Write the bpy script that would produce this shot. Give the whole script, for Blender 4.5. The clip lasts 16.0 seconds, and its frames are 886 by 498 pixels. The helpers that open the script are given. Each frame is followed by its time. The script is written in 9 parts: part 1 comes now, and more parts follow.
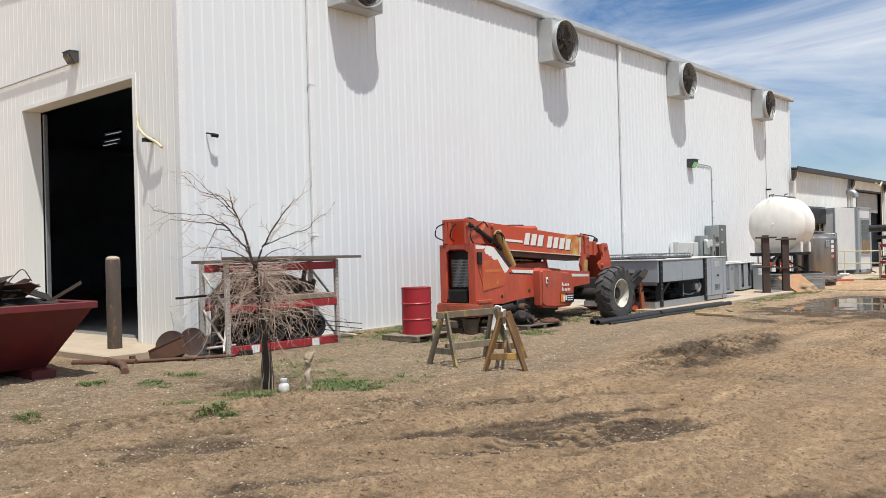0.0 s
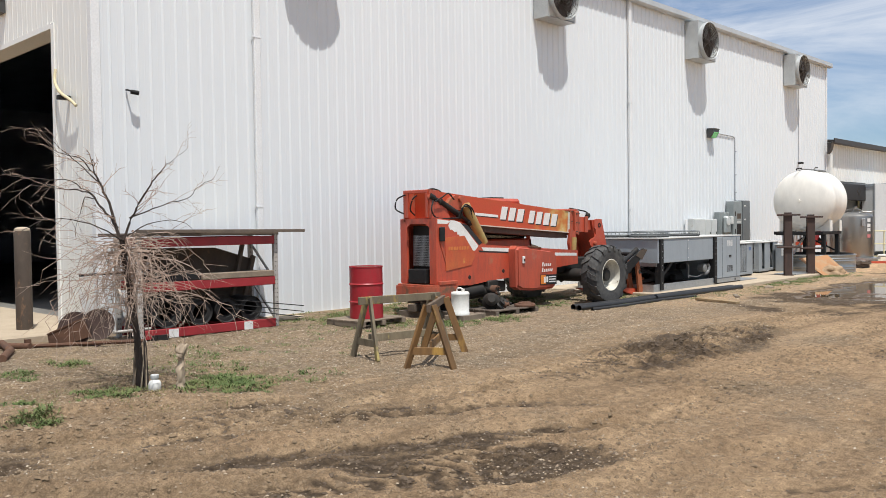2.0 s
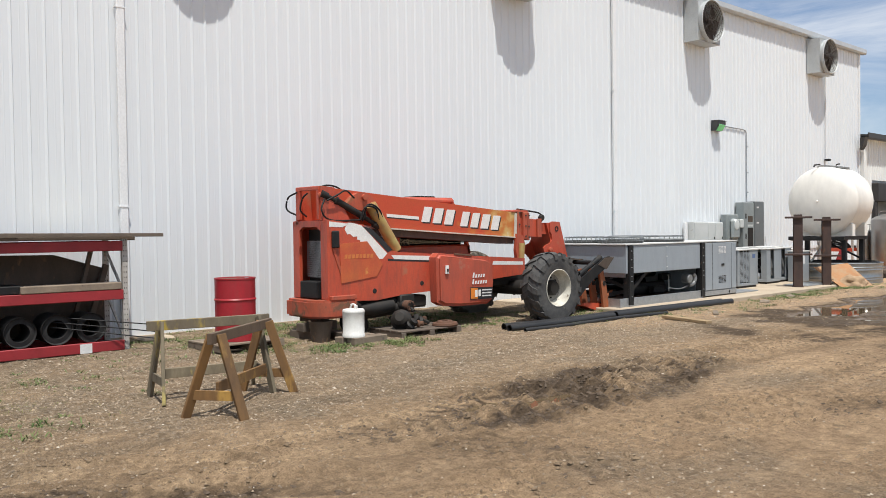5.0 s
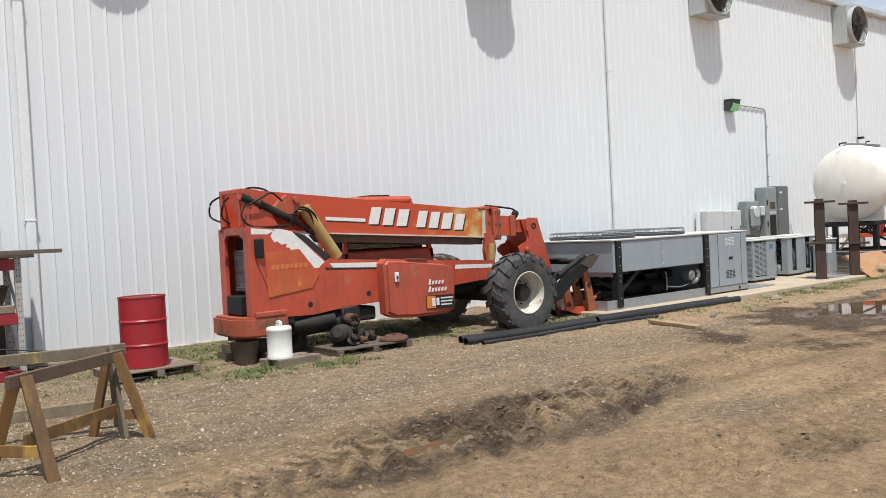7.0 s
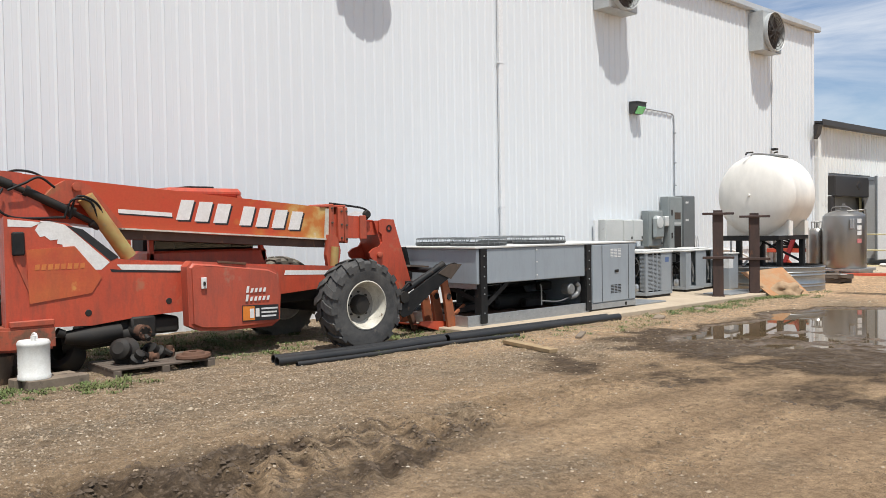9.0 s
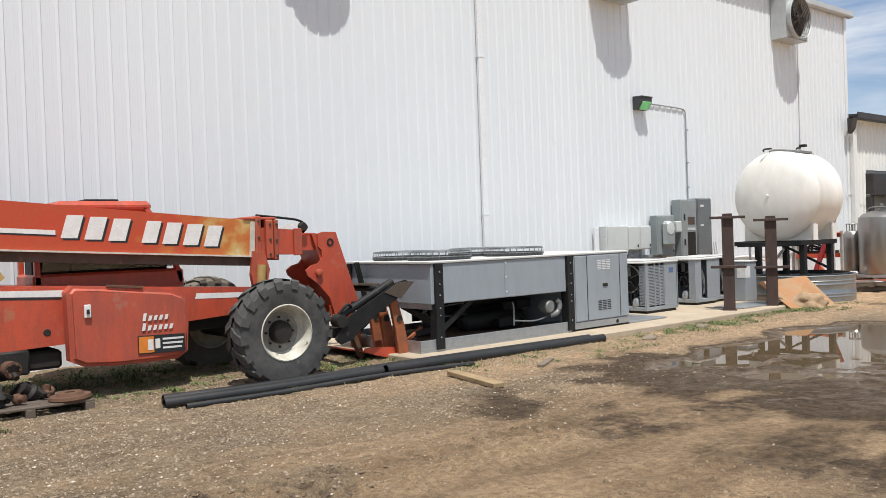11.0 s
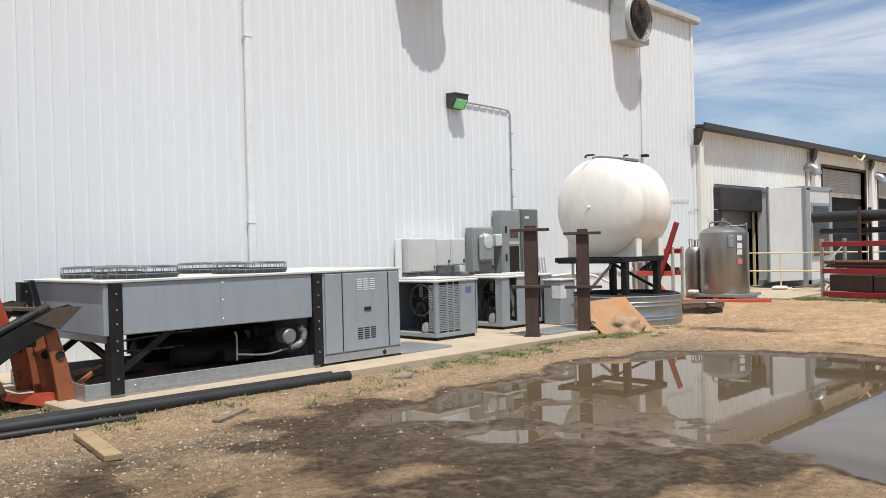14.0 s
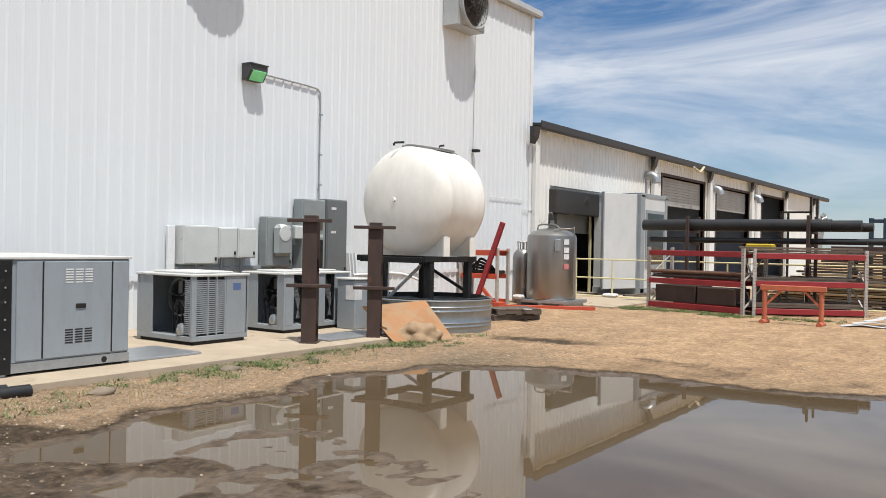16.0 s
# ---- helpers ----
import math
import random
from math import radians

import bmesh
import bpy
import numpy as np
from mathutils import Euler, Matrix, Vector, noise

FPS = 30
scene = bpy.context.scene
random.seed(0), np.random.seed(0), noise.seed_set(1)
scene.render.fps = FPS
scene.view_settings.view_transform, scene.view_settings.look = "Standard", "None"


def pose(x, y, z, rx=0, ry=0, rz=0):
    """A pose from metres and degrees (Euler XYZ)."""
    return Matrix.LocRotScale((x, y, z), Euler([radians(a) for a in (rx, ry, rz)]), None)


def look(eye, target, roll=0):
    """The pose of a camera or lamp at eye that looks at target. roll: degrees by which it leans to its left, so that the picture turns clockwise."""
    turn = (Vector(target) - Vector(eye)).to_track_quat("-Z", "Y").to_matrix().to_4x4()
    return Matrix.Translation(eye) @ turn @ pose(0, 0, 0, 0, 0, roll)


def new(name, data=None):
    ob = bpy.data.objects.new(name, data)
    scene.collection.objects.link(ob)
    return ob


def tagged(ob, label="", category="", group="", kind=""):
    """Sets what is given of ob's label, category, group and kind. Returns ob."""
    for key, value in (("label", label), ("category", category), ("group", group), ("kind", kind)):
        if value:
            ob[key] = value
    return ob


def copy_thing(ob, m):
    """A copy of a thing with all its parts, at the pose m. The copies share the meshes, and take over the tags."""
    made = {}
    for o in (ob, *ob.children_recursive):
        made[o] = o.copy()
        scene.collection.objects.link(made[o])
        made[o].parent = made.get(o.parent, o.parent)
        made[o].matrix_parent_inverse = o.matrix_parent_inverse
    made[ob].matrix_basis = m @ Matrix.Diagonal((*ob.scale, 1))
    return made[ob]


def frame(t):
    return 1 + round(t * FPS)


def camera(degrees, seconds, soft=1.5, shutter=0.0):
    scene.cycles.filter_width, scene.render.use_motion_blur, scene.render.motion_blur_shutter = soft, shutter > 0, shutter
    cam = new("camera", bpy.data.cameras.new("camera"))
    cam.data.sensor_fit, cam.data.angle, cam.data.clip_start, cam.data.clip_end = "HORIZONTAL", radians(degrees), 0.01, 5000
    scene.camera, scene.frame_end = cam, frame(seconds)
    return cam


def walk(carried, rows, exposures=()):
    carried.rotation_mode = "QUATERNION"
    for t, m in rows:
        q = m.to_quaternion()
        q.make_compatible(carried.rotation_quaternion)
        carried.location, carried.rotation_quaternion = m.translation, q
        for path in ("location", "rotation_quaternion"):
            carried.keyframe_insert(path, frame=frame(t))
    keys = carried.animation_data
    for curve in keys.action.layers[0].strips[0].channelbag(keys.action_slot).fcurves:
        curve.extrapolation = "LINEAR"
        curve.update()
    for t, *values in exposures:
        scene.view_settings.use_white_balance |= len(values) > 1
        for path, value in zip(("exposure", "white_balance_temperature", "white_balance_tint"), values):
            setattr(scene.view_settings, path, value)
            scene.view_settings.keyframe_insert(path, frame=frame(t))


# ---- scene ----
cam = camera(55.5, 16.0, soft=0.45)
METRES, EYE, TILT, LEAN, TURN = 18.2, 1.75, -0.377, 0.329, 41.1
ROWS = [
    (0.0, 0.0, 0.0, 0.0, 0.01, 0.46, 1.18),
    (0.5, 0.0224, 0.0269, -0.0001, -0.28, -0.63, 1.34),
    (1.0, 0.0448, 0.0511, -0.0003, 0.14, -1.72, 0.8),
    (1.5, 0.0632, 0.0758, 0.0015, 1.2, -1.64, 0.49),
    (2.0, 0.0849, 0.1033, 0.0007, 2.99, -1.3, 0.46),
    (2.5, 0.1033, 0.1311, 0.0005, 3.91, -1.01, 1.62),
    (3.0, 0.1242, 0.1558, -0.0, 5.07, -1.26, 1.13),
    (3.5, 0.1437, 0.1821, 0.0006, 5.7, -1.2, 0.8),
    (4.0, 0.1636, 0.2033, 0.0001, 6.24, -0.54, 0.91),
    (4.5, 0.1866, 0.2297, -0.0005, 6.06, -0.91, 0.27),
    (7.0, 0.2783, 0.3518, 0.0021, 9.81, -1.11, 2.48),
    (7.5, 0.2973, 0.3782, 0.0012, 9.62, -1.53, 1.71),
    (8.0, 0.3136, 0.4061, 0.0016, 8.17, -1.38, 1.03),
    (8.5, 0.3309, 0.4294, 0.0009, 6.6, -1.39, 1.26),
    (9.0, 0.3491, 0.4589, 0.001, 6.13, -1.12, 0.52),
    (11.5, 0.4288, 0.5824, 0.0025, 9.89, -0.21, 2.05),
    (12.0, 0.4461, 0.6071, 0.0019, 9.63, 0.32, 2.57),
    (12.5, 0.4622, 0.6305, 0.0023, 8.69, 1.35, 2.65),
    (13.0, 0.4809, 0.6546, 0.0014, 7.2, 2.45, 2.65),
    (13.5, 0.4993, 0.6774, 0.0012, 5.16, 1.67, 1.52),
    (14.0, 0.5193, 0.7043, 0.0011, 2.67, 0.24, 1.05),
    (14.5, 0.5397, 0.7269, 0.0014, 1.73, -0.4, 0.32),
    (15.0, 0.5587, 0.7525, 0.0019, -0.21, -0.64, -0.65),
    (15.5, 0.5775, 0.7717, 0.0001, -2.0, -0.77, -1.53),
    (16.0, 0.5974, 0.7989, -0.0005, -6.0, 0.06, -1.38),
]
walk(cam, [(t, pose(0, 0, EYE, TILT, LEAN, TURN) @ pose(METRES * x, METRES * y, METRES * z, 90 + pitch, roll, yaw)) for t, x, y, z, yaw, pitch, roll in ROWS],
     exposures=((0.0, 0.0), (4.5, 0.0), (11.0, 0.0), (12.5, -0.08), (13.5, -0.10), (14.5, 0.0), (15.5, -0.08), (16.0, -0.08)))

# ---- world, sun, exposure ----
SUN_TO = Vector((1.0, -0.5, 2.85)).normalized()
sun_elev = math.asin(SUN_TO.z)
sun_az = math.atan2(SUN_TO.x, SUN_TO.y)
wd = bpy.data.worlds.new("world")
scene.world = wd
wd.use_nodes = True
wn, wl = wd.node_tree.nodes, wd.node_tree.links
wn.clear()
sky = wn.new("ShaderNodeTexSky")
sky.sky_type = "NISHITA"
sky.sun_disc = False
sky.sun_elevation = sun_elev
sky.sun_rotation = sun_az
sky.air_density, sky.dust_density, sky.ozone_density = 1.0, 0.6, 1.5
wtc = wn.new("ShaderNodeTexCoord")
wmp = wn.new("ShaderNodeMapping")
wmp.inputs["Rotation"].default_value = (0.15, 0.25, radians(35))
wmp.inputs["Scale"].default_value = (1.25, 2.2, 6.2)
wno = wn.new("ShaderNodeTexNoise")
wno.inputs["Scale"].default_value = 1.55
wno.inputs["Detail"].default_value = 9
wno.inputs["Roughness"].default_value = 0.61
wno.inputs["Distortion"].default_value = 0.7
wcr = wn.new("ShaderNodeValToRGB")
wcr.color_ramp.elements[0].position = 0.34
wcr.color_ramp.elements[1].position = 0.62
wmx = wn.new("ShaderNodeMix")
wmx.data_type = "RGBA"
wmx.inputs["B"].default_value = (10.6, 10.8, 11.1, 1)
wmu = wn.new("ShaderNodeMath")
wmu.operation = "MULTIPLY"
wmu.inputs[1].default_value = 0.92
wbg = wn.new("ShaderNodeBackground")
wbg.inputs["Strength"].default_value = 0.09
wout = wn.new("ShaderNodeOutputWorld")
wl.new(wtc.outputs["Generated"], wmp.inputs["Vector"])
wl.new(wmp.outputs["Vector"], wno.inputs["Vector"])
wl.new(wno.outputs["Fac"], wcr.inputs["Fac"])
wl.new(wcr.outputs["Color"], wmu.inputs[0])
wsp, wel, wth = wn.new("ShaderNodeSeparateXYZ"), wn.new("ShaderNodeMapRange"), wn.new("ShaderNodeMath")
wth.operation = "MULTIPLY"
wel.inputs["From Min"].default_value, wel.inputs["From Max"].default_value = 0.06, 0.30
wel.inputs["To Min"].default_value, wel.inputs["To Max"].default_value = 0.45, 1.0
wl.new(wtc.outputs["Generated"], wsp.inputs[0])
wl.new(wsp.outputs["Z"], wel.inputs["Value"])
wl.new(wmu.outputs["Value"], wth.inputs[0])
wl.new(wel.outputs["Result"], wth.inputs[1])
wl.new(wth.outputs["Value"], wmx.inputs["Factor"])
wti = wn.new("ShaderNodeMix")
wti.data_type, wti.blend_type = "RGBA", "MULTIPLY"
wti.inputs["Factor"].default_value = 1.0
wti.inputs["B"].default_value = (0.66, 0.90, 1.14, 1)
wl.new(sky.outputs["Color"], wti.inputs["A"])
wl.new(wti.outputs["Result"], wmx.inputs["A"])
wl.new(wmx.outputs["Result"], wbg.inputs["Color"])
wl.new(wbg.outputs["Background"], wout.inputs["Surface"])

sun_data = bpy.data.lights.new("sun", "SUN")
sun_data.energy = 5.0
sun_data.angle = radians(0.55)
sun_data.color = (1.0, 0.97, 0.91)
sun_ob = new("sun", sun_data)
sun_ob.matrix_world = look(SUN_TO * 60, (0, 0, 0))
scene.view_settings.exposure = 0.0


# ---- materials ----
def mat(name, a, b=None, scale=5.0, rough=0.6, metal=0.0, bump=0.1, bscale=70.0, streak=1.0,
        wear=None, wear_amt=0.5, wear_scale=4.0, wear_rough=0.85, rnd=0.0, spec=0.5, coat=0.0, grime=0.0):
    """A painted, metal, wood or plastic surface: two tones at a large and a fine scale, relief, and worn patches."""
    m = bpy.data.materials.new(name)
    m.use_nodes = True
    n, l = m.node_tree.nodes, m.node_tree.links
    p = n["Principled BSDF"]
    tc, mp, oi = n.new("ShaderNodeTexCoord"), n.new("ShaderNodeMapping"), n.new("ShaderNodeObjectInfo")
    vm = n.new("ShaderNodeVectorMath")
    vm.operation = "MULTIPLY_ADD"
    vm.inputs[1].default_value = (37.0, 23.0, 11.0)
    l.new(oi.outputs["Random"], vm.inputs[0])
    l.new(tc.outputs["Object"], vm.inputs[2])
    l.new(vm.outputs[0], mp.inputs["Vector"])
    mp.inputs["Scale"].default_value = (1, 1, streak)
    n1, n2, n3 = (n.new("ShaderNodeTexNoise") for _ in range(3))
    for node, s, d in ((n1, scale, 6), (n2, bscale, 4), (n3, wear_scale, 9)):
        node.inputs["Scale"].default_value = s
        node.inputs["Detail"].default_value = d
        node.inputs["Roughness"].default_value = 0.62
        l.new(mp.outputs["Vector"], node.inputs["Vector"])
    b = b or tuple(c * 0.8 for c in a)
    mx = n.new("ShaderNodeMix")
    mx.data_type = "RGBA"
    mx.inputs["A"].default_value, mx.inputs["B"].default_value = (*a, 1), (*b, 1)
    r1 = n.new("ShaderNodeMapRange")
    r1.inputs["From Min"].default_value, r1.inputs["From Max"].default_value = 0.32, 0.72
    l.new(n1.outputs["Fac"], r1.inputs["Value"])
    l.new(r1.outputs["Result"], mx.inputs["Factor"])
    col = mx.outputs["Result"]
    fine = n.new("ShaderNodeMix")
    fine.data_type, fine.blend_type = "RGBA", "MULTIPLY"
    fine.inputs["Factor"].default_value = 0.35
    r2 = n.new("ShaderNodeMapRange")
    r2.inputs["From Min"].default_value, r2.inputs["From Max"].default_value = 0.25, 0.75
    r2.inputs["To Min"].default_value, r2.inputs["To Max"].default_value = 0.72, 1.2
    l.new(n2.outputs["Fac"], r2.inputs["Value"])
    l.new(col, fine.inputs["A"])
    l.new(r2.outputs["Result"], fine.inputs["B"])
    col = fine.outputs["Result"]
    rough_out = None
    if wear:
        rw = n.new("ShaderNodeMapRange")
        t = 0.72 - 0.34 * wear_amt
        rw.inputs["From Min"].default_value, rw.inputs["From Max"].default_value = t, t + 0.08
        l.new(n3.outputs["Fac"], rw.inputs["Value"])
        mw = n.new("ShaderNodeMix")
        mw.data_type = "RGBA"
        mw.inputs["B"].default_value = (*wear, 1)
        l.new(rw.outputs["Result"], mw.inputs["Factor"])
        l.new(col, mw.inputs["A"])
        col = mw.outputs["Result"]
        mr = n.new("ShaderNodeMapRange")
        mr.inputs["To Min"].default_value, mr.inputs["To Max"].default_value = rough, wear_rough
        l.new(rw.outputs["Result"], mr.inputs["Value"])
        rough_out = mr.outputs["Result"]
    if rnd:
        mr2 = n.new("ShaderNodeMapRange")
        mr2.inputs["To Min"].default_value, mr2.inputs["To Max"].default_value = 1 - rnd, 1 + rnd
        l.new(oi.outputs["Random"], mr2.inputs["Value"])
        mm = n.new("ShaderNodeMix")
        mm.data_type, mm.blend_type = "RGBA", "MULTIPLY"
        mm.inputs["Factor"].default_value = 1
        l.new(col, mm.inputs["A"])
        l.new(mr2.outputs["Result"], mm.inputs["B"])
        col = mm.outputs["Result"]
    if grime:
        mg, ng, rg, mm = n.new("ShaderNodeMapping"), n.new("ShaderNodeTexNoise"), n.new("ShaderNodeMapRange"), n.new("ShaderNodeMix")
        mg.inputs["Scale"].default_value = (1, 1, 0.22)
        l.new(vm.outputs[0], mg.inputs["Vector"])
        l.new(mg.outputs["Vector"], ng.inputs["Vector"])
        ng.inputs["Scale"].default_value, ng.inputs["Detail"].default_value, ng.inputs["Roughness"].default_value = 6.5, 10, 0.74
        rg.inputs["From Min"].default_value, rg.inputs["From Max"].default_value = 0.47, 0.66
        rg.inputs["To Max"].default_value = grime
        l.new(ng.outputs["Fac"], rg.inputs["Value"])
        mm.data_type = "RGBA"
        mm.inputs["B"].default_value = (0.075, 0.055, 0.042, 1)
        l.new(rg.outputs["Result"], mm.inputs["Factor"])
        l.new(col, mm.inputs["A"])
        col = mm.outputs["Result"]
    l.new(col, p.inputs["Base Color"])
    if rough_out:
        l.new(rough_out, p.inputs["Roughness"])
    else:
        r3 = n.new("ShaderNodeMapRange")
        r3.inputs["To Min"].default_value, r3.inputs["To Max"].default_value = max(0.02, rough - 0.1), min(1, rough + 0.1)
        l.new(n1.outputs["Fac"], r3.inputs["Value"])
        l.new(r3.outputs["Result"], p.inputs["Roughness"])
    p.inputs["Metallic"].default_value = metal
    p.inputs["Specular IOR Level"].default_value = spec
    p.inputs["Coat Weight"].default_value = coat
    if bump:
        bp = n.new("ShaderNodeBump")
        bp.inputs["Strength"].default_value = bump
        bp.inputs["Distance"].default_value = 0.01
        l.new(n2.outputs["Fac"], bp.inputs["Height"])
        l.new(bp.outputs["Normal"], p.inputs["Normal"])
    return m


RUST = (0.16, 0.065, 0.03)


def sheet_mat(name, a, b, stain, rough):
    """Painted cladding: two close tones sheet by sheet, faint rain streaks, a slight wave in the metal."""
    m = bpy.data.materials.new(name)
    m.use_nodes = True
    n, l = m.node_tree.nodes, m.node_tree.links
    p = n["Principled BSDF"]
    tc, oi = n.new("ShaderNodeTexCoord"), n.new("ShaderNodeObjectInfo")
    sh = n.new("ShaderNodeVectorMath")
    sh.operation = "MULTIPLY_ADD"
    sh.inputs[1].default_value = (37.0, 23.0, 11.0)
    l.new(oi.outputs["Random"], sh.inputs[0])
    l.new(tc.outputs["Object"], sh.inputs[2])

    def noi(scale, detail, stretch):
        mp, no = n.new("ShaderNodeMapping"), n.new("ShaderNodeTexNoise")
        mp.inputs["Scale"].default_value = stretch
        no.inputs["Scale"].default_value, no.inputs["Detail"].default_value = scale, detail
        l.new(sh.outputs[0], mp.inputs["Vector"])
        l.new(mp.outputs["Vector"], no.inputs["Vector"])
        return no.outputs["Fac"]

    def mixed(fac, lo, hi, top, x, y):
        r, mx = n.new("ShaderNodeMapRange"), n.new("ShaderNodeMix")
        mx.data_type = "RGBA"
        r.inputs["From Min"].default_value, r.inputs["From Max"].default_value, r.inputs["To Max"].default_value = lo, hi, top
        l.new(fac, r.inputs["Value"])
        l.new(r.outputs["Result"], mx.inputs["Factor"])
        for key, c in (("A", x), ("B", y)):
            if isinstance(c, tuple):
                mx.inputs[key].default_value = (*c, 1)
            else:
                l.new(c, mx.inputs[key])
        return mx.outputs["Result"]

    c = mixed(oi.outputs["Random"], 0.0, 1.0, 1.0, a, b)
    c = mixed(noi(0.7, 3, (1, 1, 0.5)), 0.35, 0.7, 0.5, c, b)
    c = mixed(noi(16, 4, (1, 1, 0.035)), 0.56, 0.8, 0.16, c, stain)
    c = mixed(noi(2.2, 6, (1, 1, 1)), 0.62, 0.8, 0.10, c, stain)
    l.new(c, p.inputs["Base Color"])
    p.inputs["Roughness"].default_value = rough
    bp = n.new("ShaderNodeBump")
    bp.inputs["Strength"].default_value, bp.inputs["Distance"].default_value = 0.22, 0.012
    l.new(noi(1.6, 2, (1.0, 1.0, 0.45)), bp.inputs["Height"])
    l.new(bp.outputs["Normal"], p.inputs["Normal"])
    return m


M_WALL = sheet_mat("white_wall_sheet", (0.70, 0.731, 0.756), (0.68, 0.711, 0.736), (0.58, 0.57, 0.54), 0.36)
M_GABLE = sheet_mat("cream_wall_sheet", (0.81, 0.815, 0.78), (0.78, 0.785, 0.755), (0.62, 0.60, 0.54), 0.42)
M_EAVE = mat("weathered_eave_metal", (0.50, 0.53, 0.55), (0.42, 0.45, 0.47), 2.0, 0.4, 0.1, 0.03, 30)
M_LOW = sheet_mat("aged_white_sheet", (0.76, 0.76, 0.735), (0.72, 0.72, 0.69), (0.46, 0.41, 0.34), 0.5)
M_BOOTH = mat("pale_grey_panel", (0.62, 0.63, 0.63), (0.55, 0.56, 0.56), 0.8, 0.45, 0, 0.02, 30, grime=0.06)
M_TRIM = mat("white_trim", (0.76, 0.775, 0.785), (0.70, 0.715, 0.725), 2.0, 0.45, 0, 0.04, 30)
M_GUTTER = mat("dark_gutter", (0.028, 0.025, 0.024), (0.04, 0.036, 0.034), 2.0, 0.5, 0.0, 0.05, 20)
M_ROOF = mat("roof_sheet", (0.50, 0.50, 0.50), (0.42, 0.42, 0.42), 1.0, 0.5, 0.2, 0.03)
M_BACK = mat("wall_backing", (0.42, 0.42, 0.41), None, 3, 0.7)
M_INSIDE = mat("dark_interior", (0.22, 0.25, 0.30), (0.16, 0.18, 0.22), 1.0, 0.9)
M_HALL = mat("hall_lining", (0.52, 0.58, 0.66), (0.44, 0.49, 0.56), 1.0, 0.8)
M_INFLOOR = mat("interior_floor", (0.20, 0.19, 0.175), (0.13, 0.125, 0.115), 1.0, 0.7)
M_CONC = mat("concrete", (0.47, 0.385, 0.285), (0.36, 0.29, 0.21), 1.6, 0.85, 0, 0.35, 110, 1, (0.22, 0.17, 0.12), 0.25, 2.2)
M_GALV = mat("galvanised_steel", (0.46, 0.48, 0.50), (0.36, 0.38, 0.40), 9, 0.42, 0.75, 0.05, 40, 1, (0.40, 0.38, 0.35), 0.2, 6)
M_FANBOX = mat("fan_housing", (0.52, 0.54, 0.54), (0.44, 0.46, 0.46), 4, 0.5, 0.3, 0.05, 30)
M_CHARCOAL = mat("charcoal_lamp_paint", (0.045, 0.047, 0.048), (0.06, 0.06, 0.06), 4, 0.5, 0, 0.05, 40)
M_FANDARK = mat("fan_dark", (0.045, 0.038, 0.034), (0.07, 0.05, 0.04), 8, 0.6, 0.2)
M_RED = mat("red_paint", (0.37, 0.014, 0.024), (0.28, 0.013, 0.02), 4, 0.45, 0, 0.05, 40, 1, (0.14, 0.03, 0.02), 0.12, 7, 0.7, grime=0.25)
M_RACKRED = mat("rack_red_paint", (0.32, 0.022, 0.028), (0.23, 0.018, 0.022), 5, 0.55, 0, 0.06, 40, 1, (0.16, 0.05, 0.04), 0.25, 9, 0.8)
M_RACKGREY = mat("rack_upright", (0.50, 0.48, 0.45), (0.36, 0.33, 0.30), 7, 0.6, 0.2, 0.1, 40, 1, RUST, 0.2, 9)
M_RUST = mat("rusty_steel", (0.15, 0.075, 0.045), (0.085, 0.045, 0.03), 7, 0.85, 0.15, 0.35, 60, 1, (0.24, 0.12, 0.06), 0.3, 5, 0.9)
M_BROWN = mat("brown_post_steel", (0.075, 0.042, 0.033), (0.045, 0.03, 0.026), 6, 0.7, 0.1, 0.2, 60, 0.4, (0.16, 0.07, 0.035), 0.2, 5)
M_BOLLARD = mat("dirty_bollard", (0.10, 0.074, 0.055), (0.062, 0.046, 0.036), 5, 0.75, 0.1, 0.2, 60, 0.5, (0.20, 0.12, 0.07), 0.35, 6)
M_SKIP = mat("skip_paint", (0.15, 0.018, 0.02), (0.10, 0.015, 0.016), 3, 0.55, 0, 0.1, 40, 0.5, (0.12, 0.04, 0.03), 0.25, 5)
M_BLACK = mat("black_steel", (0.009, 0.010, 0.011), (0.020, 0.019, 0.019), 6, 0.55, 0.0, 0.1, 50, 1, (0.06, 0.042, 0.032), 0.26, 7, spec=0.25)
M_RUBBER = mat("tyre_rubber", (0.048, 0.048, 0.049), (0.10, 0.097, 0.092), 6, 0.8, 0, 0.3, 60, 1, (0.14, 0.125, 0.105), 0.3, 5, 0.95, spec=0.25)
# Far wheel's rubber, paler and tanner than the near wheel's.
M_TANTYRE = mat("pale_tan_rubber", (0.17, 0.15, 0.12), (0.11, 0.10, 0.085), 6, 0.9, 0, 0.3, 60)
M_PIPE = mat("black_plastic_pipe", (0.012, 0.013, 0.015), (0.028, 0.027, 0.026), 3, 0.46, 0, 0.05, 30, 1, (0.10, 0.085, 0.065), 0.18, 4, 0.8)
M_CREAM = mat("cream_rim_paint", (0.62, 0.60, 0.52), (0.46, 0.43, 0.36), 7, 0.55, 0, 0.1, 40, 1, (0.15, 0.11, 0.08), 0.3, 9, grime=0.3)
M_RIMGREY = mat("dirty_rim_centre", (0.30, 0.285, 0.25), (0.20, 0.185, 0.16), 9, 0.6, 0, 0.1, 40, grime=0.4)
M_TELE = mat("orange_red_paint", (0.51, 0.080, 0.038), (0.42, 0.064, 0.034), 2.2, 0.40, 0, 0.06, 40, 1, (0.40, 0.13, 0.07), 0.36, 3.0, 0.7, coat=0.08, grime=0.42)
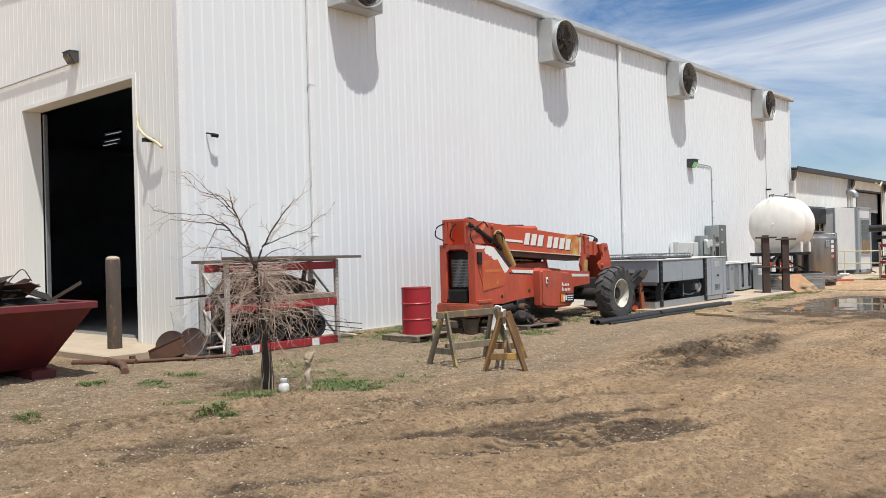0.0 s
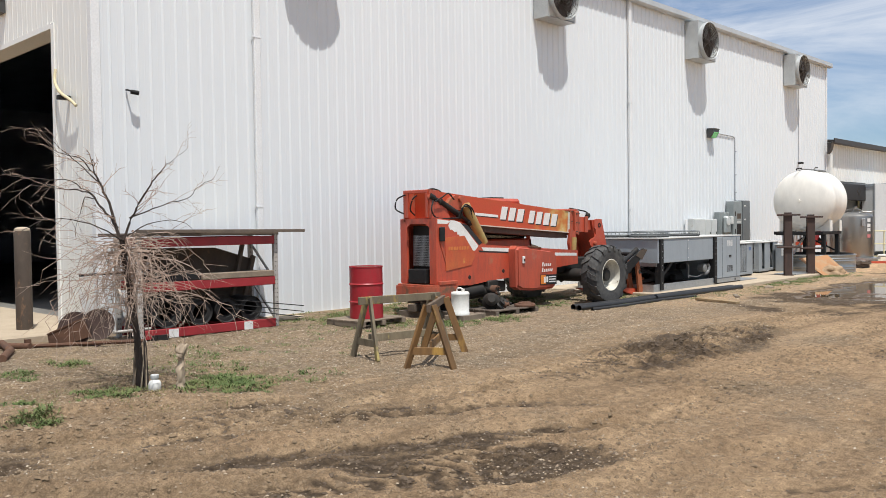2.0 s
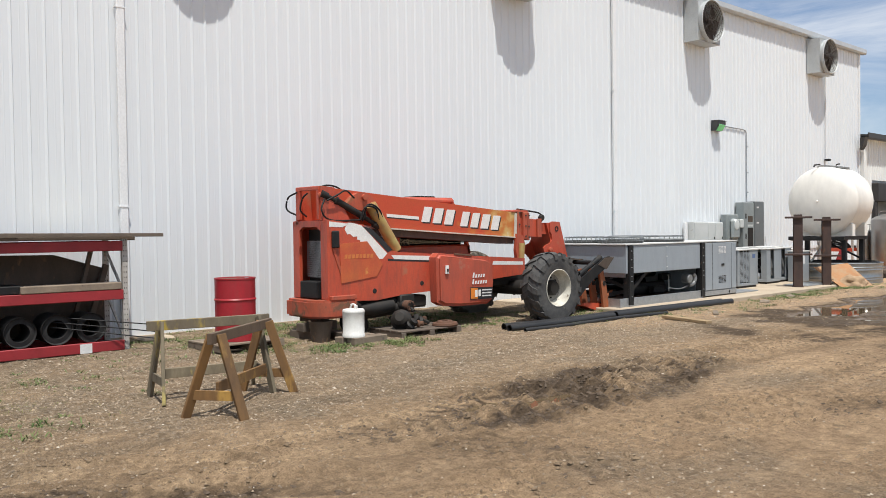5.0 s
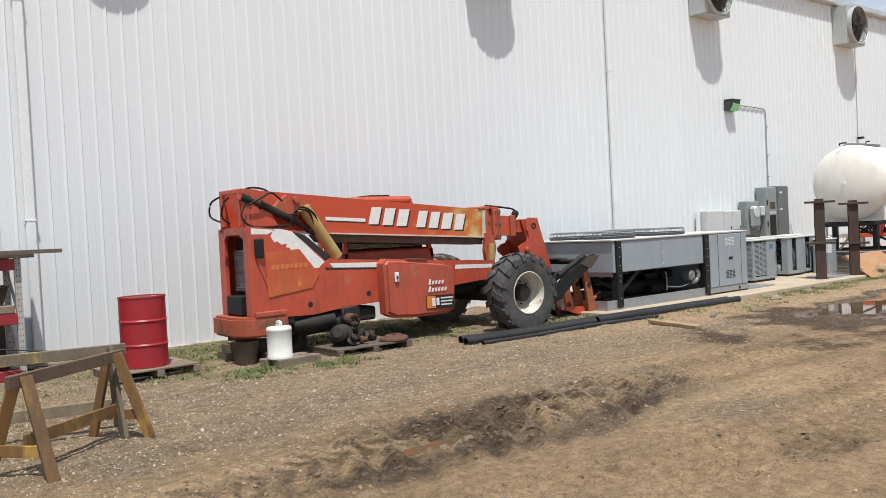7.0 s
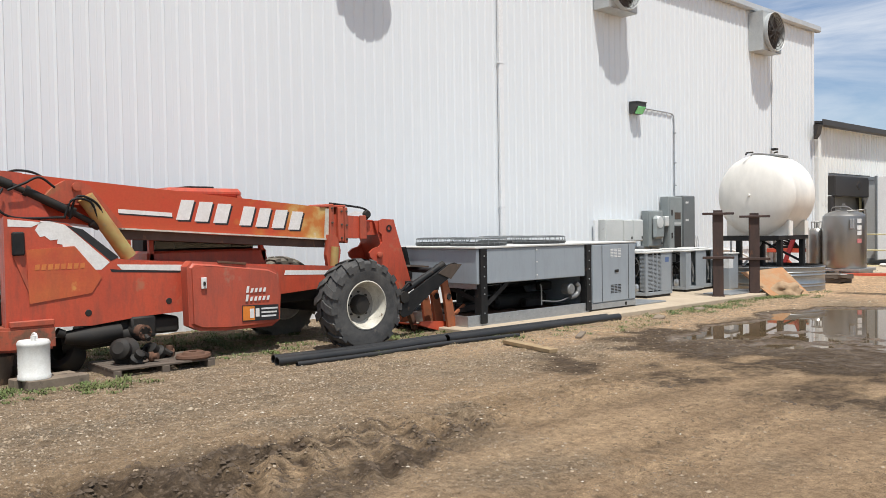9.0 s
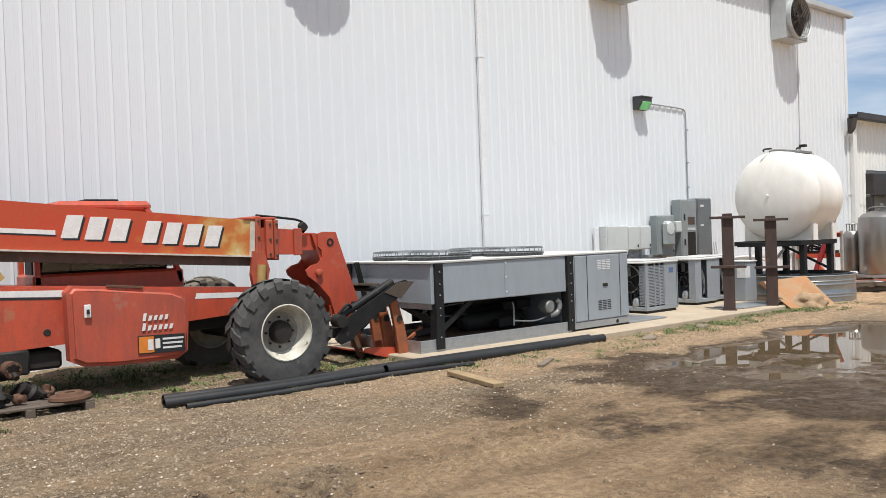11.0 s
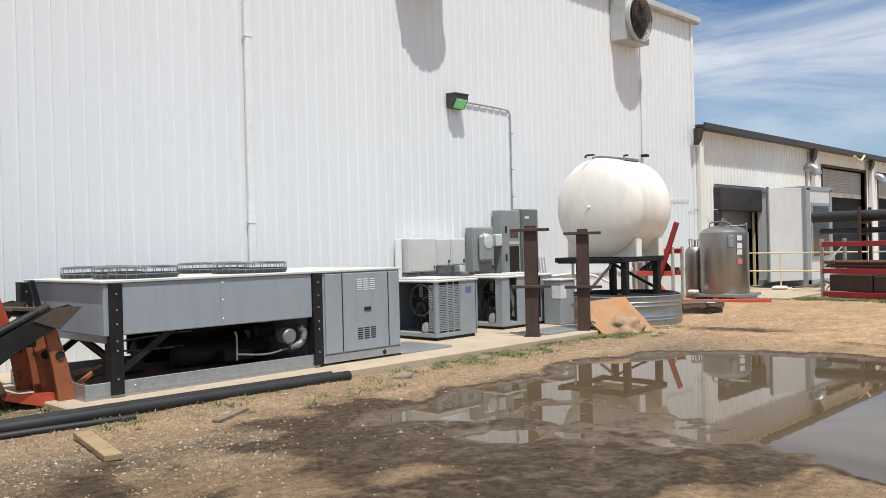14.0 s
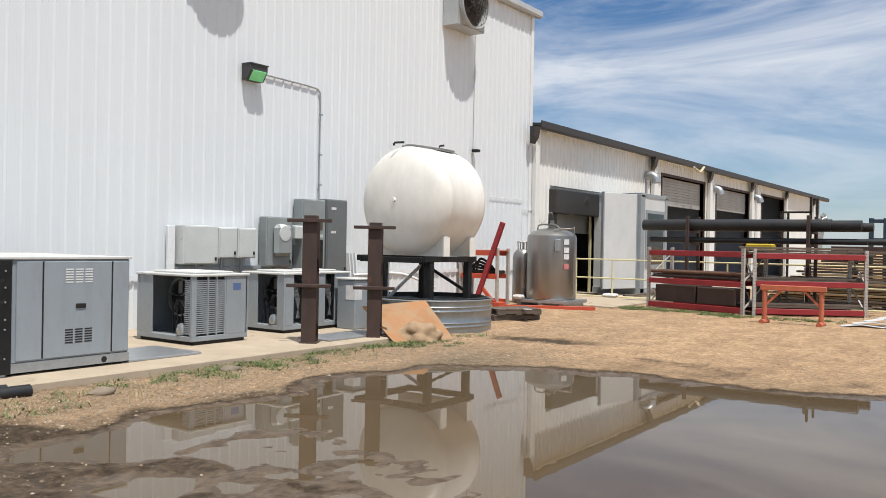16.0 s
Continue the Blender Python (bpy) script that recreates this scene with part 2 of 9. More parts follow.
M_TELEOLD = mat("faded_orange_paint", (0.46, 0.075, 0.036), (0.38, 0.085, 0.042), 3.5, 0.6, 0, 0.1, 40, 1, (0.34, 0.13, 0.06), 0.42, 3.4, 0.85, grime=0.42)
# Black rubber, darkened to carry the shade under the rack in its colour.
M_ROLL = mat("shaded_black_rubber", (0.018, 0.018, 0.019), (0.035, 0.034, 0.033), 6, 0.75, 0, 0.2, 60, spec=0.25)
M_CASTING = mat("scuffed_rusty_casting", (0.44, 0.075, 0.036), (0.34, 0.085, 0.042), 3.0, 0.65, 0, 0.15, 40, 1, (0.17, 0.085, 0.05), 0.5, 3.2, 0.9, grime=0.55)
M_FADEMARK = mat("faded_orange_mark", (0.58, 0.20, 0.05), (0.50, 0.13, 0.04), 6, 0.6, 0, 0.05, 40)
M_BADGE = mat("sun_faded_panel", (0.47, 0.075, 0.034), (0.52, 0.13, 0.038), 2.6, 0.5, 0, 0.06, 40, 1, (0.58, 0.26, 0.07), 0.32, 2.8, 0.8, grime=0.2)
M_TELEBOX = mat("sunburnt_red_paint", (0.48, 0.082, 0.042), (0.40, 0.080, 0.048), 2.2, 0.55, 0, 0.08, 40, 1, (0.40, 0.15, 0.10), 0.36, 3.2, 0.8, grime=0.36)
M_METER = mat("meter_paint", (0.27, 0.30, 0.30), (0.22, 0.245, 0.245), 3, 0.5, 0, 0.03, 50)
M_DOORGREY = mat("dark_grey_enamel", (0.15, 0.165, 0.17), (0.125, 0.14, 0.145), 3, 0.45, 0, 0.03, 50, grime=0.1)
M_ATTACH = mat("rusty_orange_attachment", (0.36, 0.10, 0.035), (0.22, 0.085, 0.04), 6, 0.75, 0.0, 0.25, 50, 1, (0.10, 0.06, 0.04), 0.4, 7)
M_HYD = mat("dull_brass_cylinder", (0.42, 0.35, 0.13), (0.40, 0.19, 0.07), 5, 0.5, 0.2, 0.06, 40, 1, (0.30, 0.25, 0.16), 0.3, 6)
M_STICKER = mat("white_sticker", (0.76, 0.75, 0.73), (0.66, 0.64, 0.61), 9, 0.5, 0, 0.03, 40)
M_STICKBLK = mat("black_sticker", (0.02, 0.02, 0.022), None, 9, 0.5, 0, 0.03)
M_STICKORG = mat("orange_sticker", (0.72, 0.22, 0.03), None, 9, 0.5, 0, 0.03)
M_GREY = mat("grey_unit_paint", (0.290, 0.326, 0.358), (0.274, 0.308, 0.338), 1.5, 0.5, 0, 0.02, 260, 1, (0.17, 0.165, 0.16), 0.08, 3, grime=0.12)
# Tops and lids of the units, a paler grey than their sides.
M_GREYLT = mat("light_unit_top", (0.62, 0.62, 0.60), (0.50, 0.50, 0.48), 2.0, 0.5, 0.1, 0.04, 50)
M_PANEL = mat("electrical_box_paint", (0.56, 0.58, 0.57), (0.50, 0.52, 0.51), 2.0, 0.5, 0, 0.03, 50, 1, (0.30, 0.25, 0.2), 0.08, 5)
M_CONDGREY = mat("condenser_paint", (0.295, 0.322, 0.345), (0.26, 0.285, 0.306), 2.5, 0.5, 0.1, 0.04, 50, 1, (0.24, 0.2, 0.17), 0.12, 4)
# Dark metal; also colours the sheets that stand for shade in openings.
M_DARK = mat("dark_metal_and_shade", (0.012, 0.012, 0.012), (0.032, 0.026, 0.02), 6, 0.7, 0.2, 0.2, 50)
M_COPPER = mat("grey_machinery", (0.26, 0.27, 0.27), (0.16, 0.155, 0.15), 8, 0.5, 0.5, 0.1, 50)
M_WOOD = mat("weathered_wood", (0.24, 0.19, 0.14), (0.15, 0.115, 0.085), 4, 0.85, 0, 0.35, 45, 1, (0.09, 0.07, 0.055), 0.3, 5, rnd=0.15)
M_OLDBOARD = mat("split_board_wood", (0.34, 0.25, 0.14), (0.24, 0.16, 0.085), 4, 0.85, 0, 0.4, 45, 1, (0.15, 0.10, 0.06), 0.35, 5)
M_WOODDK = mat("grey_timber", (0.135, 0.105, 0.08), (0.09, 0.07, 0.056), 4, 0.85, 0, 0.35, 45, 1, (0.06, 0.05, 0.04), 0.3, 5, rnd=0.15)
M_YELWOOD = mat("yellow_painted_wood", (0.19, 0.155, 0.10), (0.12, 0.095, 0.065), 6, 0.8, 0, 0.3, 50, 0.4, (0.40, 0.29, 0.05), 0.52, 4, 0.6)
M_BRNWOOD = mat("brown_sawhorse_wood", (0.13, 0.088, 0.056), (0.085, 0.058, 0.038), 5, 0.8, 0, 0.25, 50, 0.3, (0.17, 0.10, 0.05), 0.4, 2.2, 0.75)
M_AMBER = mat("amber_stained_wood", (0.20, 0.105, 0.034), (0.10, 0.055, 0.025), 5, 0.65, 0, 0.25, 50, 0.3, (0.36, 0.21, 0.05), 0.42, 2.2, 0.6, rnd=0.3)
M_GREYLEG = mat("flaked_grey_wood", (0.21, 0.175, 0.115), (0.09, 0.07, 0.046), 6, 0.85, 0, 0.3, 50, 0.4, (0.36, 0.29, 0.10), 0.40, 3, 0.7, rnd=0.35)
M_PLASTIC = mat("white_plastic", (0.74, 0.74, 0.71), (0.64, 0.63, 0.59), 8, 0.45, 0, 0.04, 50)
M_TANK = mat("white_tank_paint", (0.77, 0.745, 0.69), (0.735, 0.71, 0.655), 0.8, 0.42, 0, 0.0, 4, 0.5, (0.60, 0.53, 0.43), 0.08, 2.0)
M_STAIN = mat("stainless_steel", (0.33, 0.32, 0.30), (0.27, 0.26, 0.245), 1.2, 0.34, 0.85, 0.0, 140, 0.3)
M_TUB = mat("galvanised_tub", (0.36, 0.385, 0.40), (0.29, 0.315, 0.33), 5, 0.36, 0.8, 0.05, 30, 1, (0.50, 0.50, 0.48), 0.2, 5)
M_PLY = mat("wet_plywood", (0.40, 0.20, 0.09), (0.31, 0.15, 0.065), 2, 0.8, 0, 0.3, 70, 1, (0.34, 0.215, 0.12), 0.72, 1.6, 0.9)
M_ORANGE = mat("orange_frame_paint", (0.55, 0.085, 0.035), (0.42, 0.06, 0.03), 5, 0.5, 0, 0.06, 40, 1, (0.22, 0.07, 0.04), 0.2, 8)
M_TRESTLE = mat("orange_trestle_paint", (0.50, 0.15, 0.07), (0.40, 0.10, 0.05), 5, 0.55, 0, 0.06, 40, 1, (0.55, 0.35, 0.22), 0.2, 8)
M_YELLOW = mat("yellow_rail_paint", (0.70, 0.64, 0.38), (0.62, 0.56, 0.32), 5, 0.5, 0, 0.05, 40, 1, (0.5, 0.42, 0.3), 0.15, 8)
M_YELMACH = mat("yellow_machine_paint", (0.55, 0.40, 0.02), None, 5, 0.5)
M_SHUTTER = mat("roller_shutter", (0.38, 0.375, 0.36), (0.31, 0.305, 0.29), 2.0, 0.6, 0.1, 0.04, 30, 0.4)
M_SHEET = mat("crumpled_white_sheet", (0.66, 0.65, 0.63), (0.5, 0.49, 0.47), 3, 0.5, 0, 0.05, 20)
M_BARK = mat("tree_bark", (0.055, 0.040, 0.032), (0.035, 0.026, 0.022), 14, 0.9, 0, 0.6, 60, 0.5)
M_TWIG = mat("dry_twig", (0.27, 0.185, 0.145), (0.46, 0.37, 0.30), 2.5, 0.85, 0, 0.1, 80)
M_CLOD = mat("dirt_clod", (0.24, 0.168, 0.10), (0.13, 0.09, 0.056), 1.1, 0.95, 0, 0.3, 160)
M_MUDCLOD = mat("wet_mud_clod", (0.115, 0.079, 0.050), (0.066, 0.046, 0.030), 1.1, 0.8, 0, 0.3, 160)
M_CLODTAN = mat("tan_dirt_heap", (0.40, 0.275, 0.165), (0.28, 0.19, 0.115), 9, 0.95, 0, 0.6, 90)
M_STUMP = mat("bleached_stump", (0.50, 0.40, 0.29), (0.13, 0.095, 0.065), 15, 0.9, 0, 0.5, 60, 0.3)
M_GREEN = mat("green_lamp_lens", (0.22, 0.80, 0.30), (0.30, 0.86, 0.40), 12, 0.2, 0, 0.02)
M_BLUE = mat("dark_blue_steel", (0.03, 0.055, 0.09), None, 5, 0.5)
M_HOSE = mat("cream_hose", (0.62, 0.55, 0.36), (0.5, 0.44, 0.28), 6, 0.6)
M_LABEL = mat("label_white", (0.74, 0.74, 0.73), None, 8, 0.5, 0, 0.02)
M_BLUELABEL = mat("label_blue", (0.10, 0.16, 0.32), None, 8, 0.5, 0, 0.02)
M_PINK = mat("label_red", (0.55, 0.2, 0.2), None, 8, 0.5, 0, 0.02)


def glass_mat(name, tint):
    m = bpy.data.materials.new(name)
    m.use_nodes = True
    p = m.node_tree.nodes["Principled BSDF"]
    p.inputs["Base Color"].default_value = (*tint, 1)
    p.inputs["Roughness"].default_value = 0.04
    p.inputs["Transmission Weight"].default_value = 1.0
    p.inputs["IOR"].default_value = 1.45
    return m


def tube_mat():
    m = bpy.data.materials.new("fluorescent_tube")
    m.use_nodes = True
    p = m.node_tree.nodes["Principled BSDF"]
    p.inputs["Emission Color"].default_value = (0.85, 0.93, 1.0, 1)
    p.inputs["Emission Strength"].default_value = 0.4
    return m


M_TUBE = tube_mat()
M_GLASS = glass_mat("window_glass", (0.85, 0.9, 0.9))
M_TINTED = glass_mat("tinted_cab_glass", (0.22, 0.30, 0.28))


def leaf_mat(name, a, b, scale):
    m = mat(name, a, b, scale, 0.7, 0, 0)
    return m


M_GRASS = leaf_mat("green_weed", (0.075, 0.125, 0.028), (0.14, 0.155, 0.05), 3)
M_MOSS = leaf_mat("olive_short_grass", (0.15, 0.145, 0.045), (0.24, 0.20, 0.08), 2)
M_STRAW = leaf_mat("dry_straw", (0.40, 0.31, 0.18), (0.30, 0.22, 0.13), 3)
def stone_mat():
    """Gravel: brown to tan stones with a few pale ones, one tone to each stone."""
    m = bpy.data.materials.new("loose_gravel")
    m.use_nodes = True
    n, l = m.node_tree.nodes, m.node_tree.links
    p = n["Principled BSDF"]
    g, r = n.new("ShaderNodeNewGeometry"), n.new("ShaderNodeValToRGB")
    e = r.color_ramp.elements
    e[0].position, e[0].color = 0.0, (0.17, 0.13, 0.092, 1)
    e[1].position, e[1].color = 1.0, (0.54, 0.475, 0.385, 1)
    for pos, c in ((0.45, (0.26, 0.197, 0.134, 1)), (0.80, (0.34, 0.262, 0.18, 1)), (0.955, (0.38, 0.305, 0.222, 1))):
        x = e.new(pos)
        x.color = c
    l.new(g.outputs["Random Per Island"], r.inputs["Fac"])
    l.new(r.outputs["Color"], p.inputs["Base Color"])
    p.inputs["Roughness"].default_value = 0.9
    return m


M_STONE = stone_mat()


def ground_mat():
    """Dry tan dirt, gravel band, wet dark mud: driven by the masks wet and stony that the sheet carries."""
    m = bpy.data.materials.new("dirt_ground")
    m.use_nodes = True
    n, l = m.node_tree.nodes, m.node_tree.links
    p = n["Principled BSDF"]
    tc = n.new("ShaderNodeTexCoord")

    def noi(s, d, r=0.6, stretch=None):
        node = n.new("ShaderNodeTexNoise")
        node.inputs["Scale"].default_value, node.inputs["Detail"].default_value, node.inputs["Roughness"].default_value = s, d, r
        if stretch:
            mp = n.new("ShaderNodeMapping")
            mp.inputs["Scale"].default_value = stretch
            l.new(tc.outputs["Object"], mp.inputs["Vector"])
            l.new(mp.outputs["Vector"], node.inputs["Vector"])
        else:
            l.new(tc.outputs["Object"], node.inputs["Vector"])
        return node.outputs["Fac"]

    def rng(v, a, b, c=0.0, d=1.0):
        node = n.new("ShaderNodeMapRange")
        for k, x in (("From Min", a), ("From Max", b), ("To Min", c), ("To Max", d)):
            node.inputs[k].default_value = x
        l.new(v, node.inputs["Value"])
        return node.outputs["Result"]

    def mix(f, a, b, blend="MIX"):
        node = n.new("ShaderNodeMix")
        node.data_type, node.blend_type = "RGBA", blend
        for k, x in (("Factor", f), ("A", a), ("B", b)):
            if isinstance(x, tuple):
                node.inputs[k].default_value = (*x, 1)
            elif isinstance(x, float):
                node.inputs[k].default_value = x
            else:
                l.new(x, node.inputs[k])
        return node.outputs["Result"]

    def attr(name):
        node = n.new("ShaderNodeAttribute")
        node.attribute_name = name
        return node.outputs["Fac"]

    big, fine, grain = noi(0.33, 5), noi(15, 7, 0.68), noi(90, 4, 0.75)
    lane = noi(1.5, 7, 0.62, (1.5, 0.16, 1))
    mid = noi(1.2, 9, 0.66, (1.5, 0.75, 1))
    clod = noi(4.6, 9, 0.7, (1.3, 0.8, 1))
    c = mix(rng(big, 0.36, 0.64), (0.365, 0.255, 0.155), (0.300, 0.210, 0.128))
    c = mix(rng(lane, 0.50, 0.64, 0.0, 0.85), c, (0.475, 0.338, 0.208))
    c = mix(rng(lane, 0.48, 0.35, 0.0, 0.8), c, (0.205, 0.142, 0.086))
    c = mix(rng(mid, 0.56, 0.64, 0.0, 0.65), c, (0.45, 0.325, 0.205))
    c = mix(rng(mid, 0.44, 0.36, 0.0, 0.6), c, (0.195, 0.135, 0.083))
    tan = attr("tan")
    c = mix(tan, c, mix(rng(mid, 0.42, 0.58), (0.60, 0.405, 0.245), (0.49, 0.328, 0.196)))
    stony = attr("stony")
    vor = n.new("ShaderNodeTexVoronoi")
    vor.inputs["Scale"].default_value = 42.0
    l.new(tc.outputs["Object"], vor.inputs["Vector"])
    bw = n.new("ShaderNodeSeparateColor")
    l.new(vor.outputs["Color"], bw.inputs[0])
    peb = n.new("ShaderNodeValToRGB")
    pe = peb.color_ramp.elements
    pe[0].position, pe[0].color = 0.0, (0.134, 0.102, 0.071, 1)
    pe[1].position, pe[1].color = 1.0, (0.40, 0.365, 0.31, 1)
    for pos, col in ((0.35, (0.225, 0.174, 0.120, 1)), (0.82, (0.292, 0.232, 0.164, 1)), (0.93, (0.345, 0.295, 0.228, 1))):
        x = pe.new(pos)
        x.color = col
    l.new(bw.outputs[0], peb.inputs["Fac"])
    st = mix(rng(fine, 0.44, 0.6, 0.0, 0.6), peb.outputs["Color"], (0.232, 0.175, 0.115))
    c = mix(stony, c, st)
    c = mix(0.45, c, mix(rng(clod, 0.36, 0.62), (0.62, 0.60, 0.58), (1.22, 1.21, 1.19)), "MULTIPLY")
    c = mix(0.7, c, mix(rng(fine, 0.36, 0.62), (0.62, 0.60, 0.58), (1.30, 1.30, 1.30)), "MULTIPLY")
    c = mix(0.7, c, mix(rng(grain, 0.34, 0.66), (0.52, 0.52, 0.52), (1.45, 1.45, 1.45)), "MULTIPLY")
    wa = n.new("ShaderNodeMath")
    wa.operation = "MULTIPLY_ADD"
    wa.inputs[1].default_value = 1.1
    l.new(clod, wa.inputs[0])
    l.new(attr("wet"), wa.inputs[2])
    wet = rng(wa.outputs["Value"], 0.74, 1.12)
    wc = mix(rng(fine, 0.36, 0.64), (0.054, 0.037, 0.024), (0.138, 0.096, 0.060))
    wc = mix(0.5, wc, mix(rng(grain, 0.34, 0.66), (0.6, 0.6, 0.6), (1.35, 1.35, 1.35)), "MULTIPLY")
    c = mix(wet, c, wc)
    l.new(c, p.inputs["Base Color"])
    l.new(rng(wa.outputs["Value"], 1.15, 1.7, 0.95, 0.28), p.inputs["Roughness"])
    l.new(rng(wa.outputs["Value"], 1.2, 1.6, 0.2, 0.38), p.inputs["Specular IOR Level"])
    add = n.new("ShaderNodeMath")
    add.operation = "MULTIPLY_ADD"
    add.inputs[1].default_value = 0.45
    l.new(grain, add.inputs[0])
    cl2 = n.new("ShaderNodeMath")
    cl2.operation = "MULTIPLY_ADD"
    cl2.inputs[1].default_value = 1.6
    l.new(clod, cl2.inputs[0])
    l.new(fine, cl2.inputs[2])
    l.new(cl2.outputs["Value"], add.inputs[2])
    bp = n.new("ShaderNodeBump")
    l.new(rng(wa.outputs["Value"], 1.25, 1.6, 1.0, 0.12), bp.inputs["Strength"])
    bp.inputs["Distance"].default_value = 0.055
    l.new(add.outputs["Value"], bp.inputs["Height"])
    l.new(bp.outputs["Normal"], p.inputs["Normal"])
    return m


def water_mat():
    m = bpy.data.materials.new("muddy_water")
    m.use_nodes = True
    n, l = m.node_tree.nodes, m.node_tree.links
    p = n["Principled BSDF"]
    p.inputs["Base Color"].default_value = (0.102, 0.072, 0.041, 1)
    p.inputs["Roughness"].default_value = 0.015
    p.inputs["IOR"].default_value = 1.33
    p.inputs["Specular IOR Level"].default_value = 0.5
    tc, no, bp = n.new("ShaderNodeTexCoord"), n.new("ShaderNodeTexNoise"), n.new("ShaderNodeBump")
    no.inputs["Scale"].default_value = 5.0
    no.inputs["Detail"].default_value = 3
    bp.inputs["Strength"].default_value = 0.02
    bp.inputs["Distance"].default_value = 0.01
    l.new(tc.outputs["Object"], no.inputs["Vector"])
    l.new(no.outputs["Fac"], bp.inputs["Height"])
    l.new(bp.outputs["Normal"], p.inputs["Normal"])
    return m


M_GROUND, M_WATER = ground_mat(), water_mat()


# ---- mesh helpers ----
WORLD_OF = {}


def thing(name, at, label, category, group="", kind=""):
    """An Empty at the base of a thing; at is a place or a pose."""
    ob = new(name)
    ob.empty_display_size = 0.2
    m = at if isinstance(at, Matrix) else Matrix.Translation(at)
    ob.matrix_basis = m
    WORLD_OF[ob] = m
    return tagged(ob, label, category, group, kind)


def finish(bm, name, material, smooth=None):
    me = bpy.data.meshes.new(name)
    bm.normal_update()
    if smooth is not None:
        for f in bm.faces:
            f.smooth = True
        for e in bm.edges:
            if len(e.link_faces) == 2 and e.calc_face_angle(0) > radians(smooth):
                e.smooth = False
    bm.to_mesh(me)
    bm.free()
    me.materials.append(material)
    return me


def part(name, bm, material, parent, label="", local=False, smooth=None):
    """Links a bmesh as one mesh object under a thing or a part. Coordinates are the world's, or with local the parent's."""
    w = WORLD_OF[parent]
    if not local:
        bm.transform(w.inverted())
    ob = new(name, finish(bm, name, material, smooth))
    ob.parent = parent
    WORLD_OF[ob] = w
    return tagged(ob, label)


def solo(name, bm, material, label, category, group="", kind="", at=None, smooth=None):
    """A thing that is one mesh, built in world coordinates, with its origin at its base."""
    if at is None:
        xs = [v.co for v in bm.verts]
        at = (sum(v.x for v in xs) / len(xs), sum(v.y for v in xs) / len(xs), min(v.z for v in xs))
    m = Matrix.Translation(at)
    bm.transform(m.inverted())
    ob = new(name, finish(bm, name, material, smooth))
    ob.matrix_basis = m
    WORLD_OF[ob] = m
    return tagged(ob, label, category, group, kind)


def bm_new():
    return bmesh.new()


def box(bm, x0, x1, y0, y1, z0, z1, bevel=0.0, m=None):
    """An axis-aligned box, its edges rounded by bevel, turned by m if given."""
    vs = [bm.verts.new((x, y, z)) for z in (z0, z1) for y in (y0, y1) for x in (x0, x1)]
    fs = [bm.faces.new([vs[i] for i in q]) for q in ((0, 2, 3, 1), (4, 5, 7, 6), (0, 1, 5, 4), (2, 6, 7, 3), (0, 4, 6, 2), (1, 3, 7, 5))]
    if bevel:
        es = list({e for f in fs for e in f.edges})
        r = bmesh.ops.bevel(bm, geom=es, offset=bevel, segments=1, affect="EDGES", profile=0.5)
        vs = list({v for f in r["faces"] for v in f.verts} | {v for v in vs if v.is_valid})
    if m is not None:
        bmesh.ops.transform(bm, matrix=m, verts=[v for v in vs if v.is_valid])
    return bm


def cube(x0, x1, y0, y1, z0, z1, bevel=0.0, m=None):
    return box(bm_new(), x0, x1, y0, y1, z0, z1, bevel, m)


def basis(d):
    d = Vector(d).normalized()
    a = Vector((0, 0, 1)) if abs(d.z) < 0.9 else Vector((1, 0, 0))
    u = d.cross(a).normalized()
    return d, u, d.cross(u)


def sweep(bm, pts, radii, seg=10, caps=True, squash=(1, 1)):
    """A round tube along points; radii is one radius or one for each point."""
    pts = [Vector(p) for p in pts]
    if not hasattr(radii, "__len__"):
        radii = [radii] * len(pts)
    rings = []
    for i, p in enumerate(pts):
        a, b = pts[max(0, i - 1)], pts[min(len(pts) - 1, i + 1)]
        d, u, v = basis(b - a)
        rings.append([bm.verts.new(p + radii[i] * (squash[0] * math.cos(2 * math.pi * k / seg) * u + squash[1] * math.sin(2 * math.pi * k / seg) * v)) for k in range(seg)])
    for r0, r1 in zip(rings, rings[1:]):
        for k in range(seg):
            bm.faces.new((r0[k], r1[k], r1[(k + 1) % seg], r0[(k + 1) % seg]))
    if caps:
        bm.faces.new(rings[0])
        bm.faces.new(rings[-1][::-1])
    return bm


def rod(p0, p1, r, seg=12, r2=None):
    return sweep(bm_new(), [p0, p1], [r, r if r2 is None else r2], seg)


def lathe(bm, profile, seg=32, m=None, closed=False):
    """Turns a profile of (radius, height) round the z axis, then moves it by m."""
    rings = []
    for r, z in profile:
        if r < 1e-6:
            rings.append([bm.verts.new((0, 0, z))])
        else:
            rings.append([bm.verts.new((r * math.cos(2 * math.pi * k / seg), r * math.sin(2 * math.pi * k / seg), z)) for k in range(seg)])
    pairs = list(zip(rings, rings[1:])) + ([(rings[-1], rings[0])] if closed else [])
    for a, b in pairs:
        for k in range(seg):
            j = (k + 1) % seg
            q = [a[0], b[j], b[k]] if len(a) == 1 else [a[k], a[j], b[0]] if len(b) == 1 else [a[k], a[j], b[j], b[k]]
            if len(set(q)) > 2 and not (len(a) == 1 and len(b) == 1):
                bm.faces.new(q)
    if m is not None:
        bmesh.ops.transform(bm, matrix=m, verts=[v for r in rings for v in r])
    return bm


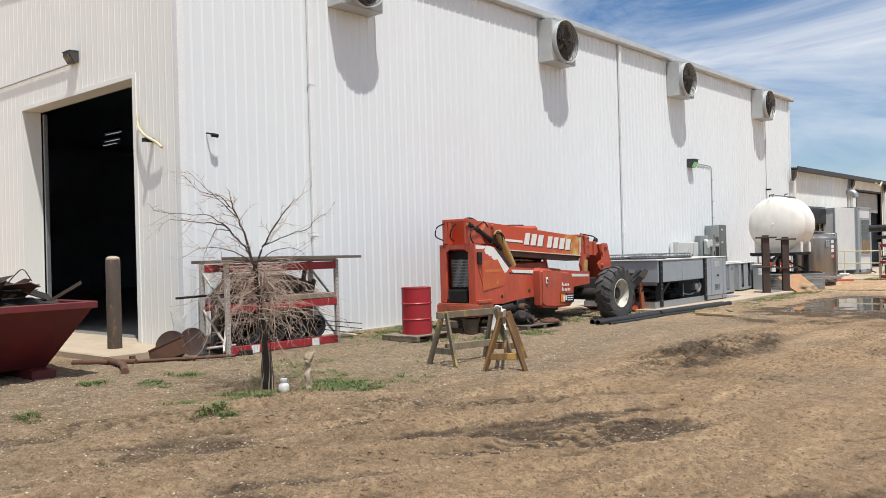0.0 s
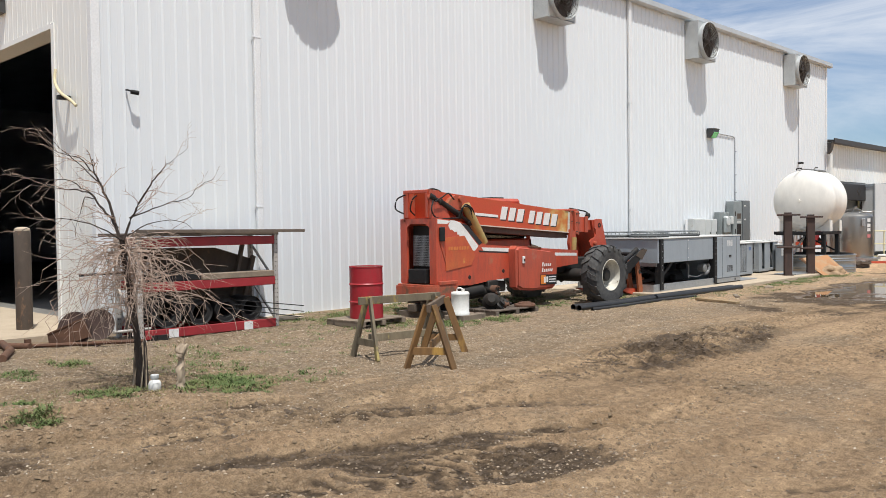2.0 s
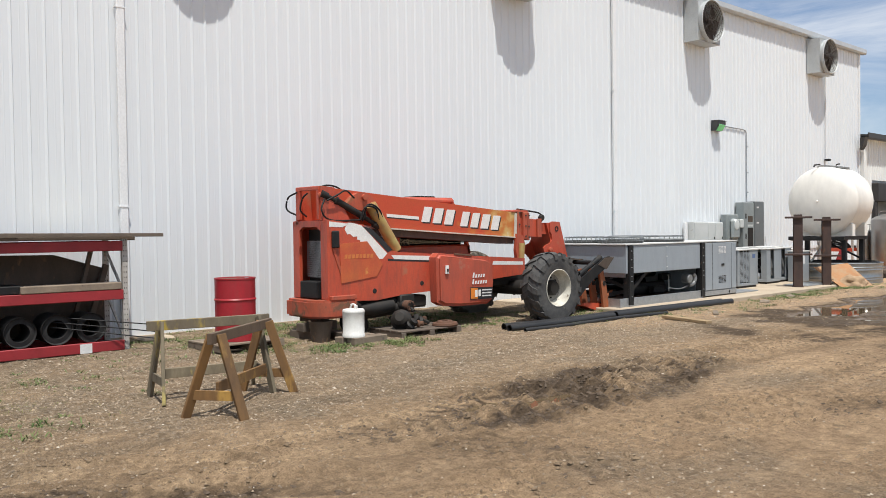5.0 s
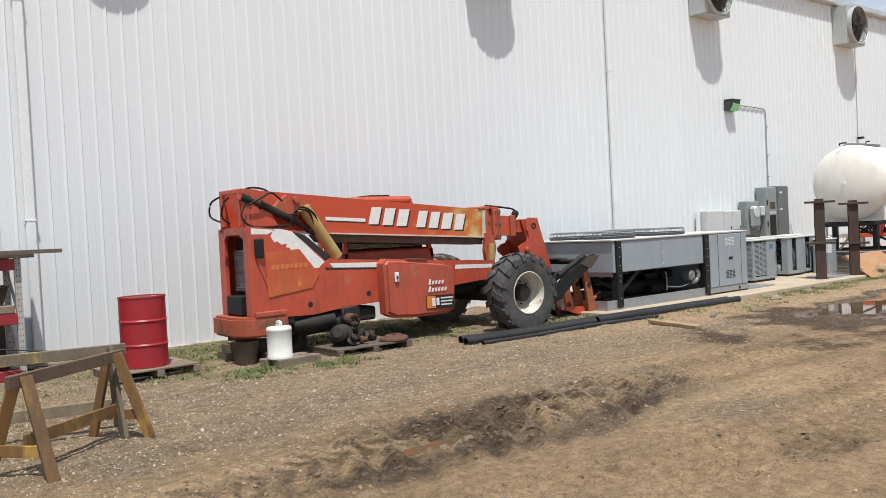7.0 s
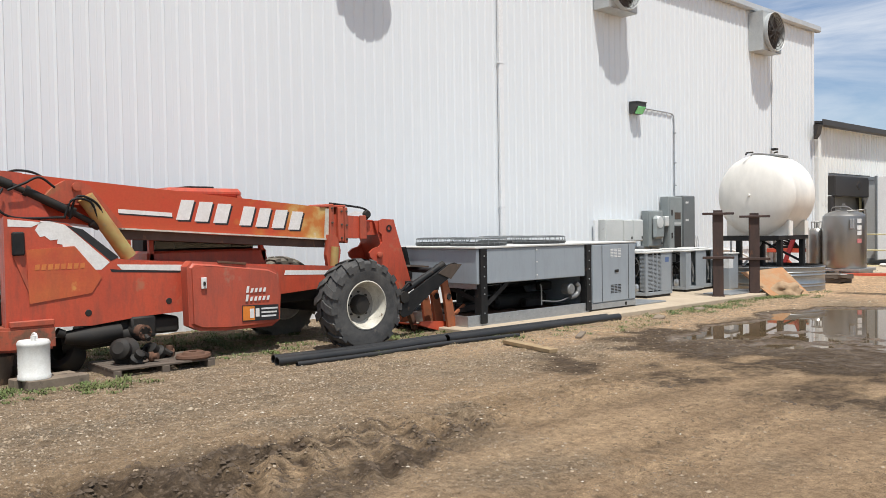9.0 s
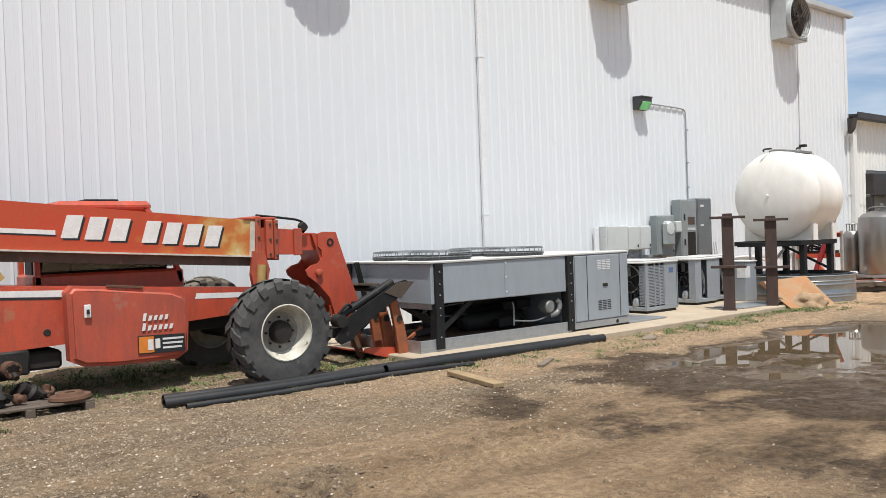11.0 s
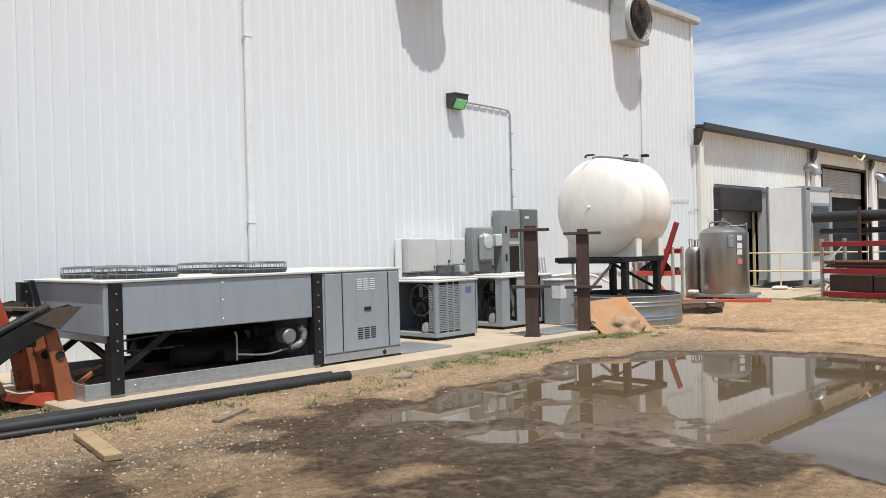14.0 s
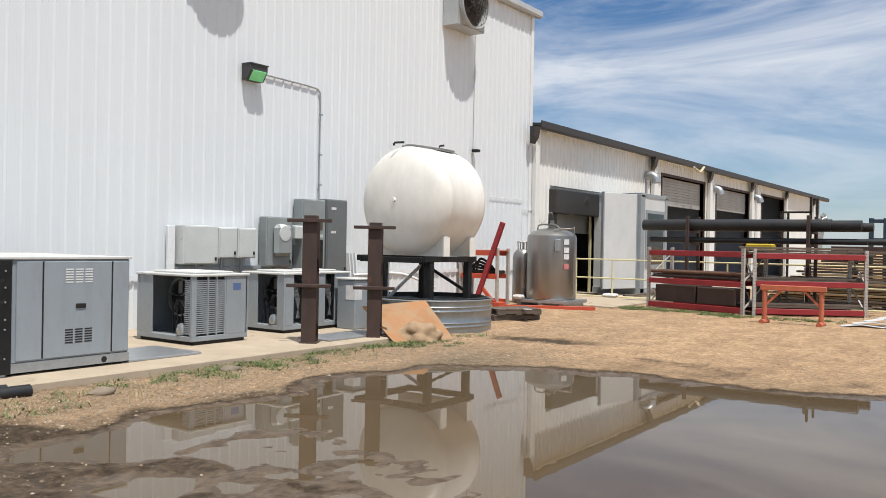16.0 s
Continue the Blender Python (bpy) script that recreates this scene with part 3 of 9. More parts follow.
def plate(bm, outline, axis, a, b):
    """A flat plate: an outline in two axes, pulled from a to b along the third ('x': outline is y, z; 'y': x, z; 'z': x, y)."""
    def at(p, d):
        return {"x": (d, p[0], p[1]), "y": (p[0], d, p[1]), "z": (p[0], p[1], d)}[axis]
    lo, hi = [bm.verts.new(at(p, a)) for p in outline], [bm.verts.new(at(p, b)) for p in outline]
    f0, f1 = bm.faces.new(lo), bm.faces.new(hi[::-1])
    sides = []
    k = len(outline)
    for i in range(k):
        sides.append(bm.faces.new((lo[i], hi[i], hi[(i + 1) % k], lo[(i + 1) % k])))
    bmesh.ops.recalc_face_normals(bm, faces=[f0, f1, *sides])
    return bm


def slab_of(outline, axis, a, b):
    return plate(bm_new(), outline, axis, a, b)


def curved(pts, steps=6):
    """A smooth line through points (Catmull-Rom)."""
    pts = [Vector(p) for p in pts]
    ext = [2 * pts[0] - pts[1], *pts, 2 * pts[-1] - pts[-2]]
    out = []
    for i in range(1, len(ext) - 2):
        p0, p1, p2, p3 = ext[i - 1:i + 3]
        for s in range(steps):
            t = s / steps
            out.append(0.5 * (2 * p1 + (p2 - p0) * t + (2 * p0 - 5 * p1 + 4 * p2 - p3) * t * t + (3 * p1 - p0 - 3 * p2 + p3) * t ** 3))
    out.append(pts[-1])
    return out


def smooth01(x, a, b):
    t = min(1.0, max(0.0, (x - a) / (b - a)))
    return t * t * (3 - 2 * t)


def bar(p0, p1, w, h, bevel=0.0):
    """A rectangular bar from p0 to p1, w wide across and h high."""
    p0, p1 = Vector(p0), Vector(p1)
    d = p1 - p0
    length = d.length
    d.normalize()
    up = Vector((0, 0, 1)) if abs(d.z) < 0.95 else Vector((0, 1, 0))
    sx = d.cross(up).normalized()
    uz = sx.cross(d)
    m = Matrix((( sx.x, d.x, uz.x, p0.x), (sx.y, d.y, uz.y, p0.y), (sx.z, d.z, uz.z, p0.z), (0, 0, 0, 1)))
    return cube(-w / 2, w / 2, 0, length, -h / 2, h / 2, bevel, m)


# ---- ground ----
WATER_Z = 0.02


def blob(x, y, cx, cy, rx, ry, ang=0.0, soft=0.35):
    """1 inside an ellipse, falling to 0 over its rim."""
    c, s = math.cos(radians(ang)), math.sin(radians(ang))
    dx, dy = x - cx, y - cy
    u, v = (c * dx + s * dy) / rx, (-s * dx + c * dy) / ry
    return 1 - smooth01(math.hypot(u, v), 1 - soft, 1 + soft)


def nz(x, y, s, k=0.0):
    return noise.noise((x * s, y * s, k))


def pool(x, y):
    """How deep the puddle's hollow lies, in metres; the arm towards the pad is shallow and broken by mud and gravel."""
    wx, wy = x + 0.35 * nz(x, y, 0.9, 3), y + 0.35 * nz(x, y, 0.9, 7)
    if not (-10 < x < 3.5 and 18 < y < 31):
        return 0.0
    rough = 0.014 * nz(x, y, 3.3, 23) + 0.012 * nz(x, y, 7.0, 24) + 0.008 * nz(x, y, 15.0, 25)
    deep = 0.105 * max(blob(wx, wy, -2.2, 24.9, 3.6, 2.9, 0, 0.2), blob(wx, wy, -5.1, 25.3, 2.5, 2.25, 0, 0.3), 0.8 * blob(wx, wy, -6.9, 26.1, 0.85, 0.9, 0, 0.3))
    arm = (0.066 + 0.026 * nz(x, y, 1.4, 21) + rough) * max(blob(wx, wy, -6.95, 23.6, 0.62, 2.5, -3, 0.3), 0.9 * blob(wx, wy, -6.05, 21.25, 0.5, 0.32, 12, 0.5))
    flat = (0.040 + 0.030 * nz(x, y, 1.1, 22) + 1.2 * rough) * blob(wx, wy, -5.6, 23.0, 1.8, 1.5, 0, 0.4)
    return max(deep + 0.6 * rough * (deep > 0.02), arm, flat, 0.0)


def rut(x, y):
    """1 in the two deep wheel ruts where a machine bogged down, less on the churned strip between."""
    if not (-8 < x < -3 and 9 < y < 17):
        return 0.0
    wx = x + 0.12 * nz(x, y, 1.3, 31)
    return max(blob(wx, y, -6.03, 13.0, 0.34, 2.1, 3, 0.45), 0.9 * blob(wx, y, -5.28, 12.7, 0.30, 2.2, -2, 0.5), 0.74 * blob(wx, y, -5.68, 12.9, 0.85, 2.8, 0, 0.35), 0.4 * blob(wx, y, -4.2, 12.2, 0.3, 1.5, 4, 0.5))


def mud(x, y):
    return max(rut(x, y), 0.9 * blob(x, y, -7.8, 30.1, 1.0, 0.42, 8, 0.5), 0.55 * blob(x, y, -5.0, 28.7, 2.6, 0.7, 0, 0.5) * smooth01(nz(x, y, 1.2, 61), -0.35, 0.2))


# wheel tracks: (y, x) along each line
TRACKS = [((3.0, -10.4), (4.6, -8.2), (6.1, -6.8), (7.4, -6.1), (8.6, -5.6), (11.2, -5.9), (13.0, -5.7), (15.0, -5.85), (17.5, -5.75), (19.4, -5.15), (21.5, -4.7)),
          ((2.0, -8.6), (3.7, -6.3), (4.5, -5.4), (5.3, -4.75), (6.7, -4.3), (8.0, -4.1), (10.0, -3.95), (12.0, -3.75), (15.0, -3.9), (18.9, -4.1), (21.5, -3.6)),
          ((9.6, -5.15), (10.7, -4.81), (11.4, -4.30), (12.3, -3.88), (13.6, -3.5), (15.5, -3.3)),
          ((2.0, -3.6), (6.0, -2.5), (9.5, -2.2), (15.0, -2.4), (20.0, -2.5), (23.0, -2.3))]


def track(x, y):
    """(depth, distance from the nearest track's middle): depth 0 away from tracks."""
    best, dist = 0.0, 9.0
    for k, line in enumerate(TRACKS):
        if not line[0][0] <= y < line[-1][0]:
            continue
        for (y0, x0), (y1, x1) in zip(line, line[1:]):
            if y0 <= y < y1:
                m = (x1 - x0) / (y1 - y0)
                d = (x - x0 - m * (y - y0)) / math.sqrt(1 + m * m)
                if abs(d) < abs(dist):
                    dist = d
                    best = (1.0, 0.8, 1.0, 0.45)[k] * smooth01(y, line[0][0], line[0][0] + 1.0) * (1 - smooth01(y, line[-1][0] - 1.5, line[-1][0]))
                break
    return best * (1 - smooth01(abs(dist), 0.28, 0.55)), dist


def lugs(y, d):
    """1 on the dry ridges that a tyre's lugs leave across its track."""
    return smooth01(math.sin((y + 0.7 * abs(d)) * 2 * math.pi / 0.21), -0.2, 0.6) * (1 - 0.75 * smooth01(y, 16.0, 18.5))


def churn(x, y):
    """(how far the ground is churned, -1 in grooves to 1 on ridges) where vehicles turn in by the doorway."""
    nb = blob(x, y, -5.4, 5.7, 4.6, 3.3, 30, 0.45)
    if nb <= 0:
        return 0.0, 0.0
    wx = x + 0.25 * nz(x, y, 0.8, 55)
    c, a = 0.89 * wx - 0.45 * y, 0.45 * wx + 0.89 * y
    return nb, 1.5 * noise.noise((c * 2.1, a * 0.33, 51)) + 0.9 * noise.noise((c * 5.2, a * 0.9, 52))


def wetness(x, y):
    n1, n2 = nz(x, y, 1.7, 11), nz(x, y, 0.45, 12)
    tr, d = track(x, y)
    fringe = max(blob(x, y, -4.4, 22.3, 3.3, 4.4, 10, 0.25), 0.9 * blob(x, y, -6.7, 20.6, 1.5, 3.2, 8, 0.35))
    w = max(smooth01(pool(x, y), 0.004, 0.03), 0.80 * mud(x, y) * (0.75 + 0.5 * nz(x, y, 2.2, 33)), 0.78 * fringe * smooth01(n2 + 0.6 * n1, -0.5, 0.1) * (1 - smooth01(y, 25.5, 27.5)))
    nb, ridge = churn(x, y)
    w = max(w, 0.62 * nb * smooth01(-ridge, -0.15, 0.5) * smooth01(nz(x, y, 0.5, 57), -0.45, 0.1))
    w = max(w, 0.2 * smooth01(n2 + 0.4 * n1, 0.1, 0.45) * blob(x, y, -4.8, 9.5, 3.0, 7.0, 0, 0.3))
    w = max(w, tr * (0.08 + 0.30 * smooth01(nz(x, y, 0.8, 41), -0.1, 0.35) + 0.25 * smooth01(y, 16.5, 18.5)))
    if tr > 0:
        w *= 1 - 0.85 * tr * lugs(y, d) * smooth01(nz(x, y, 0.9, 44), -0.35, 0.1)
    return min(1.0, w)


def height(x, y):
    h = 0.055 + 0.022 * nz(x, y, 0.22) + 0.010 * nz(x, y, 1.1, 2) + 0.020 * nz(x, y, 4.5, 5) * (1 - 0.5 * smooth01(x, -4.5, -2.5))
    h += 0.05 * smooth01(-x, 9.5, 12.5) - 0.05 * (1 - smooth01(y, 8, 16))
    h -= pool(x, y)
    m = rut(x, y)
    if m > 0:
        lug = math.sin((y + 0.5 * x) * 2 * math.pi / 0.33)
        h += m * (0.06 * nz(x, y, 2.4, 9) + 0.05 * nz(x, y, 6.0, 4) + 0.06 * lug * (0.6 + nz(x, y, 1.5)) - 0.02)
    # pressed lugs and thrown-up shoulders along the wheel tracks
    tr, d = track(x, y)
    if tr > 0:
        h += tr * (0.036 * lugs(y, d) * (0.55 + nz(x, y, 1.1, 8)) + (1 - 0.7 * smooth01(y, 16.5, 19)) * (0.030 * smooth01(abs(d), 0.22, 0.36) - 0.022 + 0.03 * nz(x, y, 5.0, 19)))
    k = max(blob(x, y, -5.66, 12.3, 0.12, 0.42, 4, 0.6), 0.9 * blob(x, y, -5.92, 11.7, 0.08, 0.26, 4, 0.6))
    if m > 0:
        h = max(h, -0.004)
    h = h * (1 - k) - 0.045 * k
    nb, ridge = churn(x, y)
    h += 0.066 * nb * ridge
    near = blob(x, y, -5.8, 5.6, 4.2, 3.4, 25, 0.5)
    if near > 0:
        h += near * (0.030 * nz(1.3 * x - 0.7 * y, 0.8 * y + 0.5 * x, 2.6, 6) + 0.022 * nz(x, y, 8, 1))
    return h


def axis_steps(lo, hi, step, far):
    mid = list(np.arange(lo, hi + step / 2, step))
    out, d, v = [], step, hi
    while v < far:
        d *= 1.22
        v += d
        out.append(v)
    pre, d, v = [], step, lo
    while v > -far:
        d *= 1.22
        v -= d
        pre.append(v)
    return pre[::-1] + mid + out


def build_ground():
    xs, ys = axis_steps(-13.3, 1.5, 0.056, 2600), axis_steps(1.5, 33.0, 0.056, 2600)
    nx, ny = len(xs), len(ys)
    co = np.zeros((ny, nx, 3), dtype=np.float32)
    masks = {k: np.zeros((ny, nx), dtype=np.float32) for k in ("wet", "stony", "tan")}
    for j, y in enumerate(ys):
        for i, x in enumerate(xs):
            core = -16 < x < 7 and -3 < y < 50
            h = height(x, y) if core else (0.03 if math.hypot(x, y) < 120 else 0.0)
            co[j, i] = (x, y, h)
            if core:
                n1, n2 = nz(x, y, 1.7, 11), nz(x, y, 0.45, 12)
                masks["wet"][j, i] = wetness(x, y)
                band = smooth01(-x, 6.2, 7.6) + 0.65 * smooth01(n2 + 0.5 * n1, 0.0, 0.45) * (1 - smooth01(y, 16, 20))
                nb, ridge = churn(x, y)
                strip = blob(x, y, -8.55, 23.5, 0.85, 6.0, 0, 0.35)
                masks["stony"][j, i] = (1 - 0.6 * strip) * (1 - 0.6 * nb) * min(1, band) * (1 - 0.8 * smooth01(y, 27, 30)) * (0.65 + 0.5 * n1)
                masks["tan"][j, i] = max(smooth01(y, 26.5, 29.5), 0.95 * strip, 0.3 * nb * smooth01(ridge, 0.05, 0.55), 0.25 * blob(x, y, -1.2, 11, 4.0, 13, 0, 0.4) * (1 - 0.6 * smooth01(y, 17, 20)))
                e = smooth01(x, -15.9, -13.4) * (1 - smooth01(x, 2.5, 6.9)) * smooth01(y, -2.9, 1.0) * (1 - smooth01(y, 40, 49.5))
                masks["tan"][j, i] = masks["tan"][j, i] * e + 0.75 * (1 - e)
                masks["stony"][j, i] *= e
                masks["wet"][j, i] *= e
            else:
                masks["tan"][j, i] = 0.75
    me = bpy.data.meshes.new("ground")
    idx = np.arange(nx * ny).reshape(ny, nx)
    quads = np.stack([idx[:-1, :-1], idx[:-1, 1:], idx[1:, 1:], idx[1:, :-1]], axis=-1).reshape(-1, 4)
    me.vertices.add(nx * ny)
    me.vertices.foreach_set("co", co.reshape(-1))
    me.loops.add(quads.size)
    me.loops.foreach_set("vertex_index", quads.reshape(-1).astype(np.int32))
    me.polygons.add(len(quads))
    me.polygons.foreach_set("loop_start", np.arange(0, quads.size, 4, dtype=np.int32))
    me.polygons.foreach_set("use_smooth", np.ones(len(quads), dtype=bool))
    me.update(calc_edges=True)
    for k, v in masks.items():
        a = me.attributes.new(k, "FLOAT", "POINT")
        a.data.foreach_set("value", np.clip(v, 0, 1).reshape(-1))
    me.materials.append(M_GROUND)
    return tagged(new("ground", me), "dry rutted tan dirt yard with gravel and wet mud", "ground", kind="structure")


build_ground()
tagged(new("water", finish(slab_of([(-9.2, 19.4), (-9.2, 28.6), (-6, 30.5), (3.6, 30.5), (3.6, 19.4)], "z", WATER_Z - 0.004, WATER_Z), "water", M_WATER)),
       "still brown muddy puddle in the yard", "puddle", kind="structure")

tagged(new("water", finish(slab_of([(-6.12, 11.25), (-6.12, 12.2), (-5.9, 13.0), (-5.4, 13.0), (-5.4, 11.25)], "z", -0.02, -0.015), "water", M_WATER)), "small muddy puddle in a wheel rut", "puddle", kind="structure")

# door apron and equipment pad
tagged(new("pavement", finish(cube(-24, -13.3, 6.75, 8.6, -0.1, 0.16, 0.02), "pavement", M_CONC)), "dusty pale concrete apron before the doorway", "concrete apron", kind="structure")
pad = bm_new()
box(pad, -13.14, -9.46, 19.3, 28.9, -0.1, 0.125, 0.015)
tagged(new("pavement", finish(pad, "pavement", M_CONC)), "stained tan concrete pad under the cooling units", "concrete pad", kind="structure")
pad = bm_new()
box(pad, -13.14, -9.9, 37.6, 80.0, -0.1, 0.11, 0.015)
tagged(new("pavement", finish(pad, "pavement", M_CONC)), "pale concrete strip along the workshop doors", "concrete pad", kind="structure")
PAD = 0.125


# ---- main building ----
WX, GY = -13.15, 8.15
EAVE = 8.12
hall = thing("warehouse", (WX, GY, 0), "tall white ribbed metal warehouse with an open doorway", "building", kind="structure")
lw = part("wall_east", cube(-13.36, -13.19, 8.32, 39.05, 0.0, EAVE), M_BACK, hall)
gw = bm_new()
box(gw, -14.72, -13.36, GY + 0.04, GY + 0.36, 0.0, 8.2)
box(gw, -44.0, -19.62, GY + 0.04, GY + 0.36, 0.0, 8.2)
box(gw, -19.62, -14.72, GY + 0.04, GY + 0.36, 5.2, 8.2)
plate(gw, [(-44.0, 8.2), (-13.36, 8.2), (-28.6, 9.6)], "y", GY + 0.04, GY + 0.36)
gw = part("wall_south", gw, M_BACK, hall)
shell = bm_new()
box(shell, -44.0, -43.8, 8.5, 39.05, 0.0, 8.2)
box(shell, -43.8, -13.36, 38.85, 39.05, 0.0, 8.15)
plate(shell, [(-43.8, 8.15), (-13.36, 8.15), (-28.6, 9.55)], "y", 38.85, 39.05)
part("wall_north", shell, M_HALL, hall)
rf = bm_new()
plate(rf, [(-12.98, 8.18), (-12.98, 8.26), (-28.6, 9.72), (-44.2, 8.26), (-44.2, 8.18), (-28.6, 9.62)], "y", 7.95, 39.3)
part("roof", rf, M_ROOF, hall)
part("interior_lining", cube(-43.7, -13.5, 8.7, 38.7, 7.6, 7.65), M_HALL, hall)
lin = bm_new()
box(lin, -13.5, -13.44, 8.6, 38.8, 0.16, 7.6)
part("interior_lining", lin, M_HALL, hall)
part("floor", cube(-43.8, -13.36, 8.55, 38.85, -0.05, 0.15), M_INFLOOR, hall)
# gutter along the eave, its brackets and the downspouts
gu = bm_new()
plate(gu, [(-13.12, 8.06), (-12.99, 8.06), (-12.95, 8.10), (-12.95, 8.24), (-12.97, 8.24), (-12.97, 8.12), (-13.12, 8.10)], "y", 7.98, 39.32)
part("gutter", gu, M_EAVE, hall, "weathered grey-white eave gutter")
for y0, top in ((11.10, 8.06), (23.67, 8.06)):
    ds = bm_new()
    box(ds, WX + 0.02, WX + 0.10, y0 - 0.065, y0 + 0.065, 0.12, top, 0.014)
    box(ds, WX + 0.02, WX + 0.106, y0 - 0.08, y0 + 0.08, 5.15, 5.17)
    box(ds, WX + 0.02, WX + 0.106, y0 - 0.08, y0 + 0.08, 2.10, 2.12)
    part("downspout", ds, M_TRIM, hall)
part("corner_trim", cube(WX - 0.10, WX + 0.045, GY - 0.045, GY + 0.10, 0.05, 8.08, 0.008), M_TRIM, hall)
part("corner_trim", cube(WX - 0.1, WX + 0.045, 38.98, 39.12, 0.05, 8.08, 0.008), M_TRIM, hall)
bs = bm_new()
box(bs, WX - 0.02, WX + 0.055, 8.2, 19.3, 0.03, 0.10)
part("base_trim", bs, M_CONC, hall)
# doorway reveal
rv = bm_new()
box(rv, -19.66, -19.60, GY - 0.02, GY + 0.40, 0.14, 5.22)
box(rv, -14.74, -14.62, GY - 0.02, GY + 0.40, 0.14, 5.22)
box(rv, -19.60, -14.74, GY - 0.02, GY + 0.40, 5.14, 5.23)
part("door_frame", rv, M_GABLE, hall)
gd = bm_new()
box(gd, -19.56, -19.50, GY + 0.42, GY + 0.50, 0.15, 5.1)
part("door_track", gd, M_GALV, hall)


# ---- exhaust fans ----
def exhaust_fan(y0):
    """A square housing on the wall with a round fan guard before it."""
    z0, z1, w, d = 6.84, 8.0, 1.17, 0.46
    y1, cy, cz = y0 + w, y0 + w / 2, 7.42
    f = thing("exhaust_fan", (WX, cy, z0), "grey square wall exhaust fan with round rusty guard", "exhaust fan", "fans on the long wall")
    hb = bm_new()
    x1 = WX + d
    for a, b, c, e in ((y0, y1, z0, z0 + 0.03), (y0, y1, z1 - 0.03, z1), (y0, y0 + 0.03, z0 + 0.03, z1 - 0.03), (y1 - 0.03, y1, z0 + 0.03, z1 - 0.03)):
        box(hb, WX + 0.02, x1, a, b, c, e)
    part("housing", hb, M_FANBOX, f)
    fp = bm_new()
    seg = 40
    r = 0.555
    sq, ci = [], []
    for k in range(seg):
        a = 2 * math.pi * (k + 0.5) / seg
        c, s = math.cos(a), math.sin(a)
        q = (w / 2 - 0.005) / max(abs(c), abs(s))
        sq.append(fp.verts.new((x1, cy + q * c, cz + q * s)))
        ci.append(fp.verts.new((x1, cy + r * c, cz + r * s)))
    for k in range(seg):
        fp.faces.new((sq[k], sq[(k + 1) % seg], ci[(k + 1) % seg], ci[k]))
    part("front_plate", fp, M_FANBOX, f)
    turn = Matrix.Translation((x1, cy, cz)) @ Matrix.Rotation(radians(90), 4, "Y")
    part("ring", lathe(bm_new(), [(0.565, -0.3), (0.565, 0.12), (0.575, 0.14), (0.59, 0.13), (0.575, 0.0)], 40, turn), M_FANBOX, f, smooth=40)
    # Dark plate over the wall stands for the shaded inside of the fan.
    part("back_plate", cube(WX + 0.03, WX + 0.06, y0 + 0.04, y1 - 0.04, z0 + 0.04, z1 - 0.04), M_FANDARK, f)
    gr = bm_new()
    for rr in (0.12, 0.2, 0.28, 0.36, 0.44, 0.53):
        lathe(gr, [(rr - 0.006, 0.125), (rr, 0.132), (rr + 0.006, 0.125), (rr, 0.118)], 32, turn, True)
    for k in range(12):
        a = 2 * math.pi * k / 12
        sweep(gr, [turn @ Vector((0.05 * math.cos(a), 0.05 * math.sin(a), 0.125)), turn @ Vector((0.52 * math.cos(a), 0.52 * math.sin(a), 0.125))], 0.005, 5)
    part("guard", gr, M_FANDARK, f, "dark rusty wire fan guard")
    for k in range(5):
        bl = bm_new()
        a0 = 2 * math.pi * k / 5
        q = []
        for rr, tw, wd_ in ((0.07, 0.06, 0.10), (0.27, 0.05, 0.17), (0.52, 0.03, 0.22)):
            for sgn in (-1, 1):
                a = a0 + sgn * wd_ / max(rr, 0.18)
                q.append(bl.verts.new(turn @ Vector((rr * math.cos(a), rr * math.sin(a), -0.02 + sgn * tw))))
        for i in (0, 2):
            bl.faces.new((q[i], q[i + 1], q[i + 3], q[i + 2]))
        bmesh.ops.solidify(bl, geom=bl.faces[:], thickness=0.006)
        part("blade", bl, M_FANDARK, f)
    part("hub", lathe(bm_new(), [(0, 0.08), (0.06, 0.08), (0.09, 0.02), (0.09, -0.12), (0, -0.12)], 16, turn), M_FANDARK, f, smooth=40)
    return f


first_fan = exhaust_fan(11.62)
for k, y0 in enumerate((19.27, 27.0, 34.66)):
    copy_thing(first_fan, Matrix.Translation((WX, y0 + 0.585, 6.84)))


# ---- wall lamps, conduit and small fittings ----
def wall_lamp(at, yaw, size, label, lens):
    """A wedge-shaped housing with a framed lens on its sloping face."""
    f = thing("wall_lamp", pose(*at, 0, 0, yaw), label, "wall lamp")
    k = size
    part("housing", slab_of([(0, -0.17 * k), (0.14 * k, -0.17 * k), (0.27 * k, 0.03 * k), (0.27 * k, 0.16 * k), (0, 0.16 * k)], "y", -0.24 * k, 0.24 * k), M_CHARCOAL, f, local=True)
    part("visor", slab_of([(0, 0.16 * k), (0.30 * k, 0.15 * k), (0.30 * k, 0.175 * k), (0, 0.185 * k)], "y", -0.25 * k, 0.25 * k), M_CHARCOAL, f, local=True)
    part("lens", slab_of([(0.142 * k, -0.165 * k), (0.272 * k, 0.03 * k), (0.285 * k, 0.02 * k), (0.155 * k, -0.175 * k)], "y", -0.17 * k, 0.20 * k), lens, f, "bright green glass lens" if lens is M_GREEN else "", local=True)
    return f


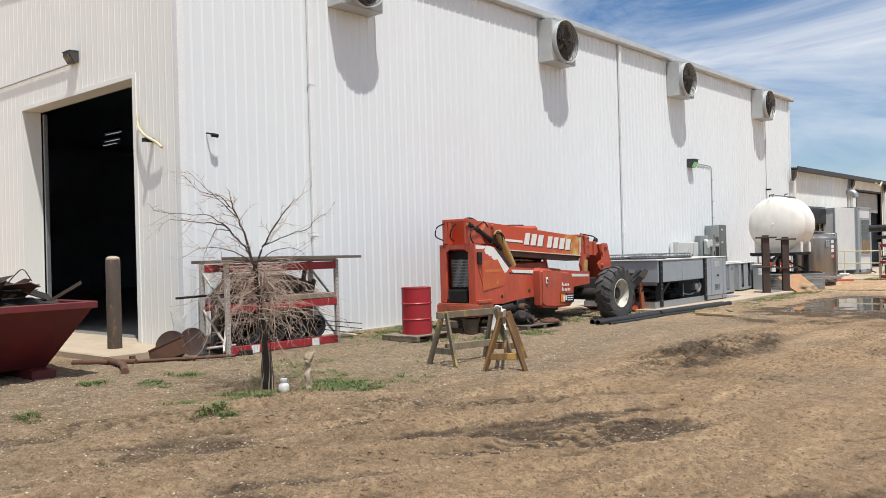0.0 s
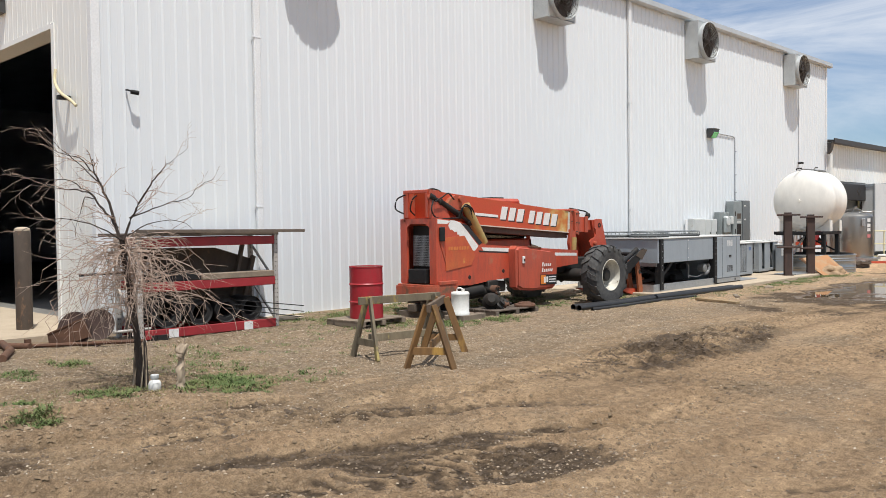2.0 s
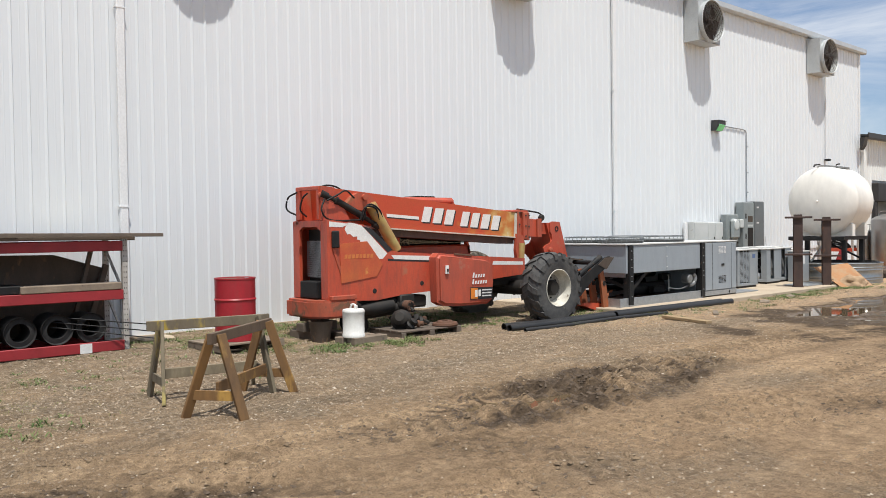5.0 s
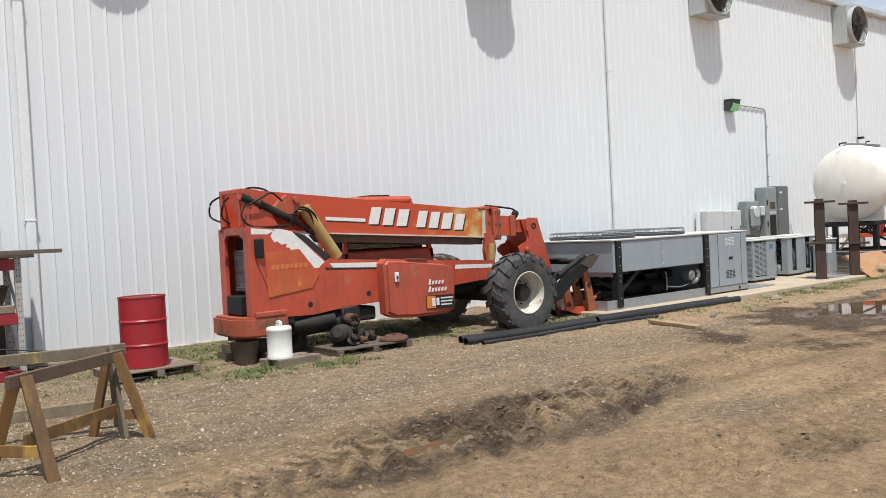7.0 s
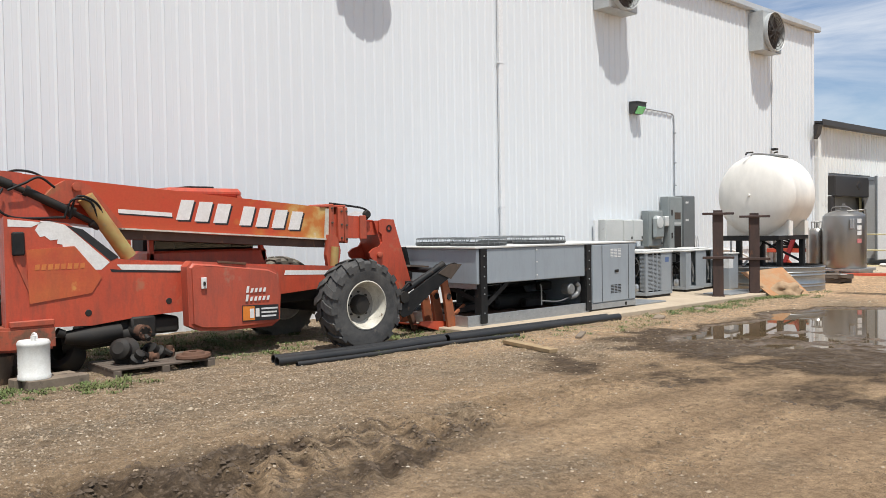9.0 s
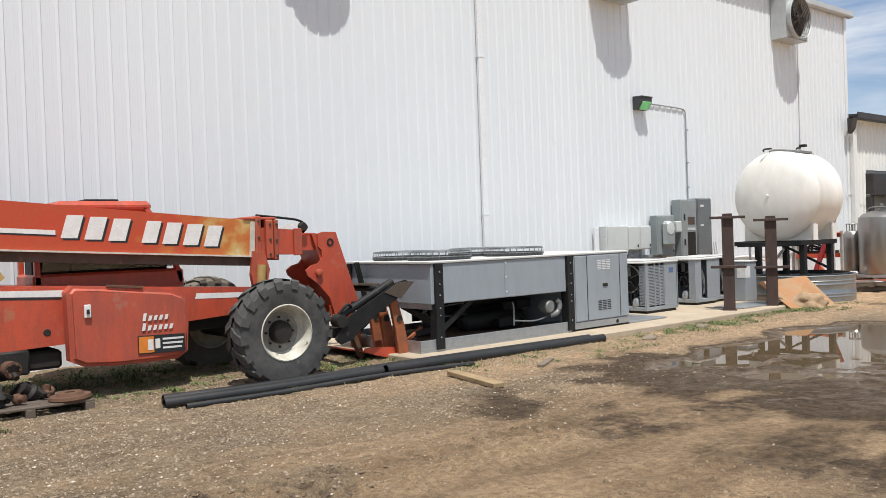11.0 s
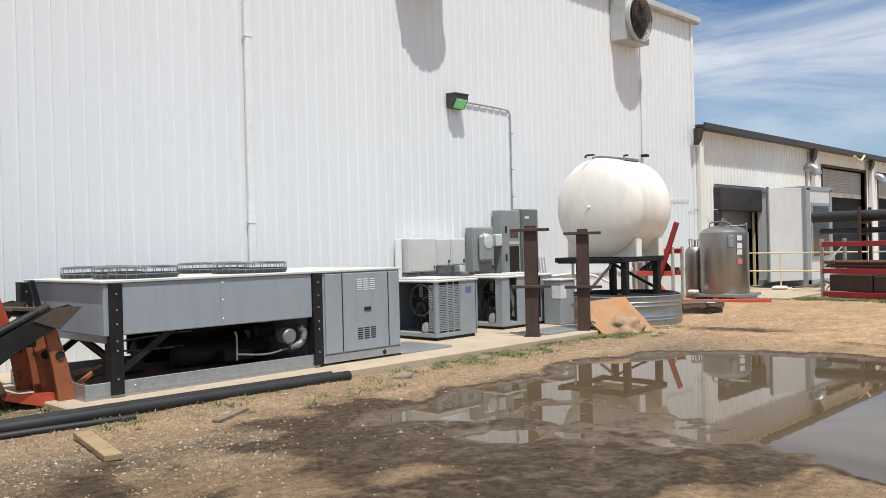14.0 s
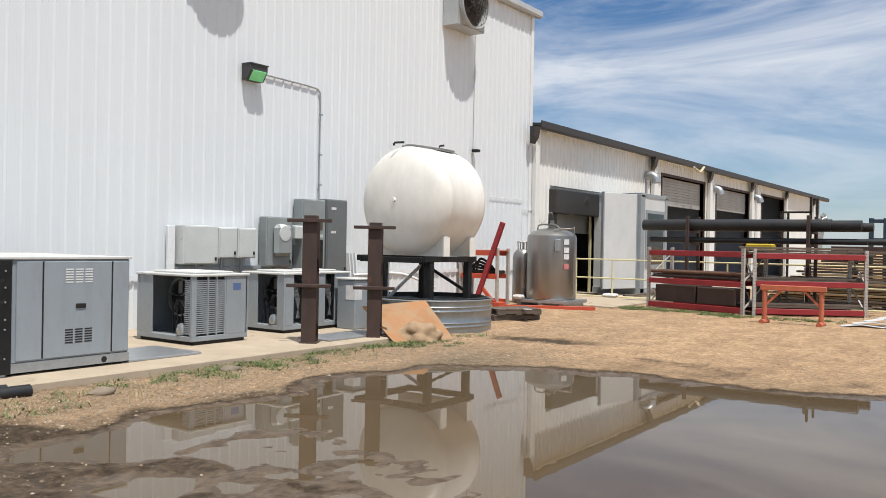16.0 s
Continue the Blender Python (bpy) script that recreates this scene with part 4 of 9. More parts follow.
wall_lamp((WX + 0.02, 28.63, 4.62), 0, 0.85, "charcoal box wall lamp with a green lens", M_GREEN)
wall_lamp((-17.0, GY - 0.01, 5.90), -90, 0.66, "charcoal box flood lamp above the doorway", M_GLASS)
cd = bm_new()
sweep(cd, curved([(WX + 0.034, 28.87, 4.66), (WX + 0.034, 29.5, 4.65), (WX + 0.034, 30.25, 4.63), (WX + 0.034, 30.42, 4.58), (WX + 0.034, 30.46, 4.42), (WX + 0.034, 30.46, 3.6), (WX + 0.034, 30.46, 2.42)], 5), 0.016, 8)
for zz in (4.1, 3.3, 2.7):
    box(cd, WX + 0.03, WX + 0.085, 30.43, 30.49, zz, zz + 0.03)
solo("conduit", cd, M_GALV, "thin grey steel conduit clipped to the wall", "conduit", smooth=40)
cd = bm_new()
sweep(cd, [(-17.1, GY - 0.035, 5.80), (-20.3, GY - 0.035, 5.81), (-24.0, GY - 0.035, 5.83)], 0.018, 8)
solo("conduit", cd, M_GALV, "grey conduit along the gable above the doorway", "conduit", smooth=40)
cd = bm_new()
sweep(cd, [(WX + 0.05, 36.08, 8.05), (WX + 0.05, 36.08, 4.05)], 0.02, 8)
solo("conduit", cd, M_TRIM, "white conduit down from the fan", "conduit", smooth=40)
cd = bm_new()
sweep(cd, [(WX + 0.042, 36.9, 2.85), (WX + 0.042, 38.6, 2.85), (WX + 0.042, 38.62, 2.8), (WX + 0.042, 38.62, 1.2)], 0.008, 8)
sweep(cd, [(WX + 0.042, 38.65, 2.6), (WX + 0.2, 41.5, 2.55)], 0.008, 6)
solo("conduit", cd, M_TRIM, "white pipe run at the building corner", "conduit", smooth=40)
ar = thing("security_camera", (WX, 8.70, 3.9), "small black camera on a wall arm", "camera")
part("arm", sweep(bm_new(), curved([(WX + 0.015, 8.66, 3.97), (WX + 0.08, 8.67, 3.96), (WX + 0.16, 8.70, 3.93)], 4), 0.014, 8), M_BLACK, ar)
part("body", sweep(bm_new(), [(WX + 0.14, 8.68, 3.93), (WX + 0.17, 8.80, 3.915)], 0.036, 12), M_BLACK, ar, smooth=40)
ar = thing("wall_fitting", (WX, 36.08, 3.98), "small black fitting on the wall pipe", "fitting")
part("body", cube(WX + 0.03, WX + 0.2, 36.0, 36.16, 3.93, 4.0, 0.01), M_BLACK, ar)
hs = thing("hose", (-14.3, GY, 3.8), "cream rubber hose hung on a bracket by the doorway", "hose")
part("hose_tube", sweep(bm_new(), curved([(-14.50, GY - 0.05, 4.42), (-14.47, GY - 0.08, 4.26), (-14.36, GY - 0.10, 4.12), (-14.07, GY - 0.14, 3.96), (-13.80, GY - 0.12, 3.84), (-13.64, GY - 0.08, 3.72)], 5), 0.026, 8), M_HOSE, hs)
part("bracket", cube(-14.12, -14.02, GY - 0.20, GY, 3.86, 3.93, 0.008), M_BLACK, hs)
# strip lamps under the hall's ceiling
for yl, xl in ((18.9, -36.0), (20.0, -38.2), (20.6, -39.6)):
    hl = thing("strip_lamp", (xl, yl, 7.4), "white fluorescent strip lamp under the hall ceiling", "strip lamp", "lamps in the hall")
    part("tube", sweep(bm_new(), [(xl - 0.7, yl, 7.40), (xl + 0.7, yl, 7.40)], 0.016, 10), M_TUBE, hl)
    part("fixture", cube(xl - 0.75, xl + 0.75, yl - 0.08, yl + 0.08, 7.46, 7.58, 0.01), M_FANDARK, hl)


# ---- electrical cabinets on the wall ----
def cabinet(name, y0, y1, z0, z1, d, label, doors=1, material=M_PANEL):
    f = thing(name, (WX + 0.04, (y0 + y1) / 2, z0), label, "electrical box")
    xf = WX + 0.04 + d
    part("body", cube(WX + 0.04, xf, y0, y1, z0, z1, 0.012), material, f)
    w = (y1 - y0) / doors
    for k in range(doors):
        dr = part("door", cube(xf, xf + 0.018, y0 + k * w + 0.02, y0 + (k + 1) * w - 0.02, z0 + 0.02, z1 - 0.02, 0.006), material, f)
        part("latch", cube(xf + 0.018, xf + 0.032, y0 + (k + 1) * w - 0.09, y0 + (k + 1) * w - 0.05, z0 + 0.06, z0 + 0.12, 0.004), M_DARK, dr)
    return f


cabinet("breaker_cabinet", 27.02, 27.74, 1.16, 1.82, 0.24, "light grey steel breaker box beside two smaller ones")
cabinet("breaker_cabinet", 27.77, 28.18, 1.26, 1.80, 0.22, "light grey small steel switch box")
cabinet("breaker_cabinet", 28.20, 28.62, 1.26, 1.80, 0.22, "light grey small steel switch box")
oc = cabinet("switch_cabinet", 29.75, 30.38, 0.95, 2.40, 0.26, "tall grey electrical cabinet with an open front", 1, M_METER)
# Thin plates on the closed door stand for the dim inside and its fittings.
for y0_, y1_, z0_, z1_, mm_ in ((29.98, 30.30, 1.05, 1.62, M_DARK), (29.98, 30.30, 1.66, 1.72, M_PANEL), (30.0, 30.28, 1.80, 1.98, M_BOLLARD), (29.84, 29.9, 1.3, 1.45, M_DARK), (29.84, 29.9, 1.9, 2.05, M_DARK)):
    part("breaker_panel", cube(WX + 0.318, WX + 0.324, y0_, y1_, z0_, z1_), mm_, oc)
cabinet("switch_cabinet", 30.42, 31.02, 0.95, 2.43, 0.26, "tall dark grey electrical cabinet with labels", 1, M_DOORGREY)
mt = cabinet("meter_cabinet", 28.88, 29.55, 1.10, 2.03, 0.2, "grey-green electricity meter cabinet", 1, M_METER)
part("meter_cover", lathe(bm_new(), [(0.0, 0.14), (0.14, 0.13), (0.17, 0.08), (0.18, 0.0)], 24, Matrix.Translation((WX + 0.26, 29.22, 1.72)) @ Matrix.Rotation(radians(90), 4, "Y")), M_PANEL, mt, smooth=40)
part("meter_front", cube(WX + 0.25, WX + 0.38, 29.0, 29.44, 1.30, 1.88, 0.06), M_METER, mt)
part("disconnect_box", cube(WX + 0.18, WX + 0.32, 29.56, 29.76, 1.62, 1.88, 0.02), M_PANEL, mt)
for y, z in ((30.6, 2.22), (30.6, 1.75)):
    part("label_plate", cube(WX + 0.321, WX + 0.325, y - 0.07, y + 0.07, z, z + 0.05), M_LABEL, mt)
pb = thing("plywood_board", (WX, 27.9, 0.75), "grey mounting rail and conduits under the boxes", "mounting board")
part("rail", cube(WX + 0.055, WX + 0.11, 27.0, 29.9, 1.06, 1.12), M_CONDGREY, pb)
part("board", cube(WX + 0.035, WX + 0.055, 26.84, 29.9, 0.72, 1.06), M_PANEL, pb)
part("upright", cube(WX + 0.055, WX + 0.11, 26.84, 26.98, 0.14, 1.80, 0.006), M_TRIM, pb)
for y in (27.4, 27.95, 28.4, 29.2, 30.1, 30.7):
    part("conduit_pipe", rod((WX + 0.12, y, 0.14), (WX + 0.12, y, 1.3), 0.03, 10), M_CONDGREY, pb, smooth=40)
fl = bm_new()
box(fl, WX + 0.034, WX + 0.05, 24.5, 38.9, 0.90, 0.98)
solo("wall_flashing", fl, M_TRIM, "thin white flashing line on the wall", "flashing", kind="structure")


# ---- low workshop building ----
LX = -13.16
shop = thing("workshop_building", (LX, 39.1, 0), "long low white workshop with open roller doors", "building", kind="structure")
openings = [(40.45, 43.95, 3.28), (49.45, 54.5, 4.38), (56.2, 61.5, 4.38), (63.9, 68.6, 4.44)]
wb = bm_new()
y = 39.12
for y0, y1, zt in openings:
    box(wb, LX - 0.22, LX - 0.03, y, y0, 0.0, 4.95)
    box(wb, LX - 0.22, LX - 0.03, y0, y1, zt, 4.95)
    y = y1
box(wb, LX - 0.22, LX - 0.03, y, 78.5, 0.0, 4.95)
swall = part("wall_east", wb, M_BACK, shop)
part("wall_north", cube(-30, LX - 0.03, 78.3, 78.5, 0.0, 4.95), M_LOW, shop)
part("wall_west", cube(-30.2, -30, 39.1, 78.5, 0.0, 4.95), M_LOW, shop)
rb = bm_new()
plate(rb, [(-12.86, 4.98), (-12.86, 5.06), (-22, 5.9), (-30.4, 5.06), (-30.4, 4.98), (-22, 5.8)], "y", 39.12, 79.6)
part("roof", rb, M_GUTTER, shop)
gb = bm_new()
plate(gb, [(-12.96, 4.90), (-12.85, 4.90), (-12.80, 4.94), (-12.80, 5.12), (-12.83, 5.12), (-12.85, 4.97), (-12.96, 4.97)], "y", 39.1, 79.7)
part("gutter", gb, M_GUTTER, shop, "dark brown gutter")
sf = bm_new()
box(sf, LX - 0.02, -12.86, 39.13, 79.5, 4.93, 4.96)
part("soffit", sf, M_LOW, shop)
part("ceiling_lining", cube(-29.9, LX - 0.24, 39.2, 78.2, 4.7, 4.75), M_INSIDE, shop)
ib = bm_new()
box(ib, -26.0, -25.9, 39.2, 78.2, 0.1, 4.7)
for yy in (39.3, 48.5, 55.0, 62.2, 70.0):
    box(ib, -26, LX - 0.24, yy - 0.05, yy + 0.05, 0.1, 4.7)
part("partition", ib, M_INSIDE, shop)
part("floor", cube(-26, LX - 0.02, 39.2, 78.2, 0.0, 0.105), M_INFLOOR, shop)
for y0, y1, zt in openings[1:]:
    fr = bm_new()
    box(fr, LX - 0.24, LX + 0.03, y0 - 0.10, y0, 0.11, zt + 0.1)
    box(fr, LX - 0.24, LX + 0.03, y1, y1 + 0.10, 0.11, zt + 0.1)
    box(fr, LX - 0.24, LX + 0.03, y0, y1, zt, zt + 0.1)
    part("door_frame", fr, M_BROWN, shop)
for (y0, y1, zt), drop in zip(openings[1:3], (1.15, 1.0)):
    sh = bm_new()
    n_sl = int(drop / 0.11)
    for k in range(n_sl):
        box(sh, LX - 0.20, LX - 0.17, y0 + 0.02, y1 - 0.02, zt - 0.02 - (k + 1) * 0.11, zt - 0.026 - k * 0.11)
    part("roller_shutter", sh, M_SHUTTER, shop, "grey half-raised roller shutter")
for yy in (39.32, 48.55, 55.35, 62.75):
    part("downspout", cube(LX + 0.02, LX + 0.14, yy - 0.13, yy + 0.13, 0.12, 4.88, 0.012), M_TRIM, shop, "white square downspout")
dk = bm_new()
box(dk, LX - 0.02, LX + 0.28, 40.25, 43.75, 2.55, 3.28, 0.03)
part("dock_header", dk, M_GUTTER, shop, "black padded dock header")
dk = bm_new()
box(dk, LX - 0.02, LX + 0.18, 40.22, 40.50, 0.11, 2.55, 0.03)
box(dk, LX - 0.02, LX + 0.18, 43.5, 43.78, 0.11, 2.55, 0.03)
part("dock_side_pad", dk, M_GUTTER, shop)
part("dock_sign", slab_of([(42.3, 2.78), (42.55, 2.96), (42.3, 3.14), (42.05, 2.96)], "x", LX + 0.281, LX + 0.287), M_BOLLARD, shop)
part("dock_sign", slab_of([(42.3, 2.82), (42.49, 2.96), (42.3, 3.10), (42.11, 2.96)], "x", LX + 0.288, LX + 0.292), M_STICKBLK, shop)
part("roller_shutter", cube(LX - 0.2, LX - 0.15, 40.5, 43.5, 2.0, 2.6), M_SHUTTER, shop)
part("door_post", cube(LX - 0.05, LX + 0.02, 43.15, 43.22, 0.11, 2.6), M_YELLOW, shop)
for yy in (39.25, 48.35, 54.95, 61.6, 68.7, 76.0):
    db = bm_new()
    box(db, LX + 0.03, LX + 0.19, yy - 0.11, yy + 0.11, 0.11, 4.9, 0.015)
    part("downspout", db, M_LOW, shop)
    hb = bm_new()
    plate(hb, [(-12.98, 4.92), (-12.80, 4.92), (-12.86, 4.62), (-12.98, 4.45)], "y", yy - 0.5, yy - 0.2)
    part("rainwater_head", hb, M_GUTTER, shop)
for yy in (47.75, 55.45, 62.0):
    vt = thing("wall_vent", (LX, yy, 4.0), "shiny gooseneck vent pipe on the workshop wall", "vent")
    part("elbow", sweep(bm_new(), curved([(LX, yy, 4.22), (LX + 0.2, yy, 4.24), (LX + 0.38, yy, 4.16), (LX + 0.44, yy, 3.96)], 5), 0.16, 14), M_GALV, vt, smooth=50)
    part("stack", rod((LX + 0.06, yy - 0.05, 2.6), (LX + 0.06, yy - 0.05, 4.1), 0.04), M_GALV, vt, smooth=40)
lb = bm_new()
for k in range(4):
    sweep(lb, curved([(LX + 0.1, 76.6 + 0.5 * k, 1.2), (LX + 0.3, 76.8 + 0.5 * k, 3.4), (LX + 0.6, 77.0 + 0.6 * k, 4.0 - 0.25 * k)], 4), 0.12, 10)
solo("duct", lb, M_GALV, "bundle of silver ducts at the far corner", "duct", smooth=50)
br = thing("roof_bracket", (-12.8, 53.0, 4.9), "tan strap hung from the gutter", "bracket")
part("strap", sweep(bm_new(), curved([(-12.78, 52.0, 4.9), (-12.74, 52.6, 4.75), (-12.76, 53.2, 5.0)], 4), 0.05, 6), M_HOSE, br)


# ---- doorway corner: skip, bollard, scrap ----
def G(x, y):
    return height(x, y)


sk = thing("skip_bin", (-13.3, 4.9, 0), "dull red steel skip heaped with metal scrap", "skip")
b0, b1 = [(-15.3, 3.9), (-12.65, 3.9), (-12.65, 5.5), (-15.3, 5.5)], [(-16.0, 3.5), (-11.80, 3.5), (-11.80, 5.85), (-16.0, 5.85)]
hull = bm_new()
zb, zt = 0.18, 1.10
rings = []
for pts, z in ((b0, zb), (b1, zt)):
    rings.append([hull.verts.new((*p, z)) for p in pts])
inner = [hull.verts.new((p[0] + (0.05 if p[0] < -14 else -0.05), p[1] + (0.05 if p[1] < 4.5 else -0.05), zt)) for p in b1]
floor_in = [hull.verts.new((*p, zb + 0.5)) for p in b0]
hull.faces.new(rings[0][::-1])
for k in range(4):
    j = (k + 1) % 4
    hull.faces.new((rings[0][k], rings[0][j], rings[1][j], rings[1][k]))
    hull.faces.new((rings[1][k], rings[1][j], inner[j], inner[k]))
    hull.faces.new((inner[k], inner[j], floor_in[j], floor_in[k]))
hull.faces.new(floor_in)
part("hull", hull, M_SKIP, sk)
rim = bm_new()
for p, q in zip(b1, b1[1:] + b1[:1]):
    d = bar((*p, zt), (*q, zt), 0.09, 0.10, 0.01)
    me_tmp = bpy.data.meshes.new("tmp")
    d.to_mesh(me_tmp)
    d.free()
    rim.from_mesh(me_tmp)
part("rim", rim, M_SKIP, sk)
for yy in (4.05, 5.3):
    part("skid", cube(-15.5, -12.3, yy - 0.15, yy + 0.2, -0.03, 0.18, 0.015), M_SKIP, sk)
rnd_s = random.Random(5)
heap = bm_new()
box(heap, -15.7, -12.3, 3.75, 5.6, 0.7, 1.0, 0.05)
bmesh.ops.subdivide_edges(heap, edges=heap.edges[:], cuts=9, use_grid_fill=True)
for v in heap.verts:
    if v.co.z > 0.9:
        v.co.z += 0.14 * noise.noise(v.co * 2.3) + 0.12 * noise.noise(v.co * 6.1) + 0.14
solo("scrap_heap", heap, M_DARK, "tangled dark scrap filling the skip", "scrap metal", kind="stuff")
for k in range(58):
    x, yy = rnd_s.uniform(-15.6, -12.5), rnd_s.uniform(3.8, 5.55)
    z = 1.14 + rnd_s.uniform(0, 0.3)
    sheet_m = pose(x, yy, z, rnd_s.uniform(-25, 25), rnd_s.uniform(-30, 30), rnd_s.uniform(0, 180))
    L, Wd = rnd_s.uniform(0.4, 1.3), rnd_s.uniform(0.08, 0.5)
    solo("scrap_metal", cube(-L / 2, L / 2, -Wd / 2, Wd / 2, -0.006, 0.006, 0, sheet_m), rnd_s.choice((M_RUST, M_BLACK, M_DARK, M_BOLLARD, M_BLACK)), "rusty bent scrap sheet piled in the skip", "scrap metal", "scrap in the skip")
solo("scrap_metal", slab_of([(-13.9, 1.22), (-12.6, 1.50), (-12.4, 1.49), (-12.9, 1.25), (-13.6, 1.08)], "y", 5.2, 5.22), M_RUST, "large bent rusty plate on the scrap heap", "scrap metal", "scrap in the skip")
solo("scrap_metal", bar((-12.75, 5.5, 1.08), (-12.0, 5.75, 1.42), 0.012, 0.05), M_BOLLARD, "pale steel angle sticking out of the skip", "scrap metal", "scrap in the skip")
solo("scrap_wire", sweep(bm_new(), curved([(-13.9, 5.3, 1.2), (-13.4, 5.4, 1.55), (-13.1, 5.4, 1.62), (-12.95, 5.45, 1.45)], 5), 0.008, 6), M_BLACK, "loop of black wire over the scrap", "wire")

bo = thing("bollard", (-14.27, 7.42, 0.16), "rust-streaked steel bollard with a pale cap", "bollard")
part("post", lathe(bm_new(), [(0.0, 0.0), (0.125, 0.0), (0.125, 1.56), (0.12, 1.58)], 24), M_BOLLARD, bo, local=True, smooth=40)
part("cap", lathe(bm_new(), [(0.122, 1.56), (0.115, 1.61), (0.07, 1.635), (0, 1.64)], 24), M_CONC, bo, "pale concrete cap", local=True, smooth=50)

# rusty blade and discs leaning together, loose steel by the rack
BU = Matrix(((0.77, -0.638, 0, -12.55), (0.638, 0.77, 0, 7.51), (0, 0, 1, 0.0), (0, 0, 0, 1)))
bu = thing("scrap_metal", BU, "rusty steel blade with two discs leaning by the rack", "scrap metal")


def in_bu(bm):
    bm.transform(BU)
    return bm


for cx, cy, cz, r_, tip, yaw in ((-0.02, 0.05, 0.27, 0.265, 78, 0), (0.30, 0.12, 0.34, 0.23, 84, 40)):
    dsc = bm_new()
    lathe(dsc, [(0, -0.006), (r_ * 0.5, -0.02), (r_, 0.012), (r_, 0.022), (r_ * 0.5, -0.008), (0, 0.006)], 30, pose(cx, cy, cz, tip, 0, yaw))
    part("disc", in_bu(dsc), M_BROWN, bu, "dark rusty disc", smooth=40)
part("blade", in_bu(slab_of([(-0.33, 0.23), (0.21, 0.46), (0.33, 0.20), (-0.30, 0.0)], "y", -0.16, -0.14)), M_RUST, bu)
part("blade_lip", in_bu(slab_of([(-0.34, 0.235), (0.215, 0.470), (0.222, 0.452), (-0.33, 0.217)], "y", -0.17, -0.02)), M_RUST, bu)
part("foot_plate", in_bu(cube(-0.42, 0.40, -0.12, 0.2, 0.0, 0.06, 0.01)), M_BROWN, bu)
solo("steel_pipe", sweep(bm_new(), [(-13.2, 6.72, 0.10), (-12.35, 6.55, 0.10), (-11.68, 6.22, 0.09)], 0.055, 12), M_RUST, "short rusty pipe on the dirt", "pipe", smooth=40)
solo("steel_pipe", sweep(bm_new(), [(-13.6, 6.35, 0.07), (-12.6, 6.9, 0.09)], 0.05, 12), M_RUST, "rusty pipe stub lying by the apron", "pipe", smooth=40)
sb = bm_new()
sweep(sb, [(-12.74, 6.93, 0.08), (-11.80, 8.22, 0.10)], 0.028, 8)
box(sb, -12.78, -12.72, 6.88, 6.96, 0.03, 0.18)
solo("steel_bar", sb, M_RUST, "long rusty steel bar lying on the ground", "steel bar", smooth=40)


# ---- pallet racks ----
def pallet_rack(m, length, depth, height_, levels, label, beam_h=0.13, group="red storage racks"):
    """Two upright frames of perforated posts joined by pairs of red beams."""
    f = thing("storage_rack", m, label, "storage rack", group)
    for x in (0.0, length):
        for y in (0.0, depth):
            ub = bm_new()
            box(ub, x - 0.038, x + 0.038, y - 0.03, y - 0.026, 0, height_)
            box(ub, x - 0.038, x - 0.034, y - 0.026, y + 0.03, 0, height_)
            box(ub, x + 0.034, x + 0.038, y - 0.026, y + 0.03, 0, height_)
            box(ub, x - 0.07, x + 0.07, y - 0.06, y + 0.06, 0, 0.012)
            up = part("upright", ub, M_RACKGREY, f, local=True)
            sl = bm_new()
            for k in range(int(height_ / 0.075)):
                z = 0.05 + k * 0.075
                for sx in (-0.016, 0.016):
                    box(sl, x + sx - 0.0045, x + sx + 0.0045, y - 0.0315, y - 0.030, z, z + 0.018)
            tagged(part("slot", sl, M_DARK, up, local=True), kind="stuff")
        br = bm_new()
        for z0, z1 in ((0.15, 0.75), (0.8, 1.4)):
            b = bar((x, 0.03, z0), (x, depth - 0.03, z1), 0.03, 0.03)
            t = bpy.data.meshes.new("tmp")
            b.to_mesh(t)
            b.free()
            br.from_mesh(t)
        part("brace", br, M_RACKGREY, f, local=True)
    for z in levels:
        for y in (0.0, depth):
            yy = y - 0.032 if y == 0 else y + 0.032
            part("beam", cube(0.035, length - 0.035, yy - 0.022, yy + 0.022, z, z + beam_h, 0.008), M_RACKRED, f, "red painted beam", local=True)
    return f


R1 = pose(-12.10, 8.30, 0.05, 0, 0, 87.5)
pallet_rack(R1, 2.36, 0.80, 1.58, (0.02, 0.73, 1.41), "red and grey steel rack of rubber rolls by the wall", 0.14)


def rack_solo(name, bm, material, label, cat, m=R1, group="", smooth=None):
    bm.transform(m)
    return solo(name, bm, material, label, cat, group, smooth=smooth)


for x0, x1, y0, y1, z in ((-0.5, 0.95, -0.12, 0.3, 1.575), (0.05, 2.85, -0.16, 0.25, 1.63), (0.2, 2.6, 0.28, 0.85, 1.58)):
    rack_solo("roof_board", cube(x0, x1, y0, y1, z, z + 0.05, 0.004, Matrix.Rotation(radians(0.6), 4, "Y")), M_WOODDK, "dark weathered board laid over the rack top", "board", group="boards on the rack")
rack_solo("insulation_board", cube(1.4, 2.3, 0.3, 0.8, 1.632, 1.66, 0.004), M_HOSE, "pale yellow board on the rack top", "board")
rack_solo("plank", cube(1.0, 2.3, -0.06, 0.22, 0.872, 0.97, 0.01), M_WOOD, "thick brown plank on the middle shelf", "plank")
rack_solo("plank", cube(0.25, 1.05, 0.0, 0.5, 0.872, 0.98, 0.01), M_BLACK, "dark board on the middle shelf", "plank")
